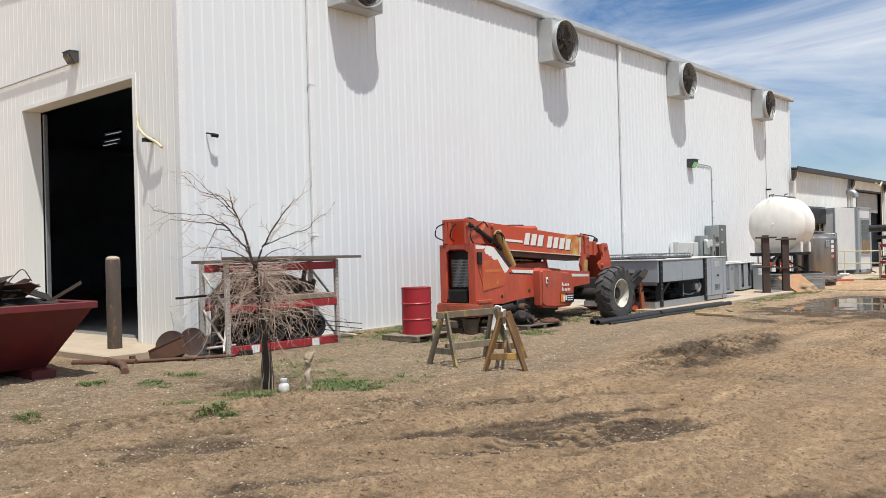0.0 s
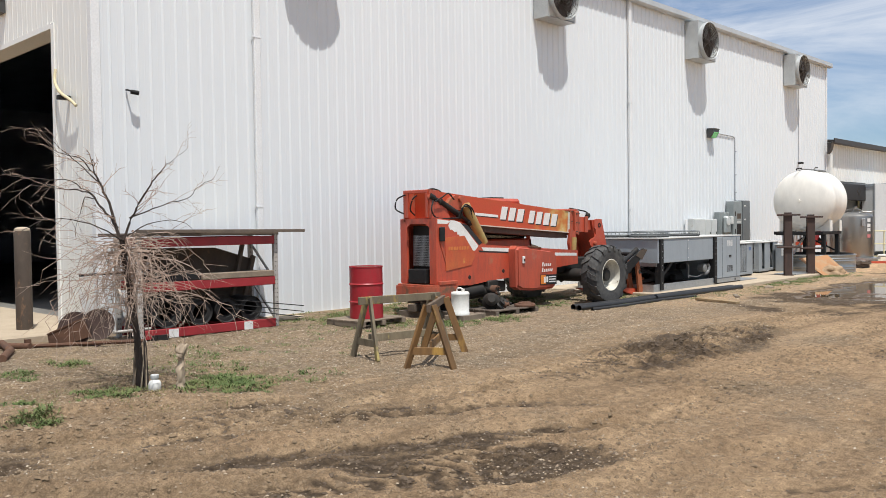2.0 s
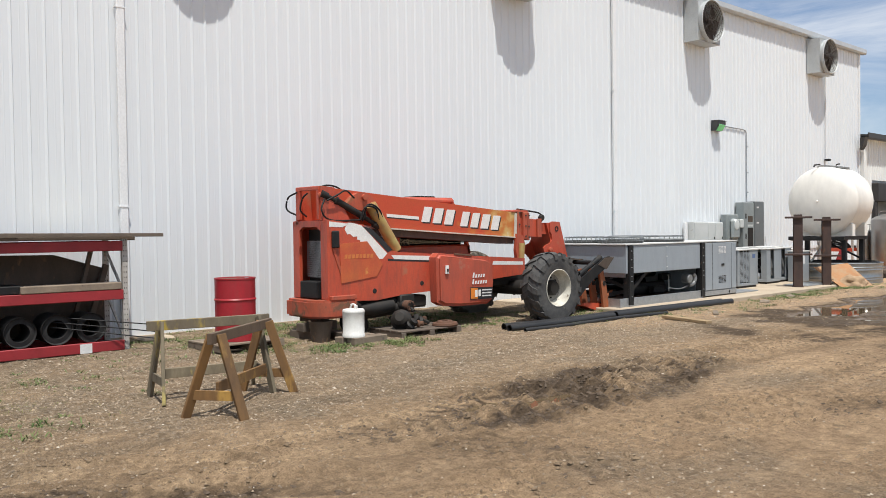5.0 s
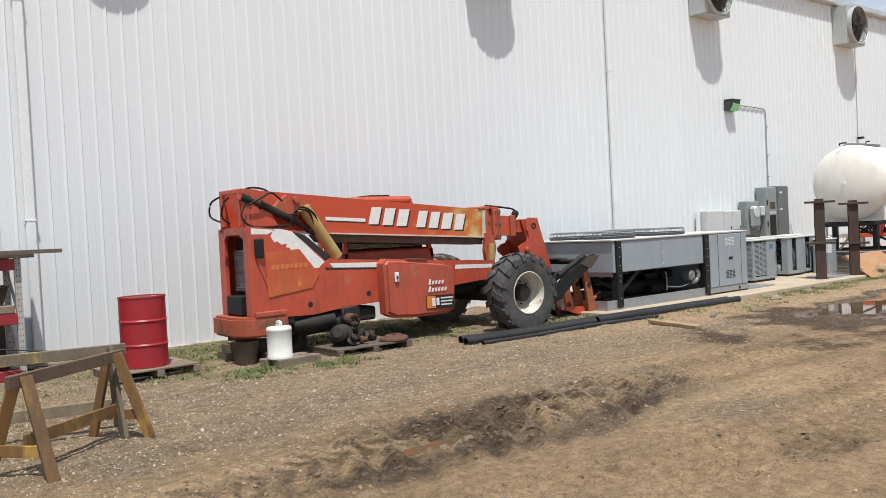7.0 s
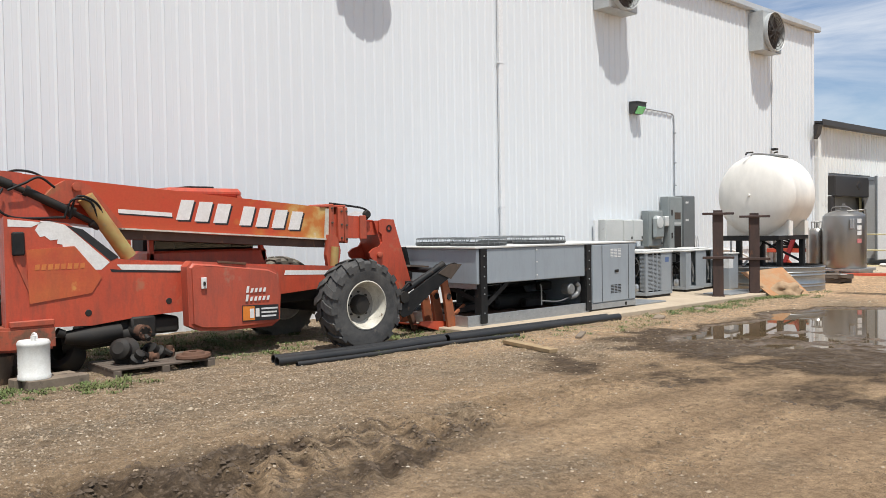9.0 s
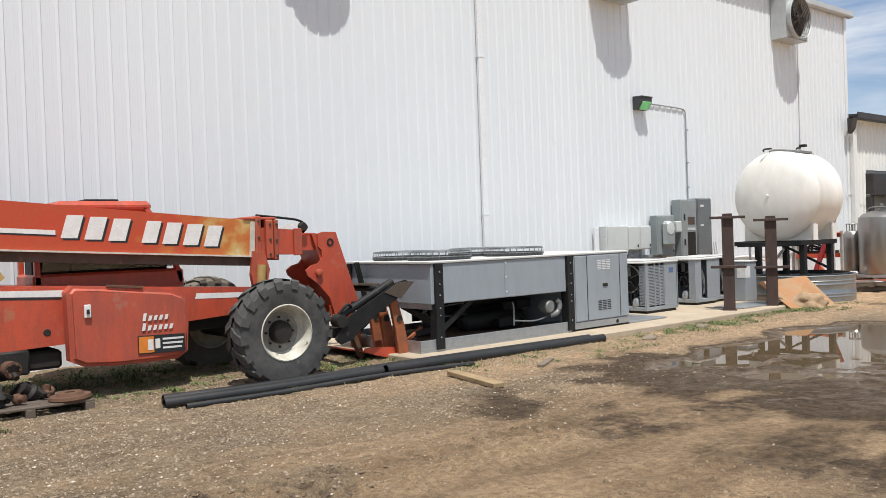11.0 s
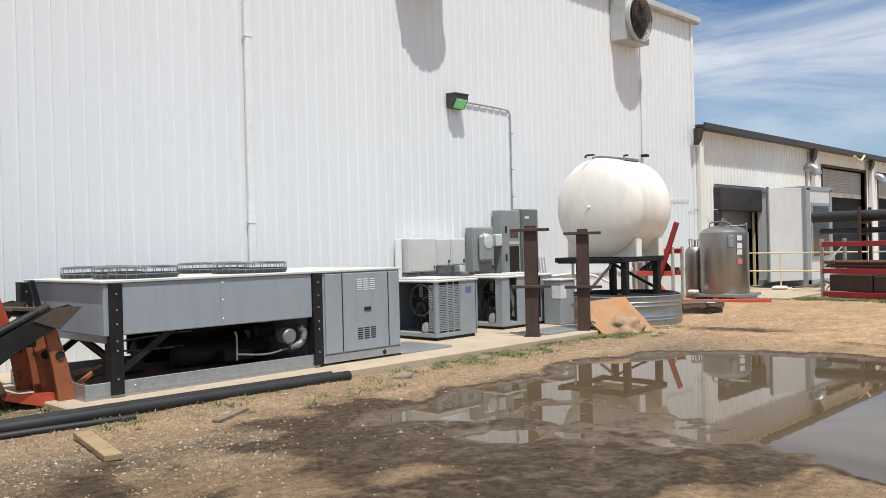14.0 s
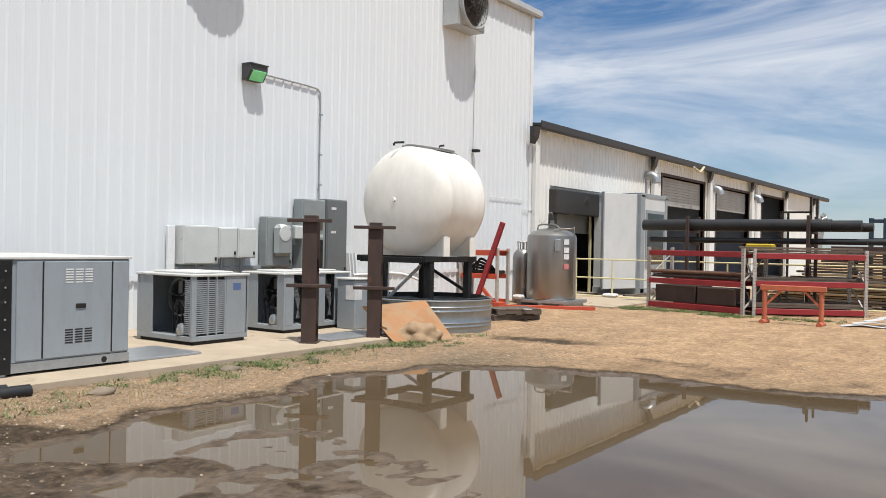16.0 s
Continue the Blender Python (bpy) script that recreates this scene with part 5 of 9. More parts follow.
for k, (x, r) in enumerate(((0.45, 0.25), (1.0, 0.20), (1.46, 0.205), (1.90, 0.20))):
    mm = R1 @ Matrix.Translation((x, 0.02, 0.16 + r)) @ Matrix.Rotation(radians(90), 4, "X") @ Matrix.Rotation(radians(6 * k), 4, "Z")
    hr = bm_new()
    lathe(hr, [(r * 0.62, -0.03), (r * 0.92, -0.04), (r, 0.0), (r, -0.5), (r * 0.9, -0.56), (r * 0.62, -0.5)], 28, mm, True)
    solo("hose_roll", hr, M_ROLL, "black rubber sheet roll lying on the bottom shelf", "rubber roll", "rubber rolls on the rack", smooth=35)
hv = bm_new()
plate(hv, [(0.08, 0.2), (0.10, 1.05), (0.45, 1.38), (1.6, 1.36), (2.28, 1.15), (2.28, 0.2)], "y", 0.64, 0.68)
rack_solo("steel_sheet", hv, M_BOLLARD, "dark grey metal sheet leaning in the rack", "metal sheet")
for k, (xa, za, xb, zb_) in enumerate(((0.0, 0.15, 0.35, 1.45), (1.75, 0.2, 2.1, 1.45), (1.95, 0.15, 2.3, 1.2))):
    rack_solo("timber_prop", bar((xa, 0.5, za), (xb, 0.6, zb_), 0.05, 0.08), M_WOODDK, "dark timber leaning inside the rack", "timber", group="timbers in the rack")
for z0 in (0.42, 0.35, 0.28):
    rack_solo("steel_rod", sweep(bm_new(), [(1.4, 0.1, z0 + 0.12), (2.75, -0.25, z0 - 0.10 + 0.4 * (z0 - 0.35))], 0.009, 6), M_BLACK, "thin black rod poking out of the rack", "rod", group="rods in the rack")
rack_solo("steel_rod", sweep(bm_new(), [(-0.75, 0.35, 1.02), (0.6, 0.3, 1.05)], 0.02, 8), M_BLACK, "black bar poking out of the rack", "rod", group="rods in the rack")
rack_solo("steel_angle", bar((-0.15, -0.1, 0.1), (0.5, 0.7, 1.35), 0.03, 0.05), M_RACKGREY, "pale steel angle leaning on the rack", "steel angle")
rack_solo("white_pipe", sweep(bm_new(), [(-0.4, 0.0, 0.18), (0.2, 0.1, 0.17)], 0.022, 10), M_RACKGREY, "short pale pipe by the rack foot", "pipe", smooth=40)
for x in (0.42, 1.72):
    rack_solo("paper_tag", cube(x, x + 0.16, -0.0585, -0.0555, 0.02, 0.15), M_LABEL, "white paper tag on the red beam", "tag", group="tags on the rack")
pg = bm_new()
plate(pg, [(-0.62, 0.30), (-0.38, 0.42), (-0.30, 0.72), (-0.45, 0.62), (-0.60, 0.78), (-0.55, 0.5)], "y", 0.80, 0.82)
rack_solo("plastic_scrap", pg, M_SHEET, "crumpled white sheet by the wall", "plastic sheet")
rb2 = bm_new()
rng_r = random.Random(3)
for k in range(16):
    L = rng_r.uniform(0.12, 0.45)
    box(rb2, -L / 2, L / 2, -0.05, 0.05, 0, 0.08, 0, R1 @ pose(rng_r.uniform(0.1, 2.4), rng_r.uniform(-0.05, 0.7), 0.0, 0, 0, rng_r.uniform(0, 180)))
solo("debris", rb2, M_DARK, "dark scrap under the rack", "debris", kind="stuff")
solo("sand_bag", cube(-12.75, -12.45, 11.1, 11.6, 0.06, 0.13, 0.03), M_CONC, "flat pale sack on the dirt by the wall", "sack")


# ---- tree, stump, small jug ----
def tree():
    """A dead shrub: thin trunk bound with strands, dark limbs spreading above, a messy skirt of drooping twigs."""
    base = Vector((-9.10, 6.83, G(-9.1, 6.83) - 0.02))
    f = thing("dead_tree", base, "bare dead shrub of drooping brown twigs", "tree")
    r = random.Random(11)
    lat, dep = Vector((0.754, 0.657, 0)), Vector((-0.657, 0.754, 0))

    def at(u, z, v=0.0):
        return base + lat * u + dep * v + Vector((0, 0, z))

    tb = bm_new()
    sweep(tb, [at(0.02 * math.sin(5 * t) - 0.05 * t, 1.72 * t, -0.26 * t) for t in np.linspace(0, 1, 9)], [0.056, 0.042, 0.037, 0.036, 0.034, 0.033, 0.032, 0.030, 0.027], 9)
    sd = bm_new()
    for k in range(18):
        a, hgt = r.uniform(0, 6.28), r.uniform(0.3, 0.75)
        sweep(sd if k % 2 else tb, [base + Vector(((0.085 - 0.035 * t) * math.cos(a + 0.8 * t), (0.085 - 0.035 * t) * math.sin(a + 0.8 * t), hgt * t)) for t in np.linspace(0, 1, 4)], [0.011, 0.009, 0.007, 0.003], 5)
    part("trunk", tb, M_BARK, f, smooth=60)
    tagged(part("strand", sd, M_STUMP, f, "pale dry strands round the trunk", smooth=60), kind="stuff")
    lb_, tw = bm_new(), bm_new()

    def spray(p, d, length, rad, depth, sag):
        """A kinked shoot that sheds smaller ones."""
        n, pts, rr = 6, [p.copy()], [rad]
        for i in range(n):
            d = (d + Vector((r.gauss(0, 0.16), r.gauss(0, 0.16), r.gauss(0, 0.12) - sag))).normalized()
            p = p + d * (length / n)
            pts.append(p.copy())
            rr.append(rad * (1 - 0.8 * (i + 1) / n))
            if depth and i and r.random() < 0.8:
                s_ = Vector((r.gauss(0, 1), r.gauss(0, 1), r.gauss(0.1, 0.7))).normalized()
                spray(p, (d + 0.75 * s_).normalized(), length * r.uniform(0.35, 0.6), rad * 0.6, depth - 1, sag)
        sweep(tw, pts, rr, 4, caps=False)

    # limbs: (across, height, depth) along each, with the thickness at its foot
    limbs = [([(-0.08, 1.66, -0.26), (-0.13, 1.84, -0.28), (-0.18, 2.06, -0.30), (-0.24, 2.23, -0.34), (-0.31, 2.42, -0.38), (-0.33, 2.54, -0.36)], 0.026),
             ([(-0.30, 2.38, -0.36), (-0.48, 2.56, -0.34), (-0.73, 2.62, -0.30), (-0.93, 2.84, -0.34)], 0.010),
             ([(-0.26, 2.28, -0.34), (-0.47, 2.50, -0.42), (-0.62, 2.66, -0.50), (-0.83, 2.88, -0.55)], 0.009),
             ([(-0.10, 1.80, -0.26), (-0.30, 2.00, -0.20), (-0.45, 2.17, -0.12), (-0.66, 2.22, 0.0), (-0.92, 2.25, 0.1), (-1.27, 2.31, 0.1)], 0.018),
             ([(-0.44, 2.16, -0.12), (-0.66, 2.32, -0.2), (-0.92, 2.34, -0.3), (-1.28, 2.38, -0.3), (-1.43, 2.50, -0.25)], 0.009),
             ([(-0.40, 2.12, -0.14), (-0.64, 2.14, 0.1), (-0.80, 1.98, 0.3), (-0.92, 1.78, 0.4)], 0.009),
             ([(-0.04, 1.66, -0.26), (0.05, 1.90, -0.27), (0.14, 2.05, -0.28), (0.25, 2.22, -0.28), (0.35, 2.36, -0.28), (0.46, 2.48, -0.28)], 0.020),
             ([(0.46, 2.48, -0.28), (0.56, 2.55, -0.28), (0.68, 2.64, -0.28)], 0.005),
             ([(0.04, 1.90, -0.30), (0.21, 1.98, -0.20), (0.40, 2.06, -0.10), (0.57, 2.12, 0.0), (0.67, 2.22, 0.05), (0.84, 2.33, 0.08)], 0.011),
             ([(-0.02, 1.70, -0.26), (0.16, 1.86, 0.1), (0.38, 1.86, 0.35), (0.5, 1.72, 0.5)], 0.009),
             ([(-0.06, 1.66, -0.26), (-0.25, 1.84, -0.6), (-0.52, 1.90, -0.85), (-0.78, 1.78, -1.0)], 0.010)]
    for pts, rad in limbs:
        q = curved([tuple(at(u, z, v)) for u, z, v in pts], 4)
        q = [Vector(p) + Vector((r.gauss(0, 0.006), r.gauss(0, 0.006), r.gauss(0, 0.006))) for p in q]
        sweep(lb_, q, [0.78 * rad * (1 - 0.72 * k / (len(q) - 1)) for k in range(len(q))], 6, caps=False)
        for k in range(3, len(q)):
            if r.random() < 0.5:
                d = (q[k] - q[k - 1]).normalized()
                s_ = Vector((r.gauss(0, 1), r.gauss(0, 1), r.gauss(0.15, 0.7))).normalized()
                spray(q[k], (d + 0.8 * s_).normalized(), r.uniform(0.12, 0.42), max(0.0032, rad * 0.25), 1, 0.05)
    tagged(part("limb", lb_, M_BARK, f, smooth=60), kind="stuff")
    # drooping, kinked skirt of twigs
    for k in range(46):
        a = r.uniform(0, 2 * math.pi)
        z0 = r.uniform(0.95, 1.7)
        spray(at(-0.04, z0, -0.2), Vector((math.cos(a), math.sin(a), r.uniform(-0.15, 0.7))).normalized(), r.uniform(0.4, 0.95), 0.0055, 1, 0.06)
    for k in range(105):
        z0 = r.choice((r.uniform(1.25, 1.72), r.uniform(1.5, 1.72), r.uniform(0.9, 1.6)))
        a = r.uniform(0, 2 * math.pi)
        out = abs(r.gauss(0.55, 0.32)) + 0.05
        rise, drop = r.uniform(0.0, 0.2), r.uniform(0.15, 1.05) * (z0 - 0.3)
        q, wob = [], 0.0
        for t in np.linspace(0, 1, 8):
            wob += r.gauss(0, 0.16)
            rad_ = out * t ** 0.7 * (1 + 0.10 * r.gauss(0, 1))
            z = base.z + z0 + rise * math.sin(math.pi * min(1, t * 1.3)) - drop * t ** 1.7 + 0.03 * r.gauss(0, 1) * t
            q.append(at(-0.04, 0, -0.22 * z0 / 1.7) + Vector((rad_ * math.cos(a + wob), rad_ * math.sin(a + wob), max(z - base.z, 0.35))))
        sweep(tw, q, [0.0050, 0.0048, 0.0045, 0.004, 0.0036, 0.003, 0.0024, 0.0015], 4, caps=False)
        for _ in range(3):
            b0 = q[r.randint(2, 6)]
            side = Vector((r.gauss(0, 1), r.gauss(0, 1), r.gauss(-0.3, 0.7))).normalized()
            L = r.uniform(0.08, 0.32)
            sweep(tw, [b0, b0 + side * L * 0.5 + Vector((0, 0, 0.01)), b0 + side * L + Vector((0, 0, -0.05))], [0.0032, 0.0026, 0.0014], 4, caps=False)
    tagged(part("twig", tw, M_TWIG, f, "pale dry hanging twigs"), kind="stuff")
    return f


tree()
st = bm_new()
sp = Vector((-8.36, 6.90, G(-8.36, 6.90) - 0.03))
sweep(st, [sp + Vector((0.012 * math.sin(6 * t), 0.03 * t, 0.54 * t)) for t in np.linspace(0, 1, 22)], [0.062, 0.058, 0.052, 0.048, 0.044, 0.042, 0.040, 0.042, 0.046, 0.050, 0.050, 0.044, 0.040, 0.038, 0.037, 0.039, 0.044, 0.050, 0.050, 0.042, 0.030, 0.012], 20)
for v in st.verts:
    v.co += Vector((noise.noise(v.co * 11), noise.noise(v.co * 11 + Vector((5, 0, 0))), 0.6 * noise.noise(v.co * 14))) * 0.03 + Vector((noise.noise(v.co * 34), noise.noise(v.co * 34 + Vector((9, 0, 0))), 0)) * 0.016
sweep(st, [sp + Vector((0.0, 0.0, 0.40)), sp + Vector((0.03, 0.05, 0.49)), sp + Vector((0.045, 0.075, 0.53))], [0.045, 0.032, 0.01], 8)
solo("wood_stump", st, M_STUMP, "bleached gnarled wooden stake in the weeds", "stump", smooth=60)
jg = thing("plastic_jug", (-8.70, 6.79, G(-8.70, 6.79)), "small squat white plastic bottle in the weeds", "bottle")
part("body", lathe(bm_new(), [(0, 0), (0.062, 0.0), (0.068, 0.015), (0.068, 0.075), (0.056, 0.10), (0.036, 0.115), (0.036, 0.13), (0, 0.13)], 20), M_PLASTIC, jg, local=True, smooth=40)
part("cap", lathe(bm_new(), [(0.042, 0.131), (0.044, 0.135), (0.044, 0.168), (0.040, 0.172), (0, 0.173)], 16), M_LABEL, jg, local=True, smooth=40)


# ---- drum on its pallet ----
def pallet(m, w, d, label, boards=6, material=M_WOOD):
    f = thing("pallet", m, label, "pallet")
    for y in (0.05, d / 2, d - 0.05):
        part("runner", cube(0, w, y - 0.045, y + 0.045, 0.02, 0.10, 0.004), material, f, local=True)
    step = w / boards
    for k in range(boards):
        part("board", cube(k * step + 0.012, (k + 1) * step - 0.012, 0, d, 0.10, 0.122, 0.003), material, f, local=True)
        if k % 2 == 0:
            part("board", cube(k * step + 0.012, (k + 1) * step - 0.012, 0, d, 0.0, 0.02, 0.003), material, f, local=True)
    return f


DX, DY = -11.07, 11.87
dz = G(DX, DY)
pallet(pose(-11.52, 11.35, dz - 0.01, 0, 0, 3), 0.88, 1.05, "weathered wooden pallet under the drum")
dr = thing("oil_drum", (DX, DY, dz + 0.115), "bright red steel oil drum on a pallet", "drum")
prof = [(0, 0.015), (0.27, 0.015), (0.275, 0.0), (0.288, 0.0), (0.288, 0.02)]
for z in (0.28, 0.58):
    prof += [(0.284, z - 0.02), (0.297, z), (0.284, z + 0.02)]
prof += [(0.284, 0.86), (0.290, 0.865), (0.290, 0.885), (0.278, 0.885), (0.274, 0.868), (0, 0.866)]
part("body", lathe(bm_new(), prof, 40), M_RED, dr, local=True, smooth=30)
part("lid_rust", lathe(bm_new(), [(0.272, 0.8685), (0.15, 0.87), (0, 0.87)], 32), M_RUST, dr, "rusty drum lid", local=True)
part("bung", lathe(bm_new(), [(0.03, 0.87), (0.03, 0.885), (0, 0.885)], 12, Matrix.Translation((0.15, 0.1, 0))), M_GALV, dr, local=True)


# ---- sawhorses ----
def sawhorse(top_a, top_b, spread, material, label, legs, rail, leg_in=0.08, low_board=0.28):
    """A-frame trestle: a top board along top_a to top_b, two pairs of splayed legs, stretchers."""
    a, b = Vector(top_a), Vector(top_b)
    f = thing("sawhorse", ((a.x + b.x) / 2, (a.y + b.y) / 2, G(a.x, a.y)), label, "sawhorse", "sawhorses in the yard")
    d = (b - a).normalized()
    s = d.cross(Vector((0, 0, 1))).normalized()
    part("top_board", bar(a - d * 0.06, b + d * 0.06, 0.045, 0.10, 0.004), material, f)
    for e, sgn in ((a, -1), (b, 1)):
        feet = []
        e = e - d * sgn * leg_in
        for side in (-1, 1):
            foot = Vector((e.x, e.y, 0)) + s * side * spread + d * sgn * 0.06
            foot.z = G(foot.x, foot.y) - 0.005
            head = e + s * side * 0.045 + Vector((0, 0, 0.03))
            part("leg", bar(head, foot, 0.035, 0.09, 0.004), legs, f)
            feet.append(head.lerp(foot, 0.72))
        part("cross_board", bar(feet[0], feet[1], 0.022, 0.09, 0.003), rail, f)
    lo_a, lo_b = a - d * -leg_in, b + d * -leg_in
    part("stretcher", bar(lo_a + Vector((0, 0, -a.z + low_board)), lo_b + Vector((0, 0, -b.z + low_board)), 0.03, 0.10, 0.003), rail, f)
    return f


sawhorse((-8.38, 9.50, 0.77), (-8.15, 10.62, 0.77), 0.33, M_YELWOOD, "grey weathered sawhorse with flaking yellow paint", M_GREYLEG, M_GREYLEG)
sawhorse((-7.22, 9.55, 0.74), (-7.95, 10.55, 0.74), 0.29, M_BRNWOOD, "brown wooden sawhorse with amber-stained legs and dark top board", M_AMBER, M_AMBER)


# ---- telehandler ----
tele = thing("telehandler", (-10.9, 16.0, 0), "worn orange-red telescopic handler with a missing rear wheel on timber blocks", "telehandler")
HX = -10.66
# right hull panel, with its sloping hood line
hull_pts = [(13.18, 0.64), (13.18, 1.87), (13.85, 1.79), (14.10, 1.62), (14.42, 1.37), (14.75, 1.31), (15.30, 1.29), (17.55, 1.15), (17.55, 0.86), (16.6, 0.80), (15.30, 0.68), (14.70, 0.66), (14.1, 0.60)]
hb = slab_of(hull_pts, "x", HX - 0.05, HX)
part("side_panel", hb, M_TELE, tele)
part("side_panel", slab_of([(13.24, 0.64), (13.24, 1.80), (13.9, 1.74), (14.5, 1.34), (17.5, 1.12), (17.5, 0.8), (15.3, 0.66)], "x", -11.62, -11.58), M_TELE, tele)
hd = bm_new()
plate(hd, [(13.20, 1.80), (13.20, 1.86), (13.84, 1.78), (14.12, 1.60), (14.44, 1.355), (17.5, 1.14), (17.5, 1.08), (14.4, 1.29)], "x", -11.58, HX - 0.05)
part("hood", hd, M_TELE, tele)
part("chassis", cube(-11.5, -10.85, 14.0, 18.2, 0.66, 0.98, 0.02), M_DARK, tele)
rear = bm_new()
box(rear, -11.60, -11.42, 13.18, 13.24, 0.66, 1.85, 0.008)
box(rear, -10.84, HX - 0.05, 13.18, 13.24, 0.66, 1.85, 0.008)
plate(rear, [(-11.42, 1.70), (-11.32, 1.76), (-10.94, 1.76), (-10.84, 1.70), (-10.84, 1.85), (-11.42, 1.85)], "y", 13.18, 13.24)
part("rear_frame", rear, M_TELE, tele)
part("radiator", cube(-11.45, -10.82, 13.38, 13.46, 0.66, 1.78), M_DARK, tele)
gr = bm_new()
for k in range(15):
    x = -11.38 + 0.03 * k
    box(gr, x, x + 0.007, 13.30, 13.306, 0.98, 1.55)
for k in range(18):
    z = 1.0 + 0.031 * k
    box(gr, -11.38, -10.93, 13.297, 13.301, z, z + 0.007)
part("grille", gr, M_GALV, tele, "wire radiator guard")
part("rear_box", cube(-11.36, -10.90, 13.14, 13.38, 0.67, 0.93, 0.012), M_BLACK, tele)
cw = bm_new()
cw_pts = [(-11.64, 13.42), (-11.64, 13.12), (-11.56, 13.02), (-10.92, 12.97), (-10.68, 13.05), (-10.58, 13.18), (-10.58, 13.66), (-10.70, 13.70), (-11.6, 13.70)]
plate(cw, cw_pts, "z", 0.385, 0.655)
bmesh.ops.bevel(cw, geom=[e for e in cw.edges if abs(e.verts[0].co.z - e.verts[1].co.z) < 0.01], offset=0.03, segments=2, affect="EDGES")
part("counterweight", cw, M_CASTING, tele, "scuffed orange counterweight", smooth=35)
part("counterweight_flange", cube(-10.66, -10.585, 13.2, 13.66, 0.655, 0.72, 0.008), M_TELEOLD, tele)
# decals: white and black flashes, badge panel, holes
part("white_flash", slab_of([(13.22, 1.84), (13.58, 1.805), (13.46, 1.75), (13.22, 1.76)], "x", HX, HX + 0.003), M_STICKER, tele)
part("white_flash", slab_of([(13.50, 1.72), (13.56, 1.82), (13.66, 1.815), (13.82, 1.775), (14.0, 1.62), (14.16, 1.47), (14.32, 1.33), (14.22, 1.245), (14.02, 1.25), (13.88, 1.36), (13.80, 1.44), (13.79, 1.55), (13.73, 1.56), (13.74, 1.61), (13.66, 1.60), (13.60, 1.65), (13.55, 1.64)], "x", HX, HX + 0.003), M_STICKER, tele)
part("black_flash", slab_of([(13.84, 1.765), (14.02, 1.72), (14.43, 1.385), (14.33, 1.345), (14.17, 1.49)], "x", HX, HX + 0.0035), M_STICKBLK, tele)
part("white_stripe", slab_of([(14.40, 1.30), (15.22, 1.262), (15.20, 1.19), (14.46, 1.235)], "x", HX, HX + 0.003), M_STICKER, tele)
part("black_stripe", slab_of([(14.32, 1.248), (14.46, 1.233), (15.2, 1.188), (15.19, 1.165), (14.34, 1.212)], "x", HX, HX + 0.003), M_STICKBLK, tele)
part("white_stripe", slab_of([(16.72, 1.125), (17.50, 1.09), (17.5, 1.03), (16.70, 1.06)], "x", HX, HX + 0.003), M_STICKER, tele)
part("access_panel", slab_of([(13.40, 1.50), (13.92, 1.53), (14.22, 1.16), (14.10, 0.98), (13.42, 0.90)], "x", HX, HX + 0.012), M_BADGE, tele, "sun-faded badge panel")
for k in range(8):
    y = 13.48 + 0.07 * k
    part("badge_bar", slab_of([(y, 1.27), (y + 0.05, 1.272), (y + 0.06, 1.335), (y + 0.01, 1.333)], "x", HX + 0.0125, HX + 0.015), M_FADEMARK, tele)
part("tail_lamp", cube(HX, HX + 0.05, 13.25, 13.38, 1.44, 1.70, 0.015), M_BLACK, tele)
part("lamp_bracket", bar((HX + 0.006, 13.28, 1.45), (HX + 0.006, 13.44, 1.02), 0.01, 0.04), M_TELEOLD, tele)
for y, z in ((14.06, 0.75), (15.04, 0.82)):
    part("plug", lathe(bm_new(), [(0, 0.006), (0.035, 0.006), (0.04, 0)], 14, Matrix.Translation((HX, y, z)) @ Matrix.Rotation(radians(90), 4, "Y")), M_DARK, tele)
# side tank box
TBX = -10.45
tk = bm_new()
plate(tk, [(15.22, 0.50), (15.20, 1.24), (15.27, 1.31), (15.60, 1.28), (16.34, 1.19), (16.50, 1.12), (16.54, 0.80), (16.52, 0.48), (16.40, 0.40), (15.72, 0.40), (15.36, 0.43)], "x", HX + 0.004, TBX)
bmesh.ops.bevel(tk, geom=[e for e in tk.edges if e.verts[0].co.x > TBX - 0.02 and e.verts[1].co.x > TBX - 0.02], offset=0.05, segments=3, affect="EDGES")
bmesh.ops.subdivide_edges(tk, edges=[e for e in tk.edges if e.calc_length() > 0.3], cuts=3)
for v in tk.verts:
    if v.co.x > TBX - 0.06:
        v.co.x += 0.014 * noise.noise(v.co * 2.4) + 0.008 * noise.noise(v.co * 6.0)
tb_ = part("tool_box", tk, M_TELEBOX, tele, "dented red side tank box", smooth=35)
part("hinge", bar((TBX - 0.05, 15.62, 1.285), (TBX - 0.04, 16.02, 1.245), 0.03, 0.03, 0.004), M_RUST, tb_)
part("latch", cube(TBX + 0.006, TBX + 0.03, 15.36, 15.43, 0.96, 1.10, 0.005), M_STICKER, tb_)
part("latch_pin", cube(TBX + 0.03, TBX + 0.045, 15.38, 15.41, 1.0, 1.05, 0.003), M_DARK, tb_)
TS = TBX + 0.016
part("sticker", slab_of([(15.92, 0.50), (16.46, 0.49), (16.46, 0.69), (15.92, 0.71)], "x", TS, TS + 0.0025), M_STICKBLK, tb_)
part("sticker", slab_of([(15.93, 0.515), (16.10, 0.51), (16.10, 0.69), (15.93, 0.698)], "x", TS + 0.003, TS + 0.005), M_STICKORG, tb_)
part("sticker", slab_of([(16.03, 0.54), (16.09, 0.54), (16.09, 0.66), (16.03, 0.66)], "x", TS + 0.0055, TS + 0.0075), M_STICKER, tb_)
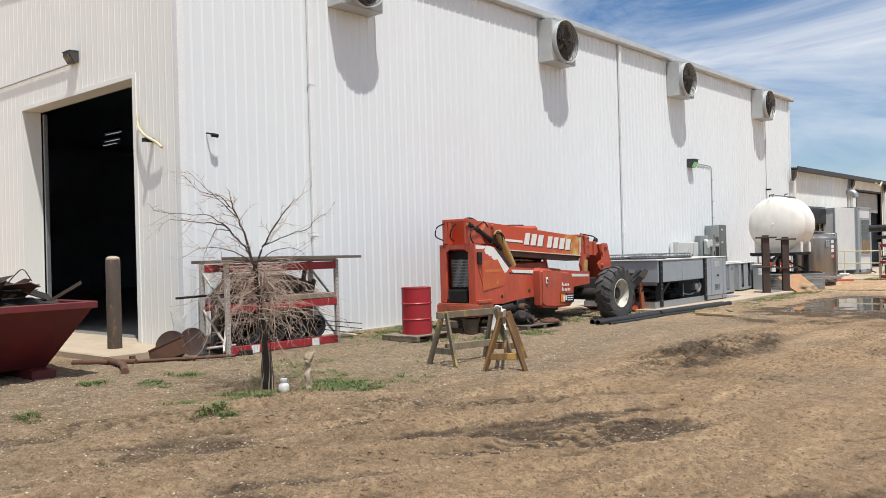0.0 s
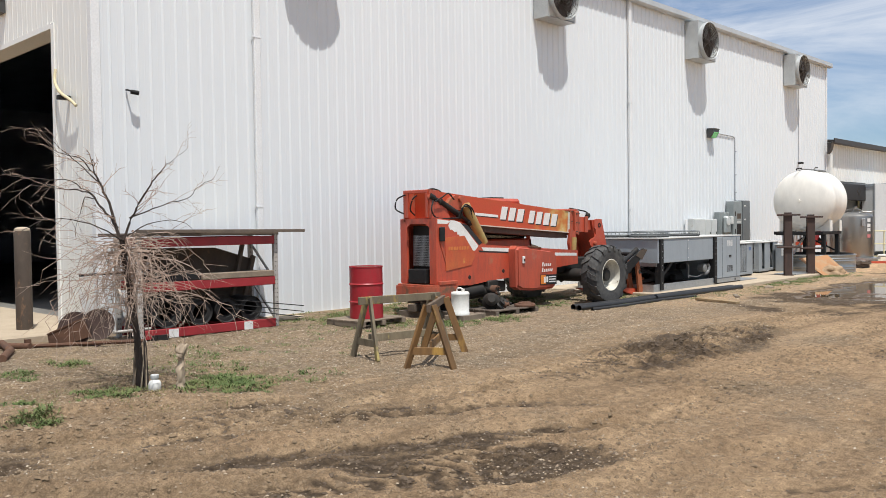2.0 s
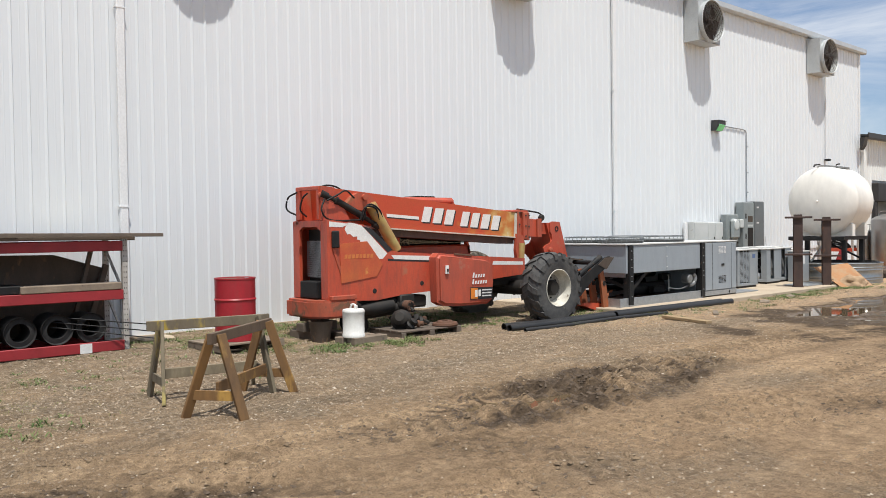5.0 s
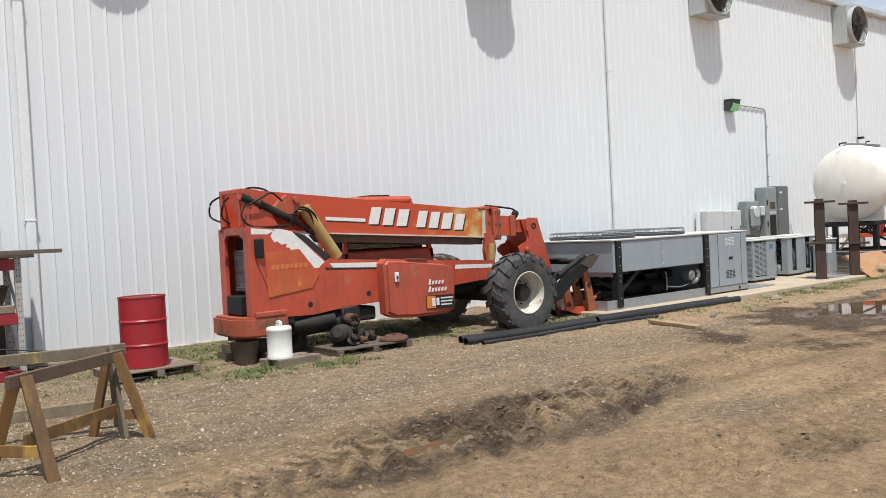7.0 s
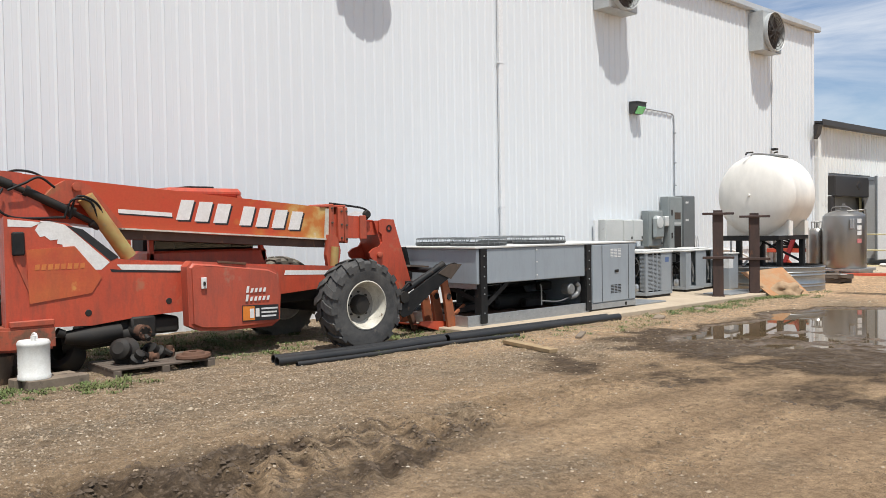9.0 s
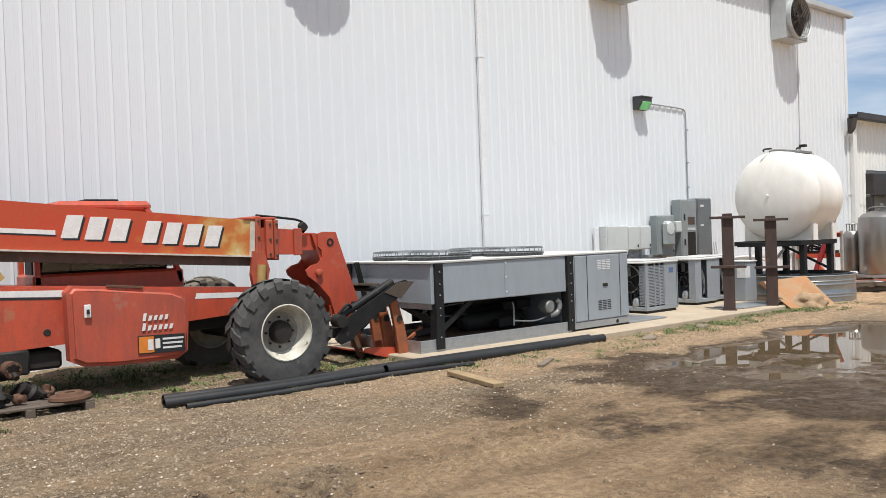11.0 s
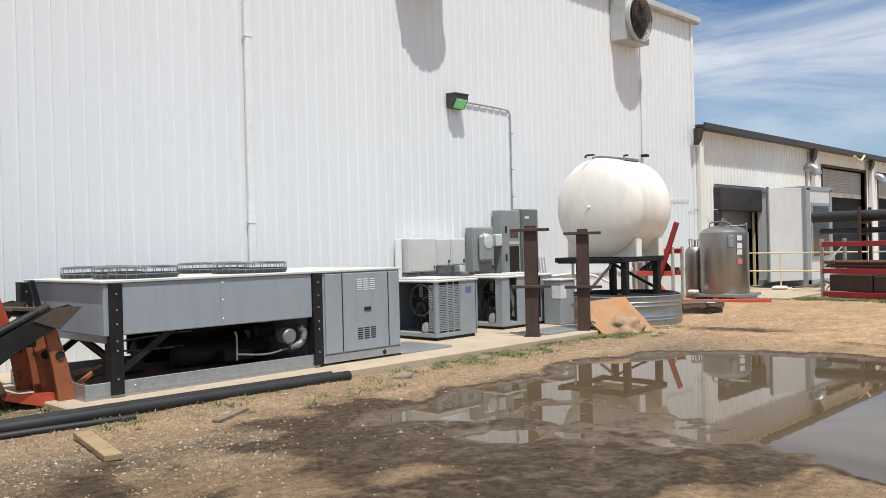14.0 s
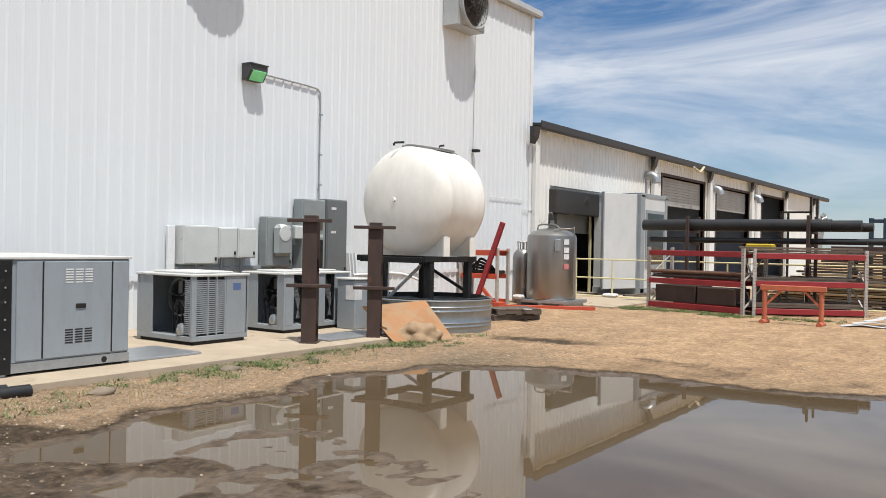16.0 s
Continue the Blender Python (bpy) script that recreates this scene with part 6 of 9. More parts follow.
part("sticker", slab_of([(16.115, 0.55), (16.17, 0.55), (16.17, 0.66), (16.115, 0.66)], "x", TS + 0.003, TS + 0.005), M_STICKER, tb_)
for k in range(3):
    part("sticker", slab_of([(16.20, 0.54 + 0.05 * k), (16.42 + 0.012 * k, 0.535 + 0.05 * k), (16.42 + 0.012 * k, 0.557 + 0.05 * k), (16.20, 0.562 + 0.05 * k)], "x", TS + 0.003, TS + 0.005), M_LABEL, tb_)
for z, y_, n_ in ((0.87, 15.98, 5), (0.76, 15.97, 6)):
    for k in range(n_):
        y, hgt = y_ + 0.062 * k, 0.055 if k else 0.085
        part("sticker", slab_of([(y, z), (y + 0.036, z), (y + 0.052, z + hgt), (y + 0.016, z + hgt)], "x", TS, TS + 0.0025), M_STICKER, tb_)

# rear axle stub, hoses and engine bits under the hull
ax = bm_new()
sweep(ax, [(-11.7, 14.35, 0.42), (-10.75, 14.35, 0.47)], [0.13, 0.11], 12)
sweep(ax, [(-10.95, 13.85, 0.40), (-10.72, 14.75, 0.46)], [0.13, 0.10], 12)
sweep(ax, [(-10.74, 13.80, 0.48), (-10.74, 14.1, 0.47), (-10.72, 14.45, 0.50)], [0.07, 0.12, 0.10], 12)
sweep(ax, [(-10.72, 13.72, 0.55), (-10.72, 13.80, 0.52)], [0.06, 0.05], 10)
sweep(ax, [(-10.75, 14.62, 0.50), (-10.50, 14.66, 0.46)], [0.10, 0.085], 14)
sweep(ax, [(-10.56, 14.66, 0.46), (-10.45, 14.68, 0.40)], [0.03, 0.03], 8)
box(ax, -11.4, -10.72, 14.2, 15.2, 0.42, 0.62, 0.03)
box(ax, -10.85, -10.62, 14.55, 14.85, 0.40, 0.66, 0.02)
part("rear_axle", ax, M_DARK, tele, smooth=40)
hbz = bm_new()
sweep(hbz, [(-10.62, 14.64, 0.48), (-10.50, 14.66, 0.48)], 0.09, 16)
for k in range(6):
    a = k * math.pi / 3
    sweep(hbz, [(-10.50, 14.66 + 0.065 * math.cos(a), 0.48 + 0.065 * math.sin(a)), (-10.47, 14.66 + 0.065 * math.cos(a), 0.48 + 0.065 * math.sin(a))], 0.012, 6)
part("axle_hub", hbz, M_RUST, tele, "bare rusty wheel hub", smooth=40)
part("front_axle", sweep(bm_new(), [(-11.9, 17.42, 0.62), (-9.95, 17.42, 0.62)], 0.14, 12), M_DARK, tele, smooth=40)
part("front_chassis", cube(-11.4, -10.9, 16.6, 18.3, 0.66, 0.98, 0.03), M_DARK, tele)
part("wheel_arch", cube(-10.9, HX - 0.06, 16.50, 17.0, 0.80, 1.02, 0.02), M_DARK, tele)


# wheels
def wheel(cx, out, rubber=M_RUBBER):
    """A lugged tyre on a dished cream rim; out is +1 where the dish faces +x."""
    cy, cz, R = 17.40, 0.645, 0.63
    turn = Matrix.Translation((cx, cy, cz)) @ Matrix.Rotation(radians(90 * out), 4, "Y")
    w = part("wheel", lathe(bm_new(), [(0.335, -0.17), (0.44, -0.195), (0.565, -0.185), (0.602, -0.13), (0.602, 0.13), (0.565, 0.185), (0.44, 0.195), (0.335, 0.17)], 40, turn), rubber, tele, "dusty black lugged tyre", smooth=50)
    lg = bm_new()
    n_l = 17
    for k in range(n_l):
        for sgn in (-1, 1):
            a0 = 2 * math.pi * (k + (0.5 if sgn > 0 else 0)) / n_l
            q = []
            for (z, da) in ((0.0, 0.0), (0.10, 0.10), (0.195, 0.17)):
                for half in (-0.082, 0.082):
                    for rr in ((0.585, R - (0.026 if z > 0.15 else 0.0))):
                        a = a0 + da + half
                        q.append(lg.verts.new(turn @ Vector((rr * math.cos(a), rr * math.sin(a), sgn * z))))
            for i in (0, 4):
                A = q[i:i + 8]
                lg.faces.new((A[1], A[3], A[7], A[5]))
                lg.faces.new((A[0], A[1], A[5], A[4]))
                lg.faces.new((A[2], A[6], A[7], A[3]))
            lg.faces.new((q[8], q[9], q[11], q[10]))
            # lug end running down the shoulder
            s0 = [lg.verts.new(turn @ Vector((rr * math.cos(a0 + 0.17 + h), rr * math.sin(a0 + 0.17 + h), sgn * z))) for h in (-0.082, 0.082) for rr, z in ((0.600, 0.198), (0.51, 0.208))]
            lg.faces.new((s0[0], s0[1], s0[3], s0[2]))
    bmesh.ops.recalc_face_normals(lg, faces=lg.faces[:])
    tagged(part("tread", lg, rubber, w), kind="stuff")
    part("rim", lathe(bm_new(), [(0.335, 0.175), (0.322, 0.18), (0.30, 0.13), (0.275, 0.06), (0.24, -0.01)], 36, turn), M_CREAM, w, "chalky cream rim", smooth=40)
    part("rim_centre", lathe(bm_new(), [(0.24, -0.01), (0.20, -0.03), (0.13, -0.02), (0.125, 0.03), (0.10, 0.05), (0, 0.05)], 36, turn), M_RIMGREY, w, "dirty grey rim centre", smooth=40)
    part("hub", lathe(bm_new(), [(0.14, -0.02), (0.135, 0.05), (0.11, 0.085), (0, 0.09)], 20, turn), M_DARK, w, smooth=40)
    part("rim_back", lathe(bm_new(), [(0.335, -0.175), (0.32, -0.18), (0.30, -0.10), (0.24, -0.05), (0.16, -0.05)], 36, turn), M_CREAM, w, "chalky cream rim", smooth=40)
    for k in range(8):
        a = 2 * math.pi * k / 8
        nb = bm_new()
        lathe(nb, [(0.014, -0.03), (0.014, 0.0), (0, 0.002)], 6, turn @ Matrix.Translation((0.175 * math.cos(a), 0.175 * math.sin(a), 0)))
        part("wheel_nut", nb, M_DARK, w)


wheel(-9.90, 1)
wheel(-11.95, -1, M_TANTYRE)

# cab on the far side
cab = bm_new()
cab_out = [(15.15, 1.2), (15.15, 1.75), (15.45, 2.20), (16.42, 2.20), (16.70, 1.75), (16.85, 1.25)]
for a, b in zip(cab_out, cab_out[1:]):
    for x in (-12.15, -11.42):
        d = bar((x, *a), (x, *b), 0.06, 0.06)
        t = bpy.data.meshes.new("tmp")
        d.to_mesh(t)
        d.free()
        cab.from_mesh(t)
box(cab, -12.18, -11.39, 15.1, 16.88, 0.85, 1.42, 0.03)
part("cab_frame", cab, M_TELE, tele)
rfb = bm_new()
box(rfb, -12.22, -11.38, 15.38, 16.5, 2.14, 2.27, 0.05)
part("cab_roof", rfb, M_TELE, tele)
part("roof_vent", cube(-11.95, -11.55, 15.75, 16.15, 2.27, 2.30, 0.01), M_BLACK, tele)
part("cab_window", slab_of([(15.2, 1.45), (15.25, 1.72), (15.5, 2.14), (16.38, 2.14), (16.64, 1.74), (16.74, 1.45)], "x", -11.428, -11.420), M_TINTED, tele, "dark tinted cab window")
# Added dark panels stand for the cab's shaded inside behind the glass.
part("cab_lining", cube(-12.12, -12.06, 15.2, 16.7, 1.42, 2.14), M_DARK, tele)
part("cab_lining", slab_of([(16.68, 1.42), (16.70, 1.75), (16.44, 2.14), (16.40, 2.14), (16.64, 1.72)], "x", -12.06, -11.45), M_DARK, tele)
part("seat", cube(-12.0, -11.6, 15.15, 15.6, 1.3, 1.9, 0.05), M_BLACK, tele)

# boom: pivot tower, outer box, flanges, inner section and head
tw = bm_new()
plate(tw, [(13.18, 1.86), (13.18, 2.38), (13.42, 2.36), (13.72, 1.84)], "x", -10.84, -10.80)
plate(tw, [(13.18, 1.80), (13.18, 2.38), (13.42, 2.36), (13.72, 1.82)], "x", -11.50, -11.46)
box(tw, -11.46, -10.84, 13.16, 13.22, 2.32, 2.38, 0.008)
box(tw, -11.46, -11.36, 13.16, 13.20, 1.88, 2.32)
box(tw, -10.90, -10.84, 13.16, 13.20, 1.88, 2.32)
part("boom_tower", tw, M_TELE, tele)
BX0, BX1 = -11.45, -10.95
bo_pts = [(13.42, 2.365), (13.45, 1.87), (14.40, 1.74), (15.8, 1.63), (17.74, 1.52), (17.74, 1.985)]
outer = slab_of(bo_pts, "x", BX0, BX1)


def boom_mat():
    """Orange-red paint faded to yellow and primer towards the boom's tip, rust runs on the edges."""
    m = mat("faded_boom_paint", (0.50, 0.060, 0.024), (0.44, 0.075, 0.026), 2.5, 0.42, 0, 0.06, 40, 1, (0.30, 0.09, 0.04), 0.16, 4)
    n, l = m.node_tree.nodes, m.node_tree.links
    p = n["Principled BSDF"]
    src = p.inputs["Base Color"].links[0].from_socket
    tc, sep, no = n.new("ShaderNodeTexCoord"), n.new("ShaderNodeSeparateXYZ"), n.new("ShaderNodeTexNoise")
    l.new(tc.outputs["Object"], sep.inputs[0])
    l.new(tc.outputs["Object"], no.inputs["Vector"])
    no.inputs["Scale"].default_value, no.inputs["Detail"].default_value = 3.2, 7
    ad = n.new("ShaderNodeMath")
    ad.operation = "MULTIPLY_ADD"
    ad.inputs[1].default_value = 0.26
    l.new(sep.outputs["Y"], ad.inputs[0])
    l.new(no.outputs["Fac"], ad.inputs[2])
    out = src
    for lo, hi, c in ((0.62, 0.86, (0.50, 0.17, 0.035)), (0.86, 0.98, (0.55, 0.36, 0.13)), (1.0, 1.06, (0.60, 0.52, 0.38))):
        r = n.new("ShaderNodeMapRange")
        r.inputs["From Min"].default_value, r.inputs["From Max"].default_value = lo, hi
        l.new(ad.outputs[0], r.inputs["Value"])
        mx = n.new("ShaderNodeMix")
        mx.data_type = "RGBA"
        mx.inputs["B"].default_value = (*c, 1)
        l.new(r.outputs["Result"], mx.inputs["Factor"])
        l.new(out, mx.inputs["A"])
        out = mx.outputs["Result"]
    l.new(out, p.inputs["Base Color"])
    return m


M_BOOM = boom_mat()
boom = part("boom", outer, M_BOOM, tele, "orange boom faded to primer at the tip")
fl = bm_new()
plate(fl, [(14.45, 1.742), (17.70, 1.535), (17.70, 1.515), (14.45, 1.722)], "x", BX1, BX1 + 0.035)
part("boom_flange", fl, M_CREAM, boom)
fl = bm_new()
plate(fl, [(14.5, 1.72), (17.60, 1.52), (17.60, 1.41), (14.6, 1.60)], "x", BX0 + 0.06, BX1 - 0.03)
part("boom_underside", fl, M_BOLLARD, boom)
part("white_stripe", slab_of([(14.55, 1.965), (15.24, 1.918), (15.24, 1.868), (14.55, 1.915)], "x", BX1, BX1 + 0.003), M_STICKER, boom)
part("black_stripe", slab_of([(14.56, 1.914), (15.25, 1.867), (15.25, 1.850), (14.56, 1.897)], "x", BX1, BX1 + 0.003), M_STICKBLK, boom)
# maker's mark: plain slanted white blocks with black shadows
y = 15.33
for k, w in enumerate((0.245, 0.255, 0.26, 0, 0.24, 0.245, 0.26, 0.25)):
    if w == 0:
        y += 0.115
        continue
    zc = 1.965 - 0.088 * (y + 0.1 - 15.35)
    for dx_, dz_, off, mm in ((0.024, -0.022, 0.003, M_STICKBLK), (0, 0, 0.0055, M_STICKER)):
        uv = [(0.0, -0.128), (w - 0.065, -0.134), (w - 0.065, 0.122), (0.0, 0.128)]
        q = [(y + a + 0.3 * b + dx_, zc + b + dz_) for a, b in uv]
        part("mark_block", slab_of(q, "x", BX1, BX1 + off), mm, boom)
    y += w + 0.008
# bulge over the lift cylinder pin
bg = slab_of([(13.62, 2.05), (13.78, 2.22), (13.90, 2.29), (14.03, 2.30), (14.18, 2.24), (14.42, 1.95), (14.58, 1.74), (14.40, 1.72), (14.10, 2.0)], "x", BX1, BX1 + 0.10)
part("pin_cheek", bg, M_TELEOLD, boom)
for y, z in ((14.02, 2.22), (13.20, 2.24)):
    part("pin", lathe(bm_new(), [(0.05, 0.0), (0.05, 0.05), (0, 0.055)], 16, Matrix.Translation((BX1 + 0.10, y, z)) @ Matrix.Rotation(radians(90), 4, "Y")), M_CASTING, boom, smooth=40)
cy1 = bm_new()
sweep(cy1, [(-10.78, 14.10, 2.10), (-10.78, 14.60, 1.38)], 0.092, 20)
part("lift_cylinder", cy1, M_HYD, tele, "dull brass-coloured lift cylinder", smooth=40)
cy2 = bm_new()
sweep(cy2, [(-10.82, 13.18, 2.27), (-10.82, 13.30, 2.22), (-10.82, 13.31, 2.22), (-10.82, 13.46, 2.15)], [0.06, 0.06, 0.04, 0.04], 14)
sweep(cy2, [(-10.82, 13.44, 2.17), (-10.82, 13.48, 2.15), (-10.81, 13.49, 2.145), (-10.80, 13.92, 1.935), (-10.80, 13.93, 1.93), (-10.80, 13.97, 1.91)], [0.066, 0.066, 0.052, 0.052, 0.066, 0.066], 16)
sweep(cy2, [(-10.80, 13.95, 1.92), (-10.80, 14.16, 1.81), (-10.80, 14.17, 1.80), (-10.80, 14.26, 1.75)], [0.034, 0.034, 0.058, 0.05], 14)
part("slave_cylinder", cy2, M_DARK, tele, "dark greasy hydraulic cylinder", smooth=40)
for pts in (((-10.74, 13.25, 2.16), (-10.72, 13.42, 2.24), (-10.72, 13.58, 2.31), (-10.74, 13.75, 2.20)),
            ((-10.74, 13.20, 2.18), (-10.70, 13.12, 2.0), (-10.72, 13.3, 1.86), (-10.72, 13.85, 1.86)),
            ((-10.72, 13.84, 1.86), (-10.68, 13.92, 2.06), (-10.68, 14.12, 2.04), (-10.72, 14.22, 1.84)),
            ((-10.74, 13.90, 1.84), (-10.69, 13.98, 2.10), (-10.69, 14.2, 2.02), (-10.72, 14.3, 1.8)),
            ((-11.1, 13.14, 2.28), (-11.15, 13.08, 2.2), (-11.2, 13.07, 2.02), (-11.2, 13.18, 1.92)),
            ((-11.4, 13.14, 2.3), (-11.56, 13.08, 2.22), (-11.6, 13.08, 2.04), (-11.45, 13.18, 1.94)),
            ((-11.05, 13.3, 2.36), (-11.0, 13.42, 2.40), (-11.0, 13.6, 2.38), (-11.0, 13.75, 2.30))):
    part("hydraulic_hose", sweep(bm_new(), curved(pts, 6), 0.014, 8), M_BLACK, tele, smooth=50)
for y0, y1, z0, z1, dx_ in ((17.66, 17.74, 1.50, 2.05, 0.03), (17.80, 17.90, 1.49, 2.00, 0.055), (17.92, 17.98, 1.47, 2.00, 0.045)):
    part("boom_collar", cube(BX0 - 0.02, BX1 + dx_, y0, y1, z0, z1, 0.012), M_TELEOLD, tele)
    for z in (z0 + 0.06, (z0 + z1) / 2, z1 - 0.06):
        part("bolt", lathe(bm_new(), [(0.016, 0.0), (0.016, 0.016), (0, 0.018)], 8, Matrix.Translation((BX1 + dx_, (y0 + y1) / 2, z)) @ Matrix.Rotation(radians(90), 4, "Y")), M_BOLLARD, tele)
part("boom_cap", cube(BX0, BX1 + 0.02, 17.50, 17.96, 2.0, 2.035, 0.008), M_TELE, tele)
part("boom_band", slab_of([(17.60, 1.98), (17.66, 1.98), (17.64, 1.53), (17.57, 1.53)], "x", BX1, BX1 + 0.012), M_CREAM, boom, "bare primer band")
ib2 = bm_new()
plate(ib2, [(17.74, 1.90), (17.74, 1.56), (18.26, 1.53), (18.32, 1.56), (18.32, 1.86)], "x", BX0 + 0.03, BX1 - 0.01)
part("inner_boom", ib2, M_TELE, tele)
part("inner_boom", slab_of([(18.30, 1.80), (18.30, 1.58), (18.66, 1.58), (18.66, 1.77)], "x", BX0 + 0.07, BX1 - 0.05), M_TELE, tele)
part("wear_pad", cube(BX1 - 0.01, BX1 + 0.03, 18.22, 18.34, 1.52, 1.88, 0.008), M_TELEOLD, tele)
part("white_flash", slab_of([(18.0, 1.885), (18.16, 1.945), (18.32, 1.93), (18.16, 1.88)], "x", BX1 - 0.03, BX1 - 0.02), M_STICKER, tele)
part("hose_roller", lathe(bm_new(), [(0, 0), (0.05, 0), (0.062, 0.02), (0.045, 0.03), (0.045, 0.05), (0.062, 0.06), (0.05, 0.08), (0, 0.08)], 18, Matrix.Translation((BX1 - 0.05, 18.37, 1.90)) @ Matrix.Rotation(radians(90), 4, "Y")), M_DARK, tele, smooth=40)
part("clevis", slab_of([(17.60, 1.60), (17.76, 1.56), (17.82, 1.36), (17.76, 1.05), (17.60, 1.05), (17.56, 1.3)], "x", -10.95, -10.88), M_TELEOLD, tele)
part("clevis_cylinder", sweep(bm_new(), [(-10.86, 17.70, 1.42), (-10.86, 17.66, 1.0)], 0.06, 12), M_HYD, tele, smooth=40)
head_pts = [(18.58, 1.80), (18.66, 1.825), (18.87, 1.815), (18.90, 1.72), (19.20, 0.84), (19.10, 0.60), (18.82, 0.64), (18.74, 0.92), (18.56, 1.12), (18.40, 1.24), (18.38, 1.31), (18.46, 1.37), (18.58, 1.40), (18.64, 1.47), (18.63, 1.58), (18.58, 1.62)]
for x in (-10.92, -11.45):
    part("head_plate", slab_of(head_pts, "x", x - 0.03, x), M_TELE, tele)
part("head_web", slab_of([(18.5, 1.8), (18.8, 1.8), (19.02, 0.9), (18.85, 0.8)], "x", -11.45, -10.95), M_TELE, tele)
for y, z in ((18.57, 1.27),):
    part("pin", lathe(bm_new(), [(0.05, 0.0), (0.05, 0.04), (0.03, 0.05), (0, 0.05)], 14, Matrix.Translation((-10.92, y, z)) @ Matrix.Rotation(radians(90), 4, "Y")), M_CASTING, tele, smooth=40)
part("head_opening", lathe(bm_new(), [(0.03, 0.0), (0.05, 0.0), (0.055, 0.008), (0.03, 0.008)], 16, Matrix.Translation((-10.92, 18.77, 1.68)) @ Matrix.Rotation(radians(90), 4, "Y"), True), M_DARK, tele)
part("boom_hose", sweep(bm_new(), curved([(-10.98, 17.7, 2.06), (-10.98, 18.1, 2.02), (-10.98, 18.33, 1.985), (-10.98, 18.45, 1.90), (-10.98, 18.38, 1.82)], 5), 0.016, 8), M_BLACK, tele, smooth=50)

# carriage tilted forward: black side plates and tubes, rusty hanger bars, red skid plate
for x in (-10.20, -11.75):
    sp = bm_new()
    plate(sp, [(18.36, 0.43), (18.44, 0.36), (18.60, 0.40), (18.74, 0.52), (19.04, 0.72), (19.38, 0.90), (19.60, 1.08), (19.50, 1.13), (19.34, 1.10), (18.96, 0.90), (18.60, 0.72), (18.46, 0.60)], "x", x - 0.035, x + 0.0)
    part("side_plate", sp, M_BLACK, tele, "black side plate of the carriage")
    part("end_plate", slab_of([(19.14, 0.98), (19.40, 0.88), (19.64, 1.10), (19.52, 1.11), (19.36, 1.10)], "x", x, x + 0.012), M_BOLLARD, tele, "rusty end plate")
    fl_ = bm_new()
    sweep(fl_, [(x - 0.09, 18.50, 0.72), (x - 0.09, 18.56, 0.75), (x - 0.09, 19.16, 1.03), (x - 0.09, 19.22, 1.06)], [0.06, 0.05, 0.05, 0.06], 16)
    part("tilt_cylinder", fl_, M_BLACK, tele, "black hydraulic tilt cylinder", smooth=40)
    part("cylinder_cap", sweep(bm_new(), [(x - 0.09, 19.20, 1.05), (x - 0.09, 19.33, 1.11)], 0.055, 14), M_DARK, tele, smooth=40)
    kn = bm_new()
    sweep(kn, [(x - 0.14, 18.45, 0.66), (x + 0.03, 18.45, 0.66)], 0.085, 16)
    part("knuckle", kn, M_DARK, tele, smooth=40)
    part("hydraulic_hose", sweep(bm_new(), curved([(x - 0.05, 18.42, 0.72), (x - 0.02, 18.55, 0.86), (x - 0.08, 18.66, 0.80), (x - 0.2, 18.62, 0.66)], 5), 0.018, 8), M_BLACK, tele, smooth=50)
cf = bm_new()
box(cf, -11.75, -10.22, 18.48, 18.60, 0.42, 0.56, 0.01)
box(cf, -11.75, -10.22, 19.08, 19.18, 0.72, 0.84, 0.01)
sweep(cf, [(-11.75, 19.42, 1.0), (-10.22, 19.42, 1.0)], 0.045, 12)
part("carriage_beam", cf, M_BLACK, tele, smooth=40)
part("cross_plate", slab_of([(19.18, 1.06), (19.20, 1.09), (19.58, 1.06), (19.57, 1.03)], "x", -11.5, -10.9), M_BOLLARD, tele, "rusty cross plate")
part("back_post", bar((-11.6, 19.78, 0.82), (-11.6, 19.64, 1.36), 0.09, 0.05, 0.006), M_BLACK, tele)
for x, dy in ((-10.30, 0.0), (-10.52, -0.06), (-10.78, -0.05), (-11.4, -0.02)):
    hb_ = slab_of([(19.28 + dy, 0.86), (19.40 + dy, 0.88), (19.50 + dy, 0.55), (19.60 + dy, 0.07), (19.42 + dy, 0.055), (19.36 + dy, 0.45)], "x", x - 0.025, x + 0.025)
    part("hanger_bar", hb_, M_ATTACH, tele, "rusty orange hanger bar")
    part("pin_hole", lathe(bm_new(), [(0, 0.004), (0.035, 0.004), (0.045, 0.012), (0.05, 0.0)], 14, Matrix.Translation((x + 0.025, 19.43 + dy, 0.60)) @ Matrix.Rotation(radians(90), 4, "Y")), M_DARK, tele)
part("skid_plate", slab_of([(18.92, 0.19), (18.94, 0.24), (19.20, 0.23), (19.48, 0.20), (19.52, 0.06), (19.40, 0.05), (19.1, 0.13)], "x", -10.42, -10.385), M_ORANGE, tele, "red skid plate")
part("skid_plate", slab_of([(18.95, 0.18), (18.95, 0.20), (19.44, 0.09), (19.43, 0.055)], "x", -11.7, -10.42), M_ORANGE, tele, "red skid plate")
part("wear_shoe", bar((-10.62, 18.80, 0.62), (-10.62, 19.02, 0.10), 0.10, 0.07, 0.006), M_RUST, tele)
part("tilt_link", bar((-10.50, 19.62, 0.20), (-10.50, 19.98, 0.42), 0.05, 0.04, 0.004), M_ATTACH, tele)

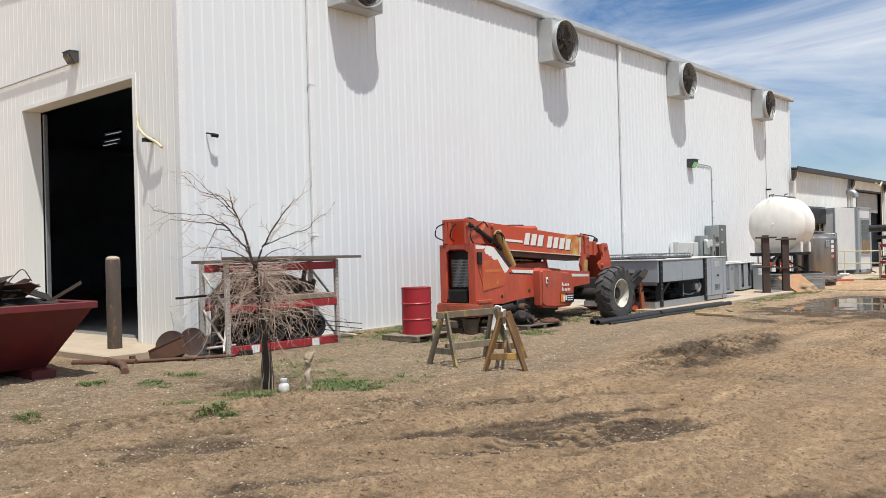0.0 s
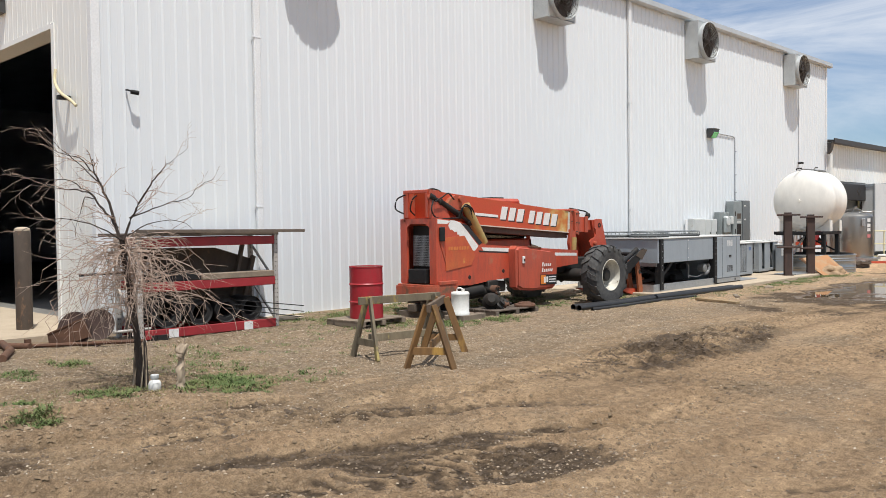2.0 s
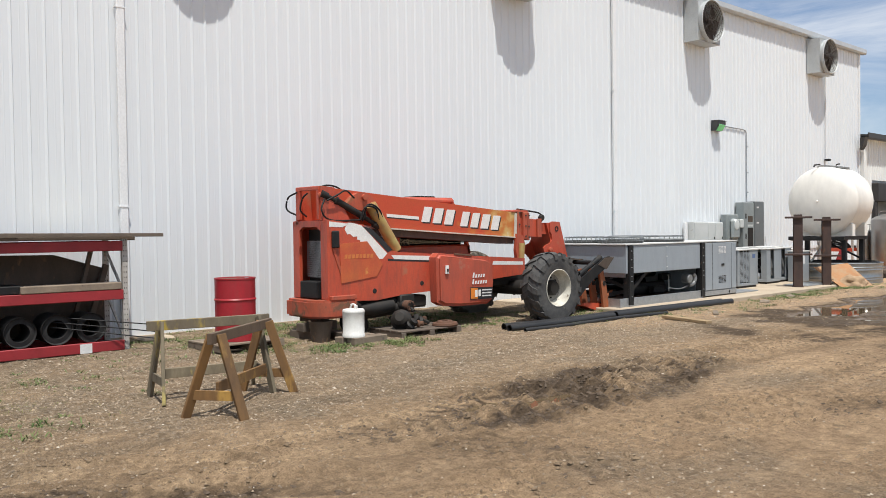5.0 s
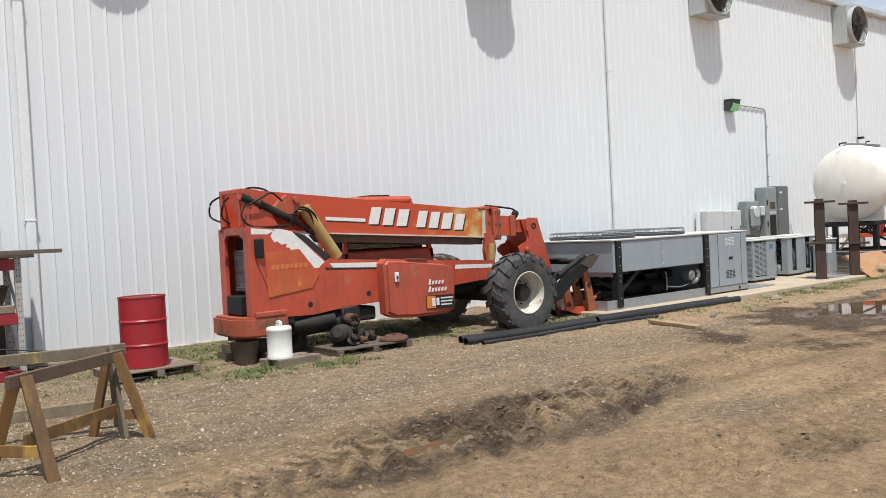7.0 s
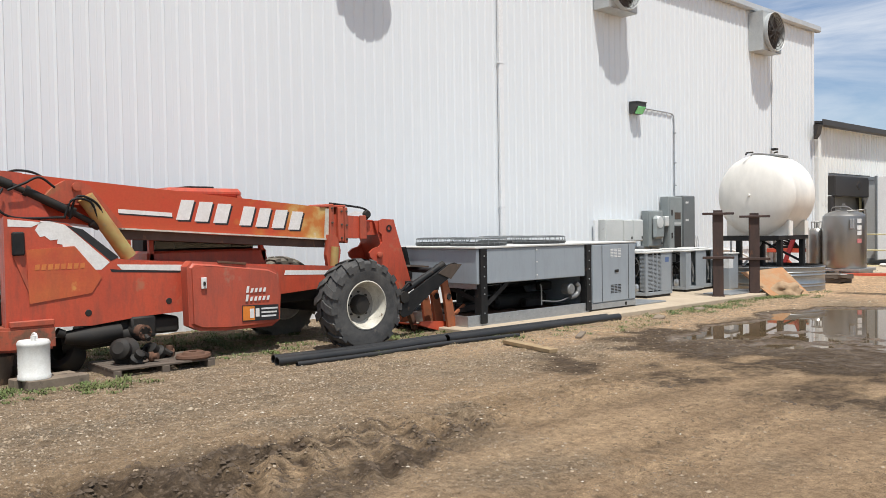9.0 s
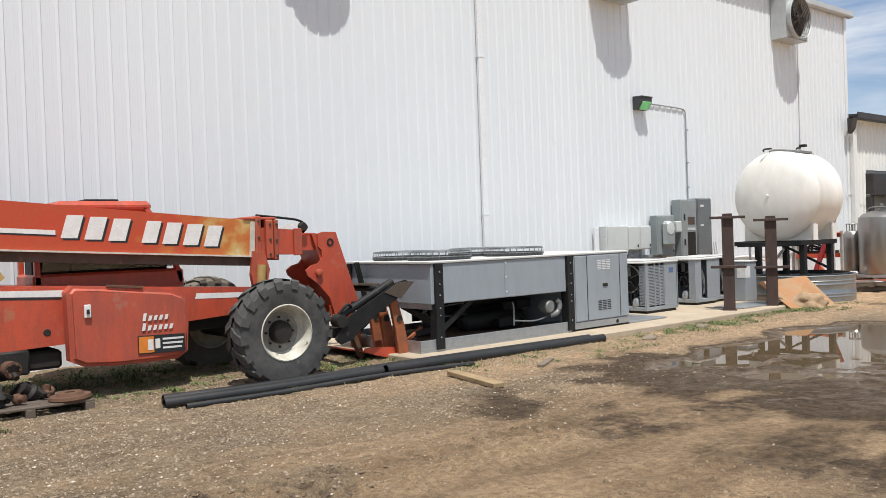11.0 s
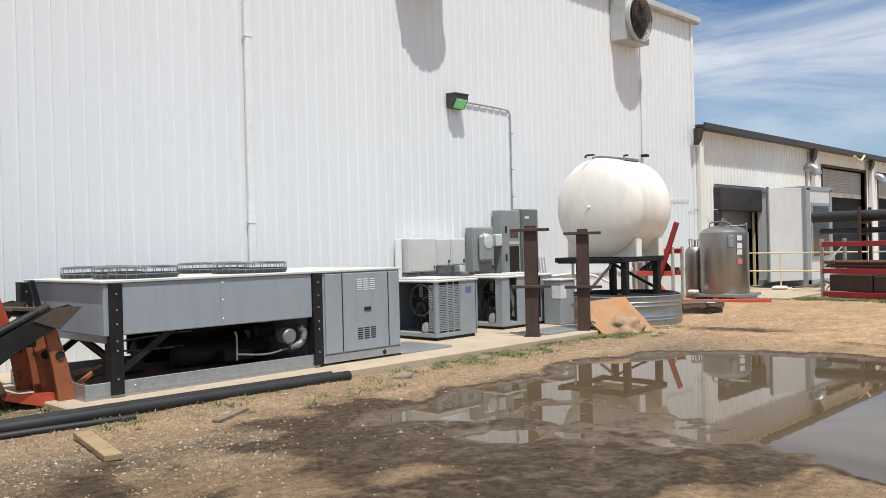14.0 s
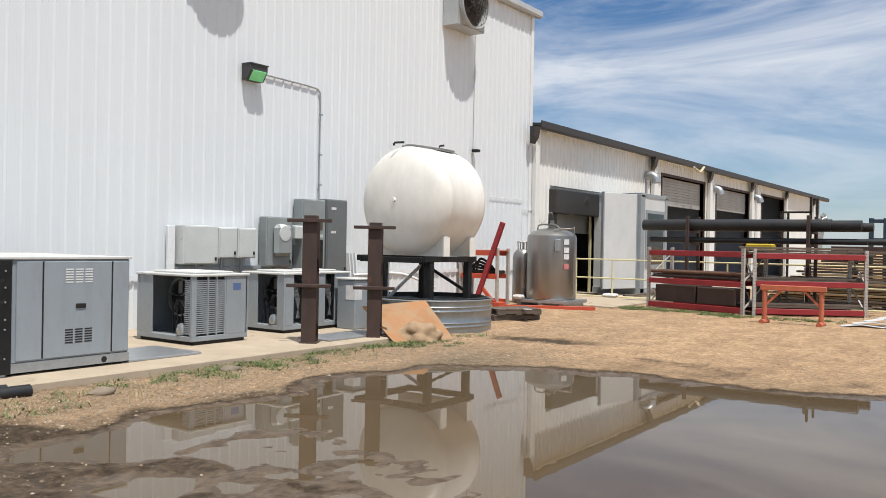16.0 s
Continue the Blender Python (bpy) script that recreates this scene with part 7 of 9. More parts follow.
# ---- blocks, jug and spare parts under the telehandler ----
def timber(x0, x1, y0, y1, z0, z1, yaw, label, material=M_WOODDK):
    cx, cy = (x0 + x1) / 2, (y0 + y1) / 2
    return solo("timber_block", cube(x0 - cx, x1 - cx, y0 - cy, y1 - cy, z0, z1, 0.008, pose(cx, cy, 0, 0, 0, yaw)), material, label, "timber", "timber blocks")


g0 = G(-10.6, 13.3)
timber(-11.5, -10.95, 13.05, 13.22, g0 - 0.01, g0 + 0.13, 8, "heavy dark timber under the counterweight")
timber(-11.5, -10.5, 13.35, 13.52, g0 - 0.01, g0 + 0.13, -4, "heavy dark timber under the counterweight")
timber(-11.2, -11.02, 12.95, 13.6, g0 + 0.13, g0 + 0.26, 3, "short dark timber stacked under the machine")
timber(-11.4, -10.9, 13.15, 13.35, g0 + 0.26, 0.385, 2, "thin packing timber under the counterweight")
timber(-10.45, -10.28, 13.12, 13.78, g0 - 0.01, g0 + 0.10, 6, "grey squared timber lying by the machine", M_WOOD)
timber(-10.24, -10.06, 13.2, 13.84, g0 - 0.01, g0 + 0.10, 4, "grey squared timber lying by the machine", M_WOOD)
bk = thing("bucket", (-10.72, 13.08, g0 - 0.01), "rusty dark pail under the counterweight", "bucket")
part("body", lathe(bm_new(), [(0, 0.01), (0.13, 0.0), (0.18, 0.32), (0.185, 0.33), (0.17, 0.32), (0.12, 0.03), (0, 0.03)], 20), M_BOLLARD, bk, local=True, smooth=40)
jc = thing("plastic_jug", (-10.22, 13.32, g0 + 0.092), "large white plastic jug on the timbers", "jug")
jb = bm_new()
jp = [(0.155, 0.0), (0.166, 0.012), (0.166, 0.05), (0.158, 0.06), (0.161, 0.36), (0.166, 0.37), (0.166, 0.39), (0.152, 0.415), (0.06, 0.425), (0, 0.425)]
lathe(jb, [(0, 0)] + jp, 28)
part("body", jb, M_PLASTIC, jc, local=True, smooth=40)
part("handle", sweep(bm_new(), curved([(-0.10, 0.02, 0.42), (-0.07, 0.02, 0.475), (0.02, 0.02, 0.475), (0.04, 0.02, 0.42)], 4), 0.014, 8), M_PLASTIC, jc, local=True, smooth=50)
part("spout", lathe(bm_new(), [(0.028, 0.41), (0.028, 0.475), (0, 0.475)], 12, Matrix.Translation((0.10, -0.03, 0))), M_PLASTIC, jc, local=True, smooth=40)
gp = G(-10.3, 14.6)
pallet(pose(-10.9, 14.12, gp - 0.015, 0, 0, -2), 0.85, 1.22, "low grey pallet of greasy machine parts", 6, M_WOODDK)
pz = gp + 0.107
rp = random.Random(8)
dp = thing("axle_part", (-10.45, 14.42, pz), "greasy dark hub casting on the pallet", "machine part", "parts on the pallet")
part("casting", lathe(bm_new(), [(0, 0), (0.15, 0), (0.17, 0.05), (0.11, 0.12), (0.12, 0.22), (0.07, 0.26), (0, 0.26)], 18, pose(-10.45, 14.42, pz + 0.12, 70, 10, 40)), M_DARK, dp, smooth=30)
for k in range(9):
    x, y = rp.uniform(-10.75, -10.25), rp.uniform(14.3, 15.05)
    r_ = rp.uniform(0.05, 0.10)
    t = rp.uniform(0, 90)
    o = solo("machine_part", lathe(bm_new(), [(0, -r_), (r_ * 0.9, -r_), (r_, -r_ * 0.3), (r_ * 0.6, 0), (r_ * 0.7, r_ * 0.8), (0, r_)], 12, pose(x, y, pz + r_ * 1.05, t, rp.uniform(0, 40), rp.uniform(0, 180))), M_DARK if k % 3 else M_RUST, "greasy dark machine part on the pallet", "machine part", "parts on the pallet", smooth=30)
for k in range(4):
    x, y = rp.uniform(-10.7, -10.3), rp.uniform(14.3, 15.0)
    solo("machine_part", bar((x, y, pz + 0.05), (x + rp.uniform(-0.3, 0.3), y + rp.uniform(-0.3, 0.3), pz + rp.uniform(0.1, 0.22)), 0.05, 0.05, 0.006), M_DARK, "dark steel bracket on the pallet", "machine part", "parts on the pallet")
hubr = bm_new()
lathe(hubr, [(0.05, 0), (0.20, 0.0), (0.21, 0.02), (0.20, 0.05), (0.14, 0.05), (0.12, 0.08), (0.05, 0.08)], 28, pose(-10.2, 15.12, pz + 0.0, 2, 0, 0), True)
solo("brake_drum", hubr, M_RUST, "round rusty brake disc on the pallet", "brake disc", smooth=30)
dt = bm_new()
lathe(dt, [(0.10, -0.1), (0.2, -0.12), (0.22, 0.0), (0.2, 0.12), (0.10, 0.1)], 22, pose(-11.0, 13.9, g0 + 0.20, 60, 0, 30), True)
solo("rubber_boot", dt, M_DARK, "dark round rubber part under the machine", "machine part", smooth=40)

# ---- black pipes, boards ----
def long_pipe(pts, r, label):
    q = curved(pts, 8)
    b = bm_new()
    sweep(b, q, r, 16, caps=False)
    sweep(b, q, r * 0.84, 16, caps=False)
    for e in (0, -1):
        d, u, v = basis(q[1] - q[0])
        ro = [b.verts.new(q[e] + r * (math.cos(2 * math.pi * k / 16) * u + math.sin(2 * math.pi * k / 16) * v)) for k in range(16)]
        ri = [b.verts.new(q[e] + 0.84 * r * (math.cos(2 * math.pi * k / 16) * u + math.sin(2 * math.pi * k / 16) * v)) for k in range(16)]
        for k in range(16):
            b.faces.new((ro[k], ro[(k + 1) % 16], ri[(k + 1) % 16], ri[k]))
    return solo("plastic_pipe", b, M_PIPE, label, "pipe", "black pipes on the ground", smooth=50)


def gz(x, y, r):
    return (x, y, max(G(x, y), 0.0) + r * 0.75)


long_pipe([gz(-9.42, 15.80, 0.06), gz(-9.36, 17.2, 0.06), gz(-9.34, 18.45, 0.06)], 0.06, "black plastic pipe beside the tyre")
long_pipe([gz(-9.60, 15.86, 0.06), gz(-9.52, 17.0, 0.06), gz(-9.50, 19.0, 0.06), gz(-9.40, 22.3, 0.06)], 0.06, "long black plastic pipe along the pad")
long_pipe([gz(-9.33, 18.5, 0.065), gz(-9.28, 20.4, 0.065), gz(-9.25, 22.45, 0.065)], 0.065, "black plastic pipe in front of the pad")
long_pipe([gz(-9.22, 15.95, 0.032), gz(-9.18, 17.0, 0.032), gz(-9.14, 18.3, 0.032), gz(-8.98, 19.6, 0.032)], 0.032, "thin black pipe on the gravel")
solo("wood_board", bar((-8.60, 18.93, G(-8.6, 18.93) + 0.04), (-7.62, 18.76, G(-7.62, 18.76) + 0.03), 0.14, 0.05, 0.005), M_OLDBOARD, "brown split board on the gravel", "board")
solo("wood_board", bar((-8.5, 20.5, G(-8.5, 20.5) + 0.02), (-8.2, 20.0, G(-8.2, 20) + 0.02), 0.09, 0.03, 0.004), M_WOOD, "short broken board on the gravel", "board")
for k, (x, y, s) in enumerate(((-9.05, 24.75, 0.09), (-8.75, 22.9, 0.10), (-8.9, 26.0, 0.05))):
    rk = bm_new()
    bmesh.ops.create_icosphere(rk, subdivisions=2, radius=s)
    for v in rk.verts:
        v.co *= 1 + 0.35 * noise.noise(v.co * 14 + Vector((k, 0, 0)))
        v.co.z *= 0.5
        v.co.y *= 1.4
    rk.transform(Matrix.Translation((x, y, G(x, y) + s * 0.2)))
    solo("rock", rk, M_WOOD, "brown clod of stone on the gravel", "rock", smooth=60)


# ---- chiller on the pad ----
ch = thing("chiller_unit", (-11.0, 21.8, PAD), "long grey packaged chiller with black posts and roof fans", "chiller")
FX, BXX = -10.0, -12.08
cz0, cz1, cs = PAD, 1.365, 0.775
up = bm_new()
box(up, BXX, FX, 19.78, 22.50, cs, cz1 - 0.03, 0.01)
part("coil_casing", up, M_GREY, ch)
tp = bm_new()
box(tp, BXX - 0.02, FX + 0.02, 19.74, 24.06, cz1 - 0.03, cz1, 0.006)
part("top_sheet", tp, M_GREYLT, ch, "pale grey top sheet")
part("seam_strip", cube(FX, FX + 0.006, 21.17, 21.23, cs + 0.01, cz1 - 0.04), M_GREY, ch)
cab_b = bm_new()
box(cab_b, BXX, FX, 22.66, 24.04, cz0 + 0.13, cz1 - 0.03, 0.01)
part("control_cabinet", cab_b, M_GREY, ch)
for a, b in ((22.70, 22.98), (23.0, 23.80), (23.82, 24.02)):
    pn = part("panel", cube(FX, FX + 0.018, a, b, cz0 + 0.15, cz1 - 0.05, 0.006), M_GREY, ch)
    if b - a > 0.6:
        for z0 in (0.42, 1.08):
            lv = bm_new()
            for c in range(3):
                for r in range(6):
                    y0 = 23.24 + 0.115 * c
                    box(lv, FX + 0.0182, FX + 0.021, y0, y0 + 0.09, z0 + 0.028 * r, z0 + 0.028 * r + 0.014)
            tagged(part("louvre", lv, M_DARK if z0 < 1 else M_LABEL, pn), kind="stuff")
        part("latch", cube(FX + 0.018, FX + 0.03, 23.36, 23.48, 0.80, 0.85, 0.004), M_DARK, pn)
part("base_pan", cube(BXX, FX + 0.01, 19.56, 22.6, cz0, cz0 + 0.03), M_GALV, ch)
part("base_rail", cube(FX - 0.01, FX + 0.012, 19.56, 22.6, cz0 + 0.03, cz0 + 0.17, 0.004), M_GALV, ch, "galvanised base rail")
part("base_rail", cube(BXX, BXX + 0.02, 19.56, 24.04, cz0 + 0.03, cz0 + 0.17), M_GALV, ch)
part("base_rail", cube(BXX + 0.02, FX - 0.01, 19.56, 19.58, cz0 + 0.03, cz0 + 0.17), M_GALV, ch)
part("plinth", cube(BXX + 0.02, FX + 0.012, 22.6, 24.04, cz0 + 0.03, cz0 + 0.13), M_GALV, ch)
for x, y in ((FX + 0.012, 19.83), (FX + 0.012, 22.50), (BXX + 0.12, 19.64)):
    pb_ = bm_new()
    box(pb_, x - 0.005, x + 0.03, y, y + 0.14, cz0 + 0.03, cz1 - 0.032, 0.004)
    box(pb_, x - 0.12, x - 0.005, y, y + 0.02, cz0 + 0.03, cz1 - 0.03)
    po = part("post", pb_, M_BLACK, ch, "black steel post")
    bt = bm_new()
    for z in (0.32, 0.62, 0.72, 0.9, 1.05, 1.22):
        lathe(bt, [(0.012, 0), (0.01, 0.008), (0, 0.009)], 8, Matrix.Translation((x + 0.03, y + 0.07, z)) @ Matrix.Rotation(radians(90), 4, "Y"))
    tagged(part("bolt", bt, M_GALV, po), kind="stuff")
for k in range(12):
    part("rivet", lathe(bm_new(), [(0.012, 0), (0.009, 0.006), (0, 0.007)], 8, Matrix.Translation((FX + 0.012, 20.1 + 0.2 * k, cz0 + 0.10)) @ Matrix.Rotation(radians(90), 4, "Y")), M_GALV, ch)
part("drain_hole", lathe(bm_new(), [(0, 0.003), (0.03, 0.003), (0.036, 0)], 14, Matrix.Translation((FX + 0.012, 23.72, cz0 + 0.075)) @ Matrix.Rotation(radians(90), 4, "Y")), M_DARK, ch)
for y_ in (22.99, 23.81):
    part("door_gap", cube(FX + 0.002, FX + 0.012, y_ - 0.007, y_ + 0.007, cz0 + 0.16, cz1 - 0.06), M_DARK, ch)
for z_ in (0.86, 1.08, 1.28):
    part("rivet", lathe(bm_new(), [(0.014, 0), (0.01, 0.006), (0, 0.007)], 8, Matrix.Translation((FX + 0.006, 21.2, z_)) @ Matrix.Rotation(radians(90), 4, "Y")), M_STICKER, ch)
for pts in (((FX - 0.1, 19.9, 0.32), (FX - 0.1, 20.62, 0.80)), ((FX - 0.1, 19.9, 0.5), (-11.0, 19.84, 0.80)), ((BXX + 0.1, 19.9, 0.30), (BXX + 0.1, 20.6, 0.80)), ((FX - 0.12, 19.9, 0.42), (-10.9, 19.85, 0.24))):
    part("brace", bar(*pts, 0.05, 0.07), M_BLACK, ch)
part("cross_rail", bar((BXX + 0.05, 19.82, 0.74), (FX - 0.05, 19.82, 0.74), 0.05, 0.08), M_GALV, ch)
# compressors and piping in the open bay
for x, y0, y1, z, r in ((-10.85, 21.0, 22.35, 0.36, 0.13), (-11.45, 20.8, 22.4, 0.42, 0.17), (-11.1, 21.2, 22.4, 0.66, 0.08), (-11.5, 21.0, 22.3, 0.68, 0.07)):
    b = bm_new()
    sweep(b, [(x, y0, z), (x, y0 + 0.06, z), (x, y1 - 0.06, z), (x, y1, z)], [r * 0.6, r, r, r * 0.6], 18)
    part("compressor", b, M_DARK, ch, smooth=40)
part("motor", lathe(bm_new(), [(0, 0), (0.09, 0.0), (0.1, 0.02), (0.1, 0.16), (0.08, 0.18), (0, 0.18)], 18, Matrix.Translation((-10.22, 22.18, 0.56)) @ Matrix.Rotation(radians(90), 4, "Y")), M_COPPER, ch, smooth=40)
part("valve", sweep(bm_new(), curved([(-10.1, 22.2, 0.42), (-10.08, 22.36, 0.45), (-10.08, 22.42, 0.58), (-10.1, 22.36, 0.66)], 4), 0.045, 10), M_COPPER, ch, smooth=40)
for pts in (((-10.12, 21.45, 0.33), (-10.12, 21.45, 0.62), (-10.12, 21.42, 0.68)), ((-10.12, 21.45, 0.40), (-10.12, 21.9, 0.36), (-10.15, 22.3, 0.42)),
            ((-10.9, 20.4, 0.62), (-10.9, 21.0, 0.66), (-10.9, 21.3, 0.66)), ((-10.9, 20.4, 0.62), (-10.95, 20.42, 0.50), (-10.9, 21.2, 0.48)), ((-11.0, 20.5, 0.72), (-11.0, 21.2, 0.76), (-11.0, 22.4, 0.78))):
    part("refrigerant_pipe", sweep(bm_new(), curved(pts, 5), 0.013, 8), M_COPPER, ch, smooth=50)
for k, (x, y, z, a, b) in enumerate(((-11.0, 20.5, 0.30, 0.22, 0.18), (-10.6, 21.75, 0.33, 0.16, 0.22), (-11.3, 21.6, 0.60, 0.2, 0.14), (-10.75, 22.25, 0.58, 0.14, 0.16))):
    part("gear_block", cube(x - a / 2, x + a / 2, y - b, y + b, z - 0.07, z + 0.08, 0.02), M_DARK, ch)
part("inner_pan", cube(-11.95, -10.2, 19.8, 22.5, cz0 + 0.03, cz0 + 0.09), M_RUST, ch)
# Near-black sheet puts the shade at the back of the open bay.
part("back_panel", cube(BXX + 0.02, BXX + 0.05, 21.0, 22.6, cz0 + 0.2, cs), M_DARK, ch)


def fan_guard(x, y):
    f = part("fan_ring", lathe(bm_new(), [(0.465, cz1), (0.465, cz1 + 0.06), (0.45, cz1 + 0.06), (0.44, cz1)], 32, Matrix.Translation((x, y, 0))), M_CHARCOAL, ch, smooth=40)
    g = bm_new()
    for r, z in ((0.47, 0.115), (0.45, 0.13), (0.37, 0.135), (0.29, 0.135), (0.21, 0.135), (0.12, 0.135), (0.475, 0.05)):
        lathe(g, [(r - 0.005, cz1 + z), (r, cz1 + z + 0.005), (r + 0.005, cz1 + z), (r, cz1 + z - 0.005)], 32, Matrix.Translation((x, y, 0)), True)
    for k in range(28):
        a = 2 * math.pi * k / 28
        c, s = math.cos(a), math.sin(a)
        sweep(g, [(x + 0.475 * c, y + 0.475 * s, cz1 + 0.02), (x + 0.465 * c, y + 0.465 * s, cz1 + 0.12), (x + 0.1 * c, y + 0.1 * s, cz1 + 0.135)], 0.005, 5)
    tagged(part("wire_guard", g, M_DOORGREY, f), kind="stuff")
    # Flat dark disc on the top sheet stands for the shaded fan shaft.
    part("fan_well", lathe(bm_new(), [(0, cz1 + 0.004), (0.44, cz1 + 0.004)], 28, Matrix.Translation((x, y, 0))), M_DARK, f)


for x in (-10.62, -11.5):
    for y in (20.45, 21.98):
        fan_guard(x, y)

solo("steel_plate", cube(-10.95, -10.0, 24.05, 25.1, PAD + 0.002, PAD + 0.03, 0.004), M_GALV, "grey steel hatch plate on the pad", "steel plate")
solo("steel_plate", cube(-10.4, -9.75, 27.2, 28.75, PAD + 0.002, PAD + 0.025, 0.004), M_GALV, "dull galvanised cover plate on the pad", "steel plate")


# ---- condensing units ----
def condenser(x0, x1, y0, y1, z1, open_front, label):
    f = thing("condensing_unit", ((x0 + x1) / 2, (y0 + y1) / 2, PAD), label, "condensing unit", "condensing units on the pad")
    part("skid", cube(x0 + 0.02, x1 - 0.02, y0 + 0.05, y1 - 0.05, PAD, PAD + 0.05), M_DARK, f)
    part("base_pan", cube(x0, x1, y0, y1, PAD + 0.05, PAD + 0.12, 0.006), M_CONDGREY, f)
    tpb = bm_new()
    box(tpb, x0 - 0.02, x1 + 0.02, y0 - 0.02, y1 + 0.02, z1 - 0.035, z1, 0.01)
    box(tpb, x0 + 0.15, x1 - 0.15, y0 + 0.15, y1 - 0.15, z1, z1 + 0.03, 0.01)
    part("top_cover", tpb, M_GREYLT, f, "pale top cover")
    zc0, zc1 = PAD + 0.12, z1 - 0.035
    for x, y in ((x0, y0), (x1 - 0.04, y0), (x0, y1 - 0.04), (x1 - 0.04, y1 - 0.04)):
        part("corner_post", cube(x, x + 0.04, y, y + 0.04, zc0, zc1), M_CONDGREY, f)
    part("back_panel", cube(x0 + 0.005, x0 + 0.02, y0 + 0.04, y1 - 0.04, zc0, zc1), M_CONDGREY, f)
    part("far_panel", cube(x0 + 0.04, x1 - 0.04, y1 - 0.03, y1 - 0.01, zc0, zc1), M_CONDGREY, f)
    part("side_panel", cube(x0 + 0.04, x0 + 0.35, y0 + 0.002, y0 + 0.02, zc0, zc1, 0.004), M_CONDGREY, f)
    w = y1 - y0
    if open_front:
        part("corner_louvre", cube(x1 - 0.16, x1 - 0.04, y0 + 0.002, y0 + 0.02, zc0, zc1, 0.004), M_CONDGREY, f)
        part("front_panel", cube(x1 - 0.02, x1, y0 + 0.04, y0 + 0.22, zc0, zc1, 0.004), M_CONDGREY, f)
        part("front_panel", cube(x1 - 0.02, x1, y1 - 0.35, y1 - 0.04, zc0, zc1, 0.004), M_CONDGREY, f)
        for k in range(5):
            part("wire", sweep(bm_new(), curved([(x1 - 0.1, y1 - 0.45 - 0.03 * k, zc1 - 0.1), (x1 - 0.02, y1 - 0.42 - 0.02 * k, zc1 - 0.4), (x1 - 0.03, y1 - 0.48 + 0.02 * k, zc0 + 0.1)], 4), 0.005, 6), M_COPPER, f)
    else:
        part("front_panel", cube(x1 - 0.02, x1, y1 - 0.40, y1 - 0.02, zc0, zc1, 0.004), M_CONDGREY, f)
        part("badge", cube(x1, x1 + 0.003, y1 - 0.28, y1 - 0.14, zc1 - 0.2, zc1 - 0.1), M_BLUELABEL, f)
        # Dark sheet gives the slots between the slats their shade.
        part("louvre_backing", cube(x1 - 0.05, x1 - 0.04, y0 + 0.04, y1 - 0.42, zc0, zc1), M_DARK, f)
        ln = int((zc1 - zc0 - 0.06) / 0.028)
        for a, b in ((y0 + 0.08, y0 + 0.27), (y0 + 0.29, y0 + 0.42), (y0 + 0.44, y1 - 0.43)):
            lv = bm_new()
            for k in range(ln):
                z = zc0 + 0.03 + 0.028 * k
                box(lv, x1 - 0.025, x1 - 0.004, a, b, z, z + 0.017)
            tagged(part("louvre", lv, M_CONDGREY, f), kind="stuff")
            part("mullion", cube(x1 - 0.025, x1, b, b + 0.022, zc0, zc1), M_CONDGREY, f)
        part("mullion", cube(x1 - 0.025, x1, y0 + 0.04, y0 + 0.08, zc0, zc1), M_CONDGREY, f)
        lv = bm_new()
        for k in range(ln):
            z = zc0 + 0.03 + 0.028 * k
            box(lv, x1 - 0.16, x1 - 0.04, y0 + 0.005, y0 + 0.02, z, z + 0.017)
        tagged(part("corner_louvre", lv, M_CONDGREY, f), kind="stuff")
    part("compressor", lathe(bm_new(), [(0, 0), (0.06, 0.0), (0.085, 0.03), (0.09, 0.09), (0.07, 0.15), (0.03, 0.17), (0, 0.175)], 18, Matrix.Translation((x1 - 0.27, y0 + 0.07, zc0))), M_GALV, f, smooth=40)
    part("fan_shroud", lathe(bm_new(), [(0.26, 0), (0.24, 0.03), (0.2, 0.05), (0.08, 0.05), (0, 0.07)], 24, Matrix.Translation(((x0 + x1) / 2, y0 + 0.35, (zc0 + zc1) / 2 + 0.1)) @ Matrix.Rotation(radians(90), 4, "X")), M_BLACK, f, smooth=40)
    part("fan_rim", lathe(bm_new(), [(0.25, 0.0), (0.275, 0.0), (0.275, 0.03), (0.25, 0.03)], 28, Matrix.Translation(((x0 + x1) / 2, y0 + 0.30, (zc0 + zc1) / 2 + 0.1)) @ Matrix.Rotation(radians(90), 4, "X"), True), M_COPPER, f, smooth=40)
    for k in range(5):
        a = 2 * math.pi * k / 5 + 0.4
        c0 = Vector(((x0 + x1) / 2, y0 + 0.285, (zc0 + zc1) / 2 + 0.1))
        part("fan_blade", bar(c0 + Vector((0.05 * math.cos(a), 0, 0.05 * math.sin(a))), c0 + Vector((0.23 * math.cos(a), 0.015, 0.23 * math.sin(a))), 0.09, 0.006), M_COPPER, f)
    for k in range(4):
        xx = x1 - 0.55 + 0.1 * k
        part("pipe", sweep(bm_new(), curved([(xx, y0 + 0.12, zc0), (xx + 0.02, y0 + 0.1, zc0 + 0.25), (xx - 0.06, y0 + 0.16, zc0 + 0.4)], 4), 0.010, 6), M_DARK, f, smooth=50)
    return f


condenser(-11.96, -10.74, 25.52, 26.52, 1.10, False, "grey louvred condensing unit with an open side")
condenser(-11.93, -10.98, 27.47, 28.25, 1.08, True, "grey condensing unit with its panels off")
condenser(-11.96, -11.08, 28.30, 29.1, 1.08, True, "grey condensing unit with loose wires")
gb2 = thing("junction_cabinet", (-10.75, 28.9, PAD), "grey steel cabinet with a white notice", "cabinet")
part("body", cube(-11.0, -10.6, 28.72, 29.15, PAD, 0.95, 0.015), M_CONDGREY, gb2)
part("notice", cube(-10.8, -10.598, 28.716, 28.9, 0.62, 0.86), M_LABEL, gb2)
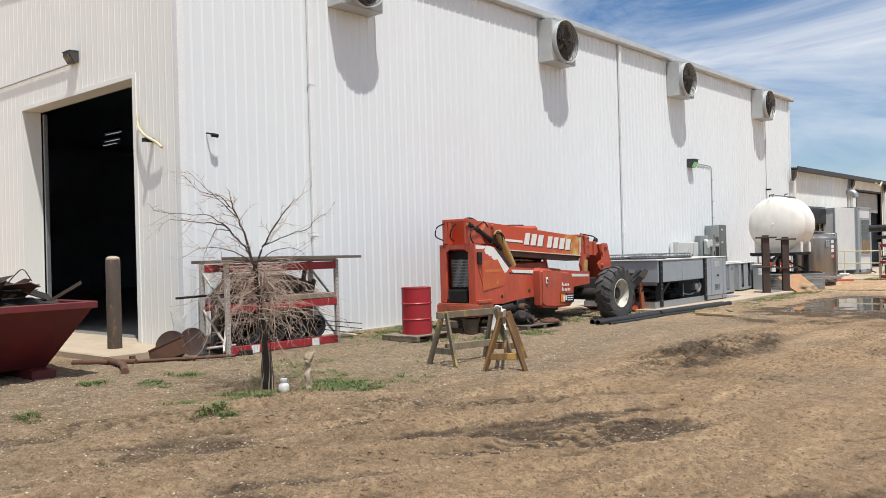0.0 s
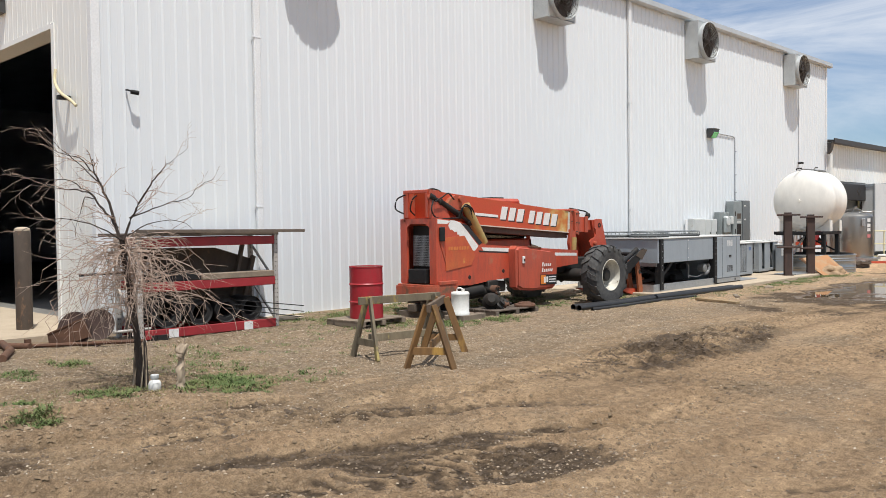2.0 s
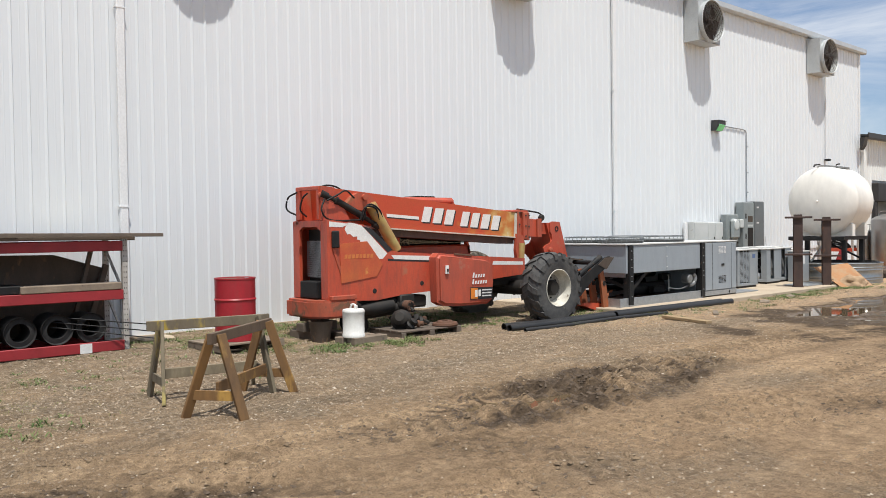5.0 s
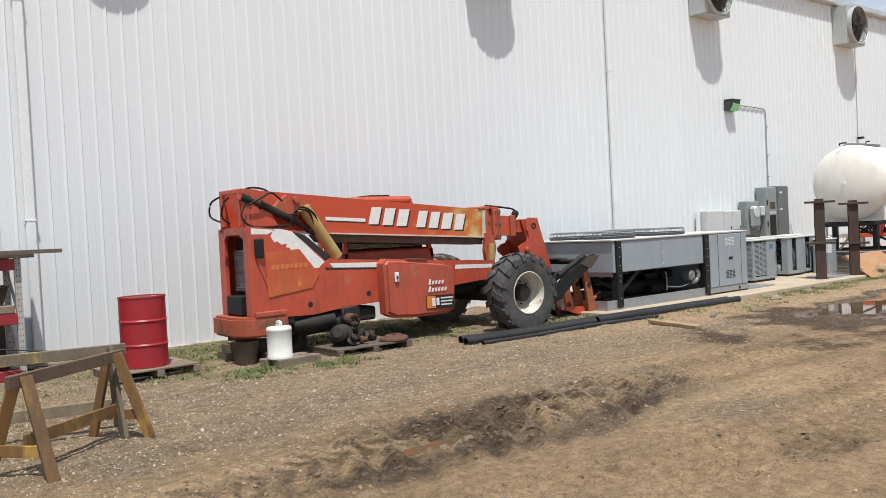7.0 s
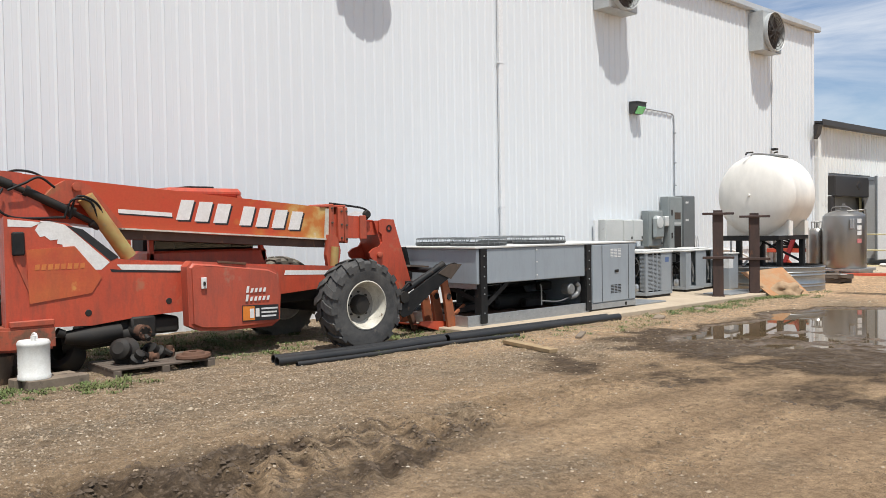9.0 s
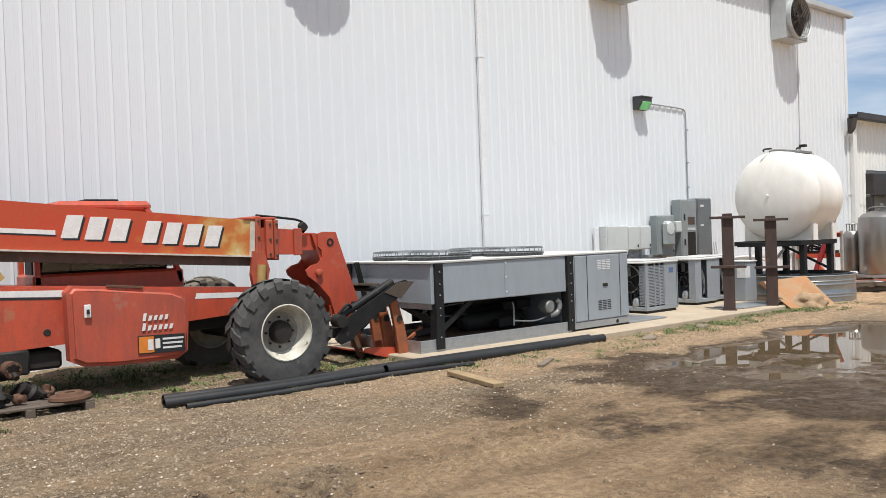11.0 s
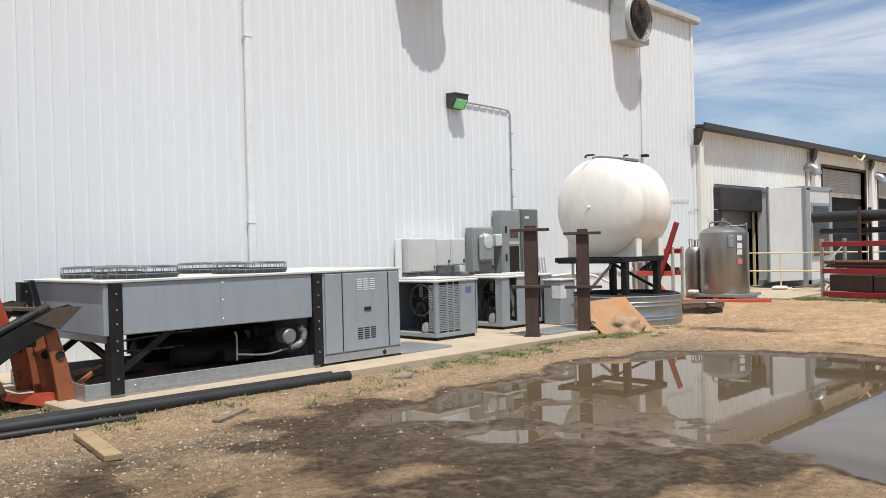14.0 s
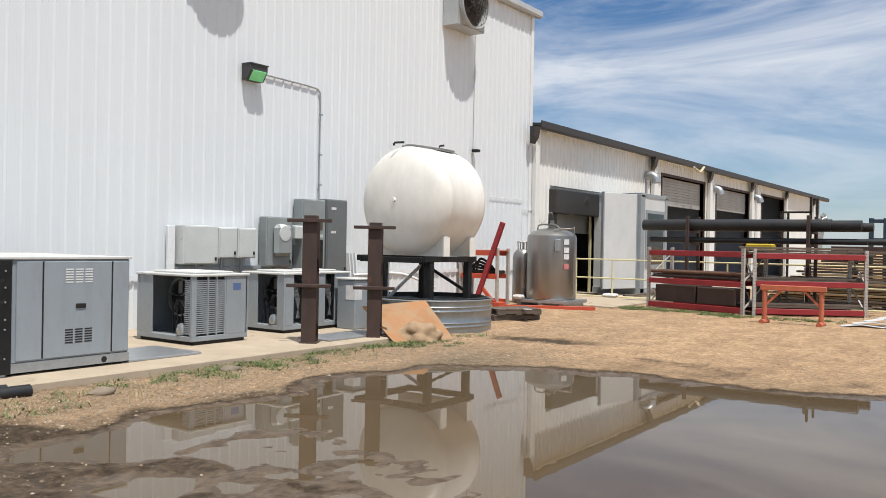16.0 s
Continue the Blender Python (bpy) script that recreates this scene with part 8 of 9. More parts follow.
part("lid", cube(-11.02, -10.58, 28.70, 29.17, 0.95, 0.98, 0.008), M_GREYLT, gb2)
for k in range(3):
    solo("white_board", bar((-12.95, 31.35 + 0.1 * k, 0.1), (-13.07, 31.3 + 0.1 * k, 1.35), 0.09, 0.03), M_TRIM, "white board leaning on the wall", "board", "boards by the cabinets")
solo("conduit", sweep(bm_new(), curved([(-12.9, 31.3, 0.9), (-12.6, 32.5, 0.92), (-12.4, 33.5, 0.6)], 4), 0.03, 8), M_TRIM, "white plastic pipe by the wall", "pipe", smooth=50)


# ---- brown posts ----
def brown_post(x, y, g):
    f = thing("steel_post", (x, y, g), "rusty brown steel post with two cross bars", "post", "brown steel posts")
    b = bm_new()
    turn = Matrix.Rotation(radians(32), 4, "Z")
    for yy in (-0.10, 0.088):
        box(b, -0.105, 0.105, yy, yy + 0.012, 0, 1.78, 0.002, turn)
    box(b, -0.008, 0.008, -0.088, 0.088, 0, 1.78, 0, turn)
    box(b, -0.13, 0.13, -0.13, 0.13, 0, 0.015, 0, turn)
    part("column", b, M_BROWN, f, local=True)
    for z, h in ((1.73, 0.05), (0.80, 0.05)):
        part("cross_bar", cube(-0.32, 0.32, -0.155, -0.102, z, z + h, 0.006, Matrix.Rotation(radians(32), 4, "Z")), M_BROWN, f, local=True)
    part("cap", cube(-0.09, 0.09, -0.09, 0.09, 1.78, 1.83, 0.004, Matrix.Rotation(radians(32), 4, "Z")), M_BROWN, f, local=True)
    return f


p1 = brown_post(-9.88, 26.92, PAD)
copy_thing(p1, Matrix.Translation((-9.69, 28.14, 0.06)))

# ---- white tank on its stand, tub below ----
tank = thing("storage_tank", (-10.68, 30.6, 1.36), "large white horizontal steel tank on a stand", "tank")
TR = 0.982
mt_ = Matrix.Translation((-10.668, 30.708, 2.347)) @ Matrix.Rotation(radians(-90), 4, "X")
prof = []
for k in range(15):
    a = radians(90 * k / 14)
    prof.append((TR * math.sin(a), -0.522 - 0.381 * math.cos(a)))
prof += [(TR + 0.004, -0.512), (TR, -0.502), (TR, 0.502), (TR + 0.004, 0.512)]
for k in range(14, -1, -1):
    a = radians(90 * k / 14)
    prof.append((TR * math.sin(a), 0.522 + 0.381 * math.cos(a)))
part("shell", lathe(bm_new(), prof, 56, mt_), M_TANK, tank, smooth=30)
part("plug", sweep(bm_new(), [(-10.668, 29.83, 2.347), (-10.668, 29.76, 2.347)], [0.04, 0.035], 12), M_TANK, tank, smooth=40)
for y in (30.28, 31.12):
    sd = []
    for k in range(13):
        a = radians(-140 + 100 * k / 12)
        sd.append((-10.68 + TR * math.cos(a), 2.37 + TR * math.sin(a)))
    part("saddle", slab_of([(-9.86, 1.36), (-9.86, 1.72)] + sd[::-1] + [(-11.48, 1.72), (-11.48, 1.36)], "y", y - 0.05, y + 0.05), M_TANK, tank)
    part("saddle_flange", cube(-9.87, -9.84, y - 0.09, y + 0.09, 1.36, 1.70), M_TANK, tank)
part("top_pipe", sweep(bm_new(), curved([(-10.80, 30.2, 3.31), (-10.78, 30.25, 3.37), (-10.62, 30.7, 3.37), (-10.46, 31.1, 3.33), (-10.36, 31.3, 3.27)], 5), 0.022, 8), M_COPPER, tank, "thin pipe along the tank top", smooth=50)
part("hatch", bar((-10.46, 30.75, 3.335), (-10.36, 31.15, 3.31), 0.14, 0.05, 0.01), M_COPPER, tank)
part("valve", sweep(bm_new(), curved([(-10.7, 31.2, 3.33), (-10.7, 31.2, 3.44), (-10.62, 31.25, 3.46)], 3), 0.02, 8), M_DARK, tank)
part("valve", sweep(bm_new(), curved([(-10.8, 29.95, 3.33), (-10.8, 29.95, 3.38), (-10.7, 30.1, 3.40)], 3), 0.02, 8), M_DARK, tank)
stand = thing("tank_stand", (-10.68, 30.5, 0.05), "black steel stand carrying the tank", "stand")
for x in (-9.95, -11.42):
    part("rail", cube(x - 0.05, x + 0.05, 29.75, 31.35, 1.26, 1.36, 0.006), M_BLACK, stand)
for y in (29.82, 31.28):
    part("rail", cube(-11.42, -9.95, y - 0.04, y + 0.04, 1.24, 1.34, 0.006), M_BLACK, stand)
for x in (-9.97, -11.0):
    for y in (29.95, 31.15):
        part("leg", cube(x - 0.06, x + 0.06, y - 0.06, y + 0.06, 0.08, 1.26, 0.006), M_BLACK, stand)
part("brace", bar((-11.0, 29.95, 0.5), (-11.0, 31.15, 1.2), 0.04, 0.05), M_GALV, stand)
part("brace", bar((-9.97, 31.15, 0.7), (-11.0, 31.15, 1.2), 0.04, 0.05), M_BLACK, stand)
for x in (-11.35, -11.1):
    part("prop", rod((x, 30.2, 0.08), (x, 30.2, 1.3), 0.03, 8), M_TRIM, stand)
tub = thing("stock_tank", (-10.35, 30.5, 0.05), "round galvanised stock tank under the stand", "tub")
TB = 1.12
prof = [(0, 0.02), (TB - 0.03, 0.02), (TB - 0.03, 0.0), (TB, 0.0), (TB, 0.05)]
for z in (0.12, 0.18, 0.38, 0.45):
    prof += [(TB, z - 0.018), (TB + 0.010, z), (TB, z + 0.018)]
prof += [(TB + 0.005, 0.54), (TB + 0.025, 0.56), (TB + 0.005, 0.575), (TB - 0.012, 0.56), (TB - 0.012, 0.05), (0, 0.05)]
part("wall", lathe(bm_new(), prof, 56), M_TUB, tub, local=True, smooth=30)
part("inner_ring", lathe(bm_new(), [(TB - 0.10, 0.52), (TB - 0.06, 0.58), (TB - 0.12, 0.6), (TB - 0.14, 0.52)], 40), M_BLACK, tub, local=True, smooth=40)
ply = bm_new()
q = [Vector((-10.12, 28.36, 0.56)), Vector((-9.66, 29.42, 0.64)), Vector((-8.94, 29.22, 0.07)), Vector((-9.27, 28.16, 0.04))]
nrm = (q[1] - q[0]).cross(q[3] - q[0]).normalized() * 0.018
lo, hi = [ply.verts.new(p) for p in q], [ply.verts.new(p + nrm) for p in q]
ply.faces.new(lo)
ply.faces.new(hi[::-1])
for k in range(4):
    ply.faces.new((lo[k], hi[k], hi[(k + 1) % 4], lo[(k + 1) % 4]))
bmesh.ops.recalc_face_normals(ply, faces=ply.faces[:])
ps = thing("plywood_sheet", q[3], "warped orange plywood sheet caked with dried mud by the tub", "plywood")
part("sheet", ply, M_PLY, ps)
pile = bm_new()
bmesh.ops.create_icosphere(pile, subdivisions=4, radius=1.0)
for v in pile.verts:
    n_ = v.co.copy()
    v.co = Vector((v.co.x * 0.40, v.co.y * 0.34, max(v.co.z, -0.25) * 0.24)) * (1 + 0.34 * noise.noise(n_ * 1.6) + 0.07 * noise.noise(n_ * 6.3) + 0.04 * noise.noise(n_ * 16))
pile.transform(Matrix.Translation((-9.27, 28.74, G(-9.27, 28.74) + 0.04)))
solo("dirt_mound", pile, M_CLODTAN, "small mound of tan dirt against the plywood", "dirt", kind="stuff", smooth=60)


# ---- beyond the tank ----
hoist = thing("steel_rack", (-12.5, 35.7, 0.1), "orange and grey steel rack with a leaning red jib", "rack")
for x in (-13.0, -11.95):
    for y in (35.45, 35.95):
        part("upright", cube(x - 0.035, x + 0.035, y - 0.035, y + 0.035, 0.1, 1.50, 0.004), M_RACKGREY, hoist)
for y in (35.43, 35.97):
    for z, hh in ((1.32, 0.11), (0.76, 0.12), (0.12, 0.14)):
        part("beam", cube(-12.98, -11.94, y - 0.03, y + 0.03, z, z + hh, 0.006), M_ORANGE, hoist, "orange painted beam")
part("deck", cube(-13.02, -11.92, 35.42, 35.98, 1.43, 1.455, 0.004), M_TRESTLE, hoist, "faded orange deck")
part("jib", bar((-12.45, 35.36, 0.30), (-11.76, 35.36, 2.12), 0.08, 0.12, 0.006), M_RACKRED, hoist, "dark red jib arm")
part("brace", bar((-12.35, 35.38, 0.56), (-12.0, 35.38, 0.20), 0.06, 0.09, 0.004), M_ORANGE, hoist)
part("foot_block", cube(-11.92, -11.72, 35.2, 35.5, 0.11, 0.22, 0.01), M_ORANGE, hoist)
for k in range(4):
    part("hose", sweep(bm_new(), curved([(-12.95 + 0.1 * k, 35.6, 0.92), (-12.75 + 0.08 * k, 35.55, 1.02 + 0.07 * k), (-12.45 + 0.06 * k, 35.6, 1.0 + 0.04 * k), (-12.25 + 0.06 * k, 35.6, 0.92)], 5), 0.03, 8), M_BLACK, hoist, smooth=50)
part("tray", cube(-12.95, -12.0, 35.5, 35.9, 0.885, 0.96, 0.01), M_DARK, hoist)
solo("steel_beam", bar((-12.0, 35.5, 0.10), (-9.95, 36.7, 0.10), 0.12, 0.09, 0.006), M_ORANGE, "orange painted beam lying on the ground", "steel beam")
pallet(pose(-10.2, 32.5, 0.05, 0, 0, 62), 1.1, 0.75, "dark low pallet of scrap on the ground", 5, M_WOODDK)
pallet(pose(-10.15, 32.55, 0.17, 0, 0, 57), 1.0, 0.7, "dark low pallet on another pallet", 5, M_WOODDK)
solo("paper_sign", slab_of([(-9.75, 32.9), (-9.62, 33.0), (-9.72, 33.12), (-9.85, 33.02)], "z", 0.295, 0.299), M_LABEL, "small white square on the pallet", "sign")

ss = thing("stainless_tank", (-11.25, 36.9, 0.11), "upright stainless steel dewar tank on a pallet base", "tank")
part("pallet_base", cube(-11.95, -10.55, 36.3, 37.5, 0.18, 0.26, 0.006), M_GALV, ss)
for x in (-11.85, -11.25, -10.68):
    part("foot", cube(x - 0.06, x + 0.06, 36.35, 37.45, 0.05, 0.18), M_GALV, ss)
pr = [(0, 0.27), (0.60, 0.27), (0.615, 0.30), (0.615, 1.78), (0.60, 1.84), (0.5, 1.93), (0.3, 2.0), (0.12, 2.03), (0, 2.04)]
part("shell", lathe(bm_new(), pr, 48, Matrix.Translation((-11.25, 36.9, 0))), M_STAIN, ss, smooth=30)
part("neck", lathe(bm_new(), [(0.10, 2.0), (0.10, 2.10), (0.14, 2.10), (0.14, 2.13), (0.05, 2.14), (0.05, 2.22), (0, 2.22)], 16, Matrix.Translation((-11.25, 36.9, 0))), M_STAIN, ss, smooth=40)
part("top_pipe", sweep(bm_new(), curved([(-11.55, 36.7, 1.95), (-11.5, 36.7, 2.1), (-11.1, 36.75, 2.1), (-10.9, 36.7, 1.98)], 4), 0.02, 8), M_STAIN, ss, smooth=50)
part("side_pipe", sweep(bm_new(), curved([(-11.0, 36.5, 1.98), (-10.62, 36.7, 2.0), (-10.55, 36.72, 1.9), (-10.55, 36.72, 0.4)], 5), 0.018, 8), M_STAIN, ss, smooth=50)
part("gauge_box", cube(-10.86, -10.74, 36.30, 36.42, 1.45, 1.75, 0.015), M_GALV, ss)
for z, mm in ((1.62, M_LABEL), (1.42, M_LABEL), (1.26, M_LABEL), (1.02, M_PINK)):
    part("label_plate", cube(-0.075, 0.075, -0.63, -0.622, z, z + 0.13, 0, pose(-11.25, 36.9, 0, 0, 0, 62)), mm, ss)
gc = thing("gas_cylinder", (-12.15, 37.05, 0.11), "tall stainless gas cylinder with a valve ring", "gas cylinder")
part("shell", lathe(bm_new(), [(0, 0), (0.25, 0), (0.27, 0.03), (0.27, 1.15), (0.25, 1.27), (0.17, 1.36), (0, 1.38)], 32), M_STAIN, gc, local=True, smooth=35)
part("valve_ring", lathe(bm_new(), [(0.15, 1.56), (0.165, 1.575), (0.18, 1.56), (0.165, 1.545)], 24, None, True), M_STAIN, gc, local=True, smooth=40)
for k in range(4):
    a = math.pi / 2 * k
    part("ring_post", rod((0.155 * math.cos(a), 0.155 * math.sin(a), 1.34), (0.165 * math.cos(a), 0.165 * math.sin(a), 1.56), 0.014, 8), M_STAIN, gc, local=True)
part("valve", rod((0, 0, 1.37), (0, 0, 1.54), 0.03, 10), M_COPPER, gc, local=True)
solo("plastic_sack", cube(-11.95, -11.7, 36.15, 36.4, 0.26, 0.36, 0.04), M_SHEET, "small white bag by the cylinder", "bag")

# white booth with its door leaf swung open
bt = thing("white_booth", (-12.3, 44.3, 0.11), "tall white steel booth with a dark window", "booth")
x1 = -11.45
part("body", cube(-13.05, x1, 43.2, 45.4, 0.22, 3.25, 0.01), M_BOOTH, bt)
for z0, z1 in ((0.11, 0.30), (3.17, 3.30)):
    part("frame_band", cube(-13.06, x1 + 0.02, 43.17, 45.42, z0, z1, 0.006), M_CONDGREY, bt)
part("corner_frame", cube(x1 - 0.16, x1 + 0.02, 43.14, 43.46, 0.12, 3.24, 0.006), M_CONDGREY, bt)
part("corner_frame", cube(x1 - 0.05, x1 + 0.02, 45.22, 45.42, 0.12, 3.24, 0.006), M_CONDGREY, bt)
wf = part("window_frame", cube(x1, x1 + 0.03, 43.55, 45.15, 0.95, 2.78, 0.006), M_CONDGREY, bt)
part("pane", cube(x1 + 0.03, x1 + 0.035, 43.65, 45.05, 1.05, 2.68), M_GLASS, wf)
# Dark sheet on the solid body stands for the unlit room behind the pane.
part("pane_backing", cube(x1 + 0.0302, x1 + 0.0298, 43.65, 45.05, 1.05, 2.68), M_DARK, wf)
leaf = pose(-11.58, 43.14, 0.26, 0, 0, 180 + 70)
part("door_leaf", cube(0.0, 1.50, -0.04, 0.04, 0.05, 2.98, 0.008, leaf), M_BOOTH, bt, "white door leaf standing open")
for x in (0.0, 1.46):
    part("leaf_edge", cube(x, x + 0.05, -0.05, 0.05, 0.04, 3.0, 0.004, leaf), M_CONDGREY, bt)
solo("white_bag", cube(-11.75, -11.35, 41.0, 41.4, 0.11, 0.22, 0.05), M_SHEET, "white sack on the concrete", "sack")
for k in range(5):
    solo("debris", bar((-11.3 + 0.12 * k, 41.6 + 0.5 * k, 0.16), (-10.8 - 0.1 * k, 42.5 + 0.3 * k, 0.18 + 0.03 * k), 0.12, 0.05, 0.006), M_WOODDK, "dark board on the concrete by the booth", "board", "boards by the booth")

# yellow guard rail
rail = thing("guard_rail", (-7.5, 41.3, 0.1), "pale yellow pipe guard rail", "guard rail")
for z in (0.12, 0.66, 1.21):
    part("rail", rod((-12.72, 41.3, z), (-2.3, 41.3, z), 0.023, 10), M_YELLOW, rail, smooth=40)
for x in (-12.72, -11.55, -10.0, -8.2, -6.2, -4.2, -2.3):
    part("post", rod((x, 41.3, 0.06), (x, 41.3, 1.21), 0.023, 10), M_YELLOW, rail, smooth=40)

# racks of pipe and timber
RA, RB = pose(-9.46, 38.83, 0.04, 0, 0, -17), pose(-6.68, 38.26, 0.04, 0, 0, 30.5)
pallet_rack(RA, 2.70, 0.95, 1.57, (0.06, 0.66, 1.36), "red steel rack holding rusty boxes")
pallet_rack(RB, 2.50, 0.95, 1.57, (0.06, 0.70, 1.34), "red steel rack stacked with dark timbers and pipe")
rng_b = random.Random(21)
rack_solo("rusty_box", cube(0.1, 1.3, 0.15, 0.85, 0.20, 0.62, 0.01), M_BROWN, "dark rusty steel box on the rack", "steel box", RA)
rack_solo("rusty_box", cube(1.35, 2.4, 0.15, 0.8, 0.20, 0.60, 0.01), M_BROWN, "dark rusty steel box on the rack", "steel box", RA)
rack_solo("timber_prop", bar((0.3, 0.3, 0.2), (0.75, 0.3, 0.6), 0.05, 0.06), M_GALV, "grey bar leaning in the rack", "steel bar", RA)
for k in range(16):
    z = 0.205 + 0.055 * (k // 4) if k < 8 else 0.805 + 0.055 * ((k - 8) // 4)
    y = 0.05 + 0.22 * (k % 4)
    x0 = rng_b.uniform(-0.3, 0.1)
    rack_solo("timber", cube(x0, x0 + rng_b.uniform(2.3, 3.2), y, y + 0.19, z, z + 0.05, 0.004), M_WOODDK, "dark weathered timber on the rack", "timber", RB, "timbers on the rack")
for k in range(9):
    z = 1.445 + 0.06 * (k // 4)
    y = 0.05 + 0.22 * (k % 4)
    x0 = rng_b.uniform(-0.4, 0.2)
    rack_solo("timber", cube(x0, x0 + rng_b.uniform(2.2, 3.4), y, y + 0.18, z, z + 0.05, 0.004), M_WOODDK, "dark weathered timber on the rack", "timber", RB, "timbers on the rack")
for k in range(6):
    z = 0.81 + 0.10 * (k // 3)
    rack_solo("steel_pipe", rod((-0.1, 0.2 + 0.25 * (k % 3), z + 0.04), (2.5 + 0.2 * (k % 2), 0.2 + 0.25 * (k % 3), z + 0.04), 0.045, 10), M_RUST if k % 2 else M_BROWN, "rusty steel pipe on the rack shelf", "pipe", RA, "pipes on the rack", smooth=40)
# pipe trestle behind, with its long black pipes
ptr = thing("pipe_stand", (-6.8, 40.5, 0.05), "dark red steel stand for long pipes", "pipe stand")
for x in (-8.9, -5.9):
    for y in (40.05, 40.95):
        part("post", cube(x - 0.04, x + 0.04, y - 0.04, y + 0.04, 0.05, 2.45, 0.006), M_BROWN, ptr)
    for z in (1.74, 2.06):
        part("arm", cube(x - 0.04, x + 0.04, 40.05, 40.95, z - 0.06, z, 0.004), M_BROWN, ptr)
for y, z, r, xa, xb in ((40.3, 2.06, 0.15, -10.2, -5.42), (40.3, 2.085, 0.125, -5.42, -4.75), (40.66, 2.06, 0.11, -9.6, -4.55), (40.3, 1.74, 0.075, -10.0, -4.62), (40.55, 1.74, 0.075, -9.8, -4.2)):
    solo("steel_pipe", rod((xa, y, z + r), (xb, y, z + r), r, 20), M_PIPE, "long black coated pipe on the stand", "pipe", "long pipes on the stand", smooth=40)
ff = thing("lifting_rack", (-6.6, 42.4, 0.05), "dark steel frame behind the racks", "rack")
for z in (2.32, 2.61):
    part("crossbar", cube(-7.0, -6.25, 41.97, 42.03, z - 0.025, z + 0.025), M_DARK, ff)
for x, y, zt in ((-7.0, 42.0, 2.64), (-6.25, 42.0, 3.02), (-7.0, 42.8, 2.64), (-6.25, 42.8, 3.02)):
    part("post", cube(x - 0.03, x + 0.03, y - 0.03, y + 0.03, 0.05, zt, 0.004), M_DARK, ff)
ym = thing("yellow_tool_box", (-7.46, 41.7, 0.05), "yellow machine behind the pipe racks", "machine")
part("body", cube(-7.82, -7.12, 41.6, 42.0, 1.55, 1.75, 0.03), M_YELMACH, ym)
part("pedestal", cube(-7.6, -7.35, 41.65, 41.95, 0.05, 1.56, 0.01), M_DARK, ym)
bf = thing("blue_frame", (-4.2, 44.0, 0.05), "dark blue steel frame beyond the racks", "frame")
for x in (-5.08, -4.72, -3.2):
    part("post", cube(x - 0.06, x + 0.06, 43.94, 44.06, 0.05, 2.52, 0.01), M_BLUE, bf)
for z in (2.44, 1.92):
    part("beam", cube(-5.02, -3.26, 43.95, 44.05, z - 0.05, z + 0.05, 0.01), M_BLUE, bf)

# long timbers stacked beyond the guard rail
for k in range(19):
    z = 0.14 + 0.076 * k
    for j in range(2):
        xa = -7.75 + 0.10 * k + rng_b.uniform(-0.25, 0.25)
        y = 43.0 + 0.36 * j + rng_b.uniform(-0.05, 0.05)
        solo("timber", cube(xa, -2.9 + rng_b.uniform(-0.4, 0.4), y, y + 0.28, z, z + rng_b.uniform(0.045, 0.062), 0.004), (M_WOODDK, M_WOOD, M_OLDBOARD, M_WOODDK)[rng_b.randrange(4)],
             "long weathered board in a tall stack", "timber", "stacked timbers beyond the rail")
    for x in (-5.4, -3.7):
        solo("timber_spacer", cube(x, x + 0.06, 43.0, 43.62, z - 0.03 if k else 0.04, z, 0.002), M_WOODDK, "short wooden spacer between stacked boards", "timber", "spacers in the stack")
solo("steel_beam", cube(-5.9, -2.8, 42.9, 43.02, 1.58, 1.72, 0.006), M_BROWN, "dark red steel beam leaning along the stacked boards", "beam")

tr = thing("trestle", (-5.45, 36.5, 0.03), "orange painted pipe trestle with diagonal braces", "trestle")
part("top_beam", bar((-6.08, 36.47, 0.80), (-4.80, 36.53, 0.80), 0.12, 0.11, 0.01), M_TRESTLE, tr)
for x, y in ((-5.99, 36.47), (-4.89, 36.53)):
    part("leg", rod((x, y, 0.08), (x, y, 0.75), 0.05, 14), M_TRESTLE, tr, smooth=40)
    part("foot", rod((x, y - 0.24, 0.085), (x, y + 0.24, 0.085), 0.055, 14), M_TRESTLE, tr, smooth=40)
for a, b in (((-5.96, 36.47, 0.44), (-5.66, 36.48, 0.75)), ((-4.92, 36.53, 0.44), (-5.22, 36.52, 0.75))):
    part("brace", bar(a, b, 0.045, 0.045), M_TRESTLE, tr)
for k in range(5):
    sb_ = bm_new()
    L, Wd = 1.5 - 0.12 * k, 0.35 - 0.03 * k
    plate(sb_, [(-L / 2, 0), (-L / 4, 0.05), (0, 0.01), (L / 4, 0.07), (L / 2, 0.02), (L / 2, 0.012), (L / 4, 0.06), (0, 0.0), (-L / 4, 0.04), (-L / 2, -0.01)], "y", -Wd / 2, Wd / 2)
    sb_.transform(pose(-3.85 + 0.12 * k, 37.0 + 0.22 * k, 0.07 + 0.05 * k, 0, 0, 12 + 7 * k))
    solo("scrap_sheet", sb_, M_SHEET, "bent white roofing sheet on the ground", "metal sheet", "scrap sheets")


# ---- gravel, weeds, straw ----
def scatter_mesh(name, verts, faces, material, label, category):
    me = bpy.data.meshes.new(name)
    me.from_pydata(verts, [], faces)
    me.materials.append(material)
    return tagged(new(name, me), label, category, kind="stuff")


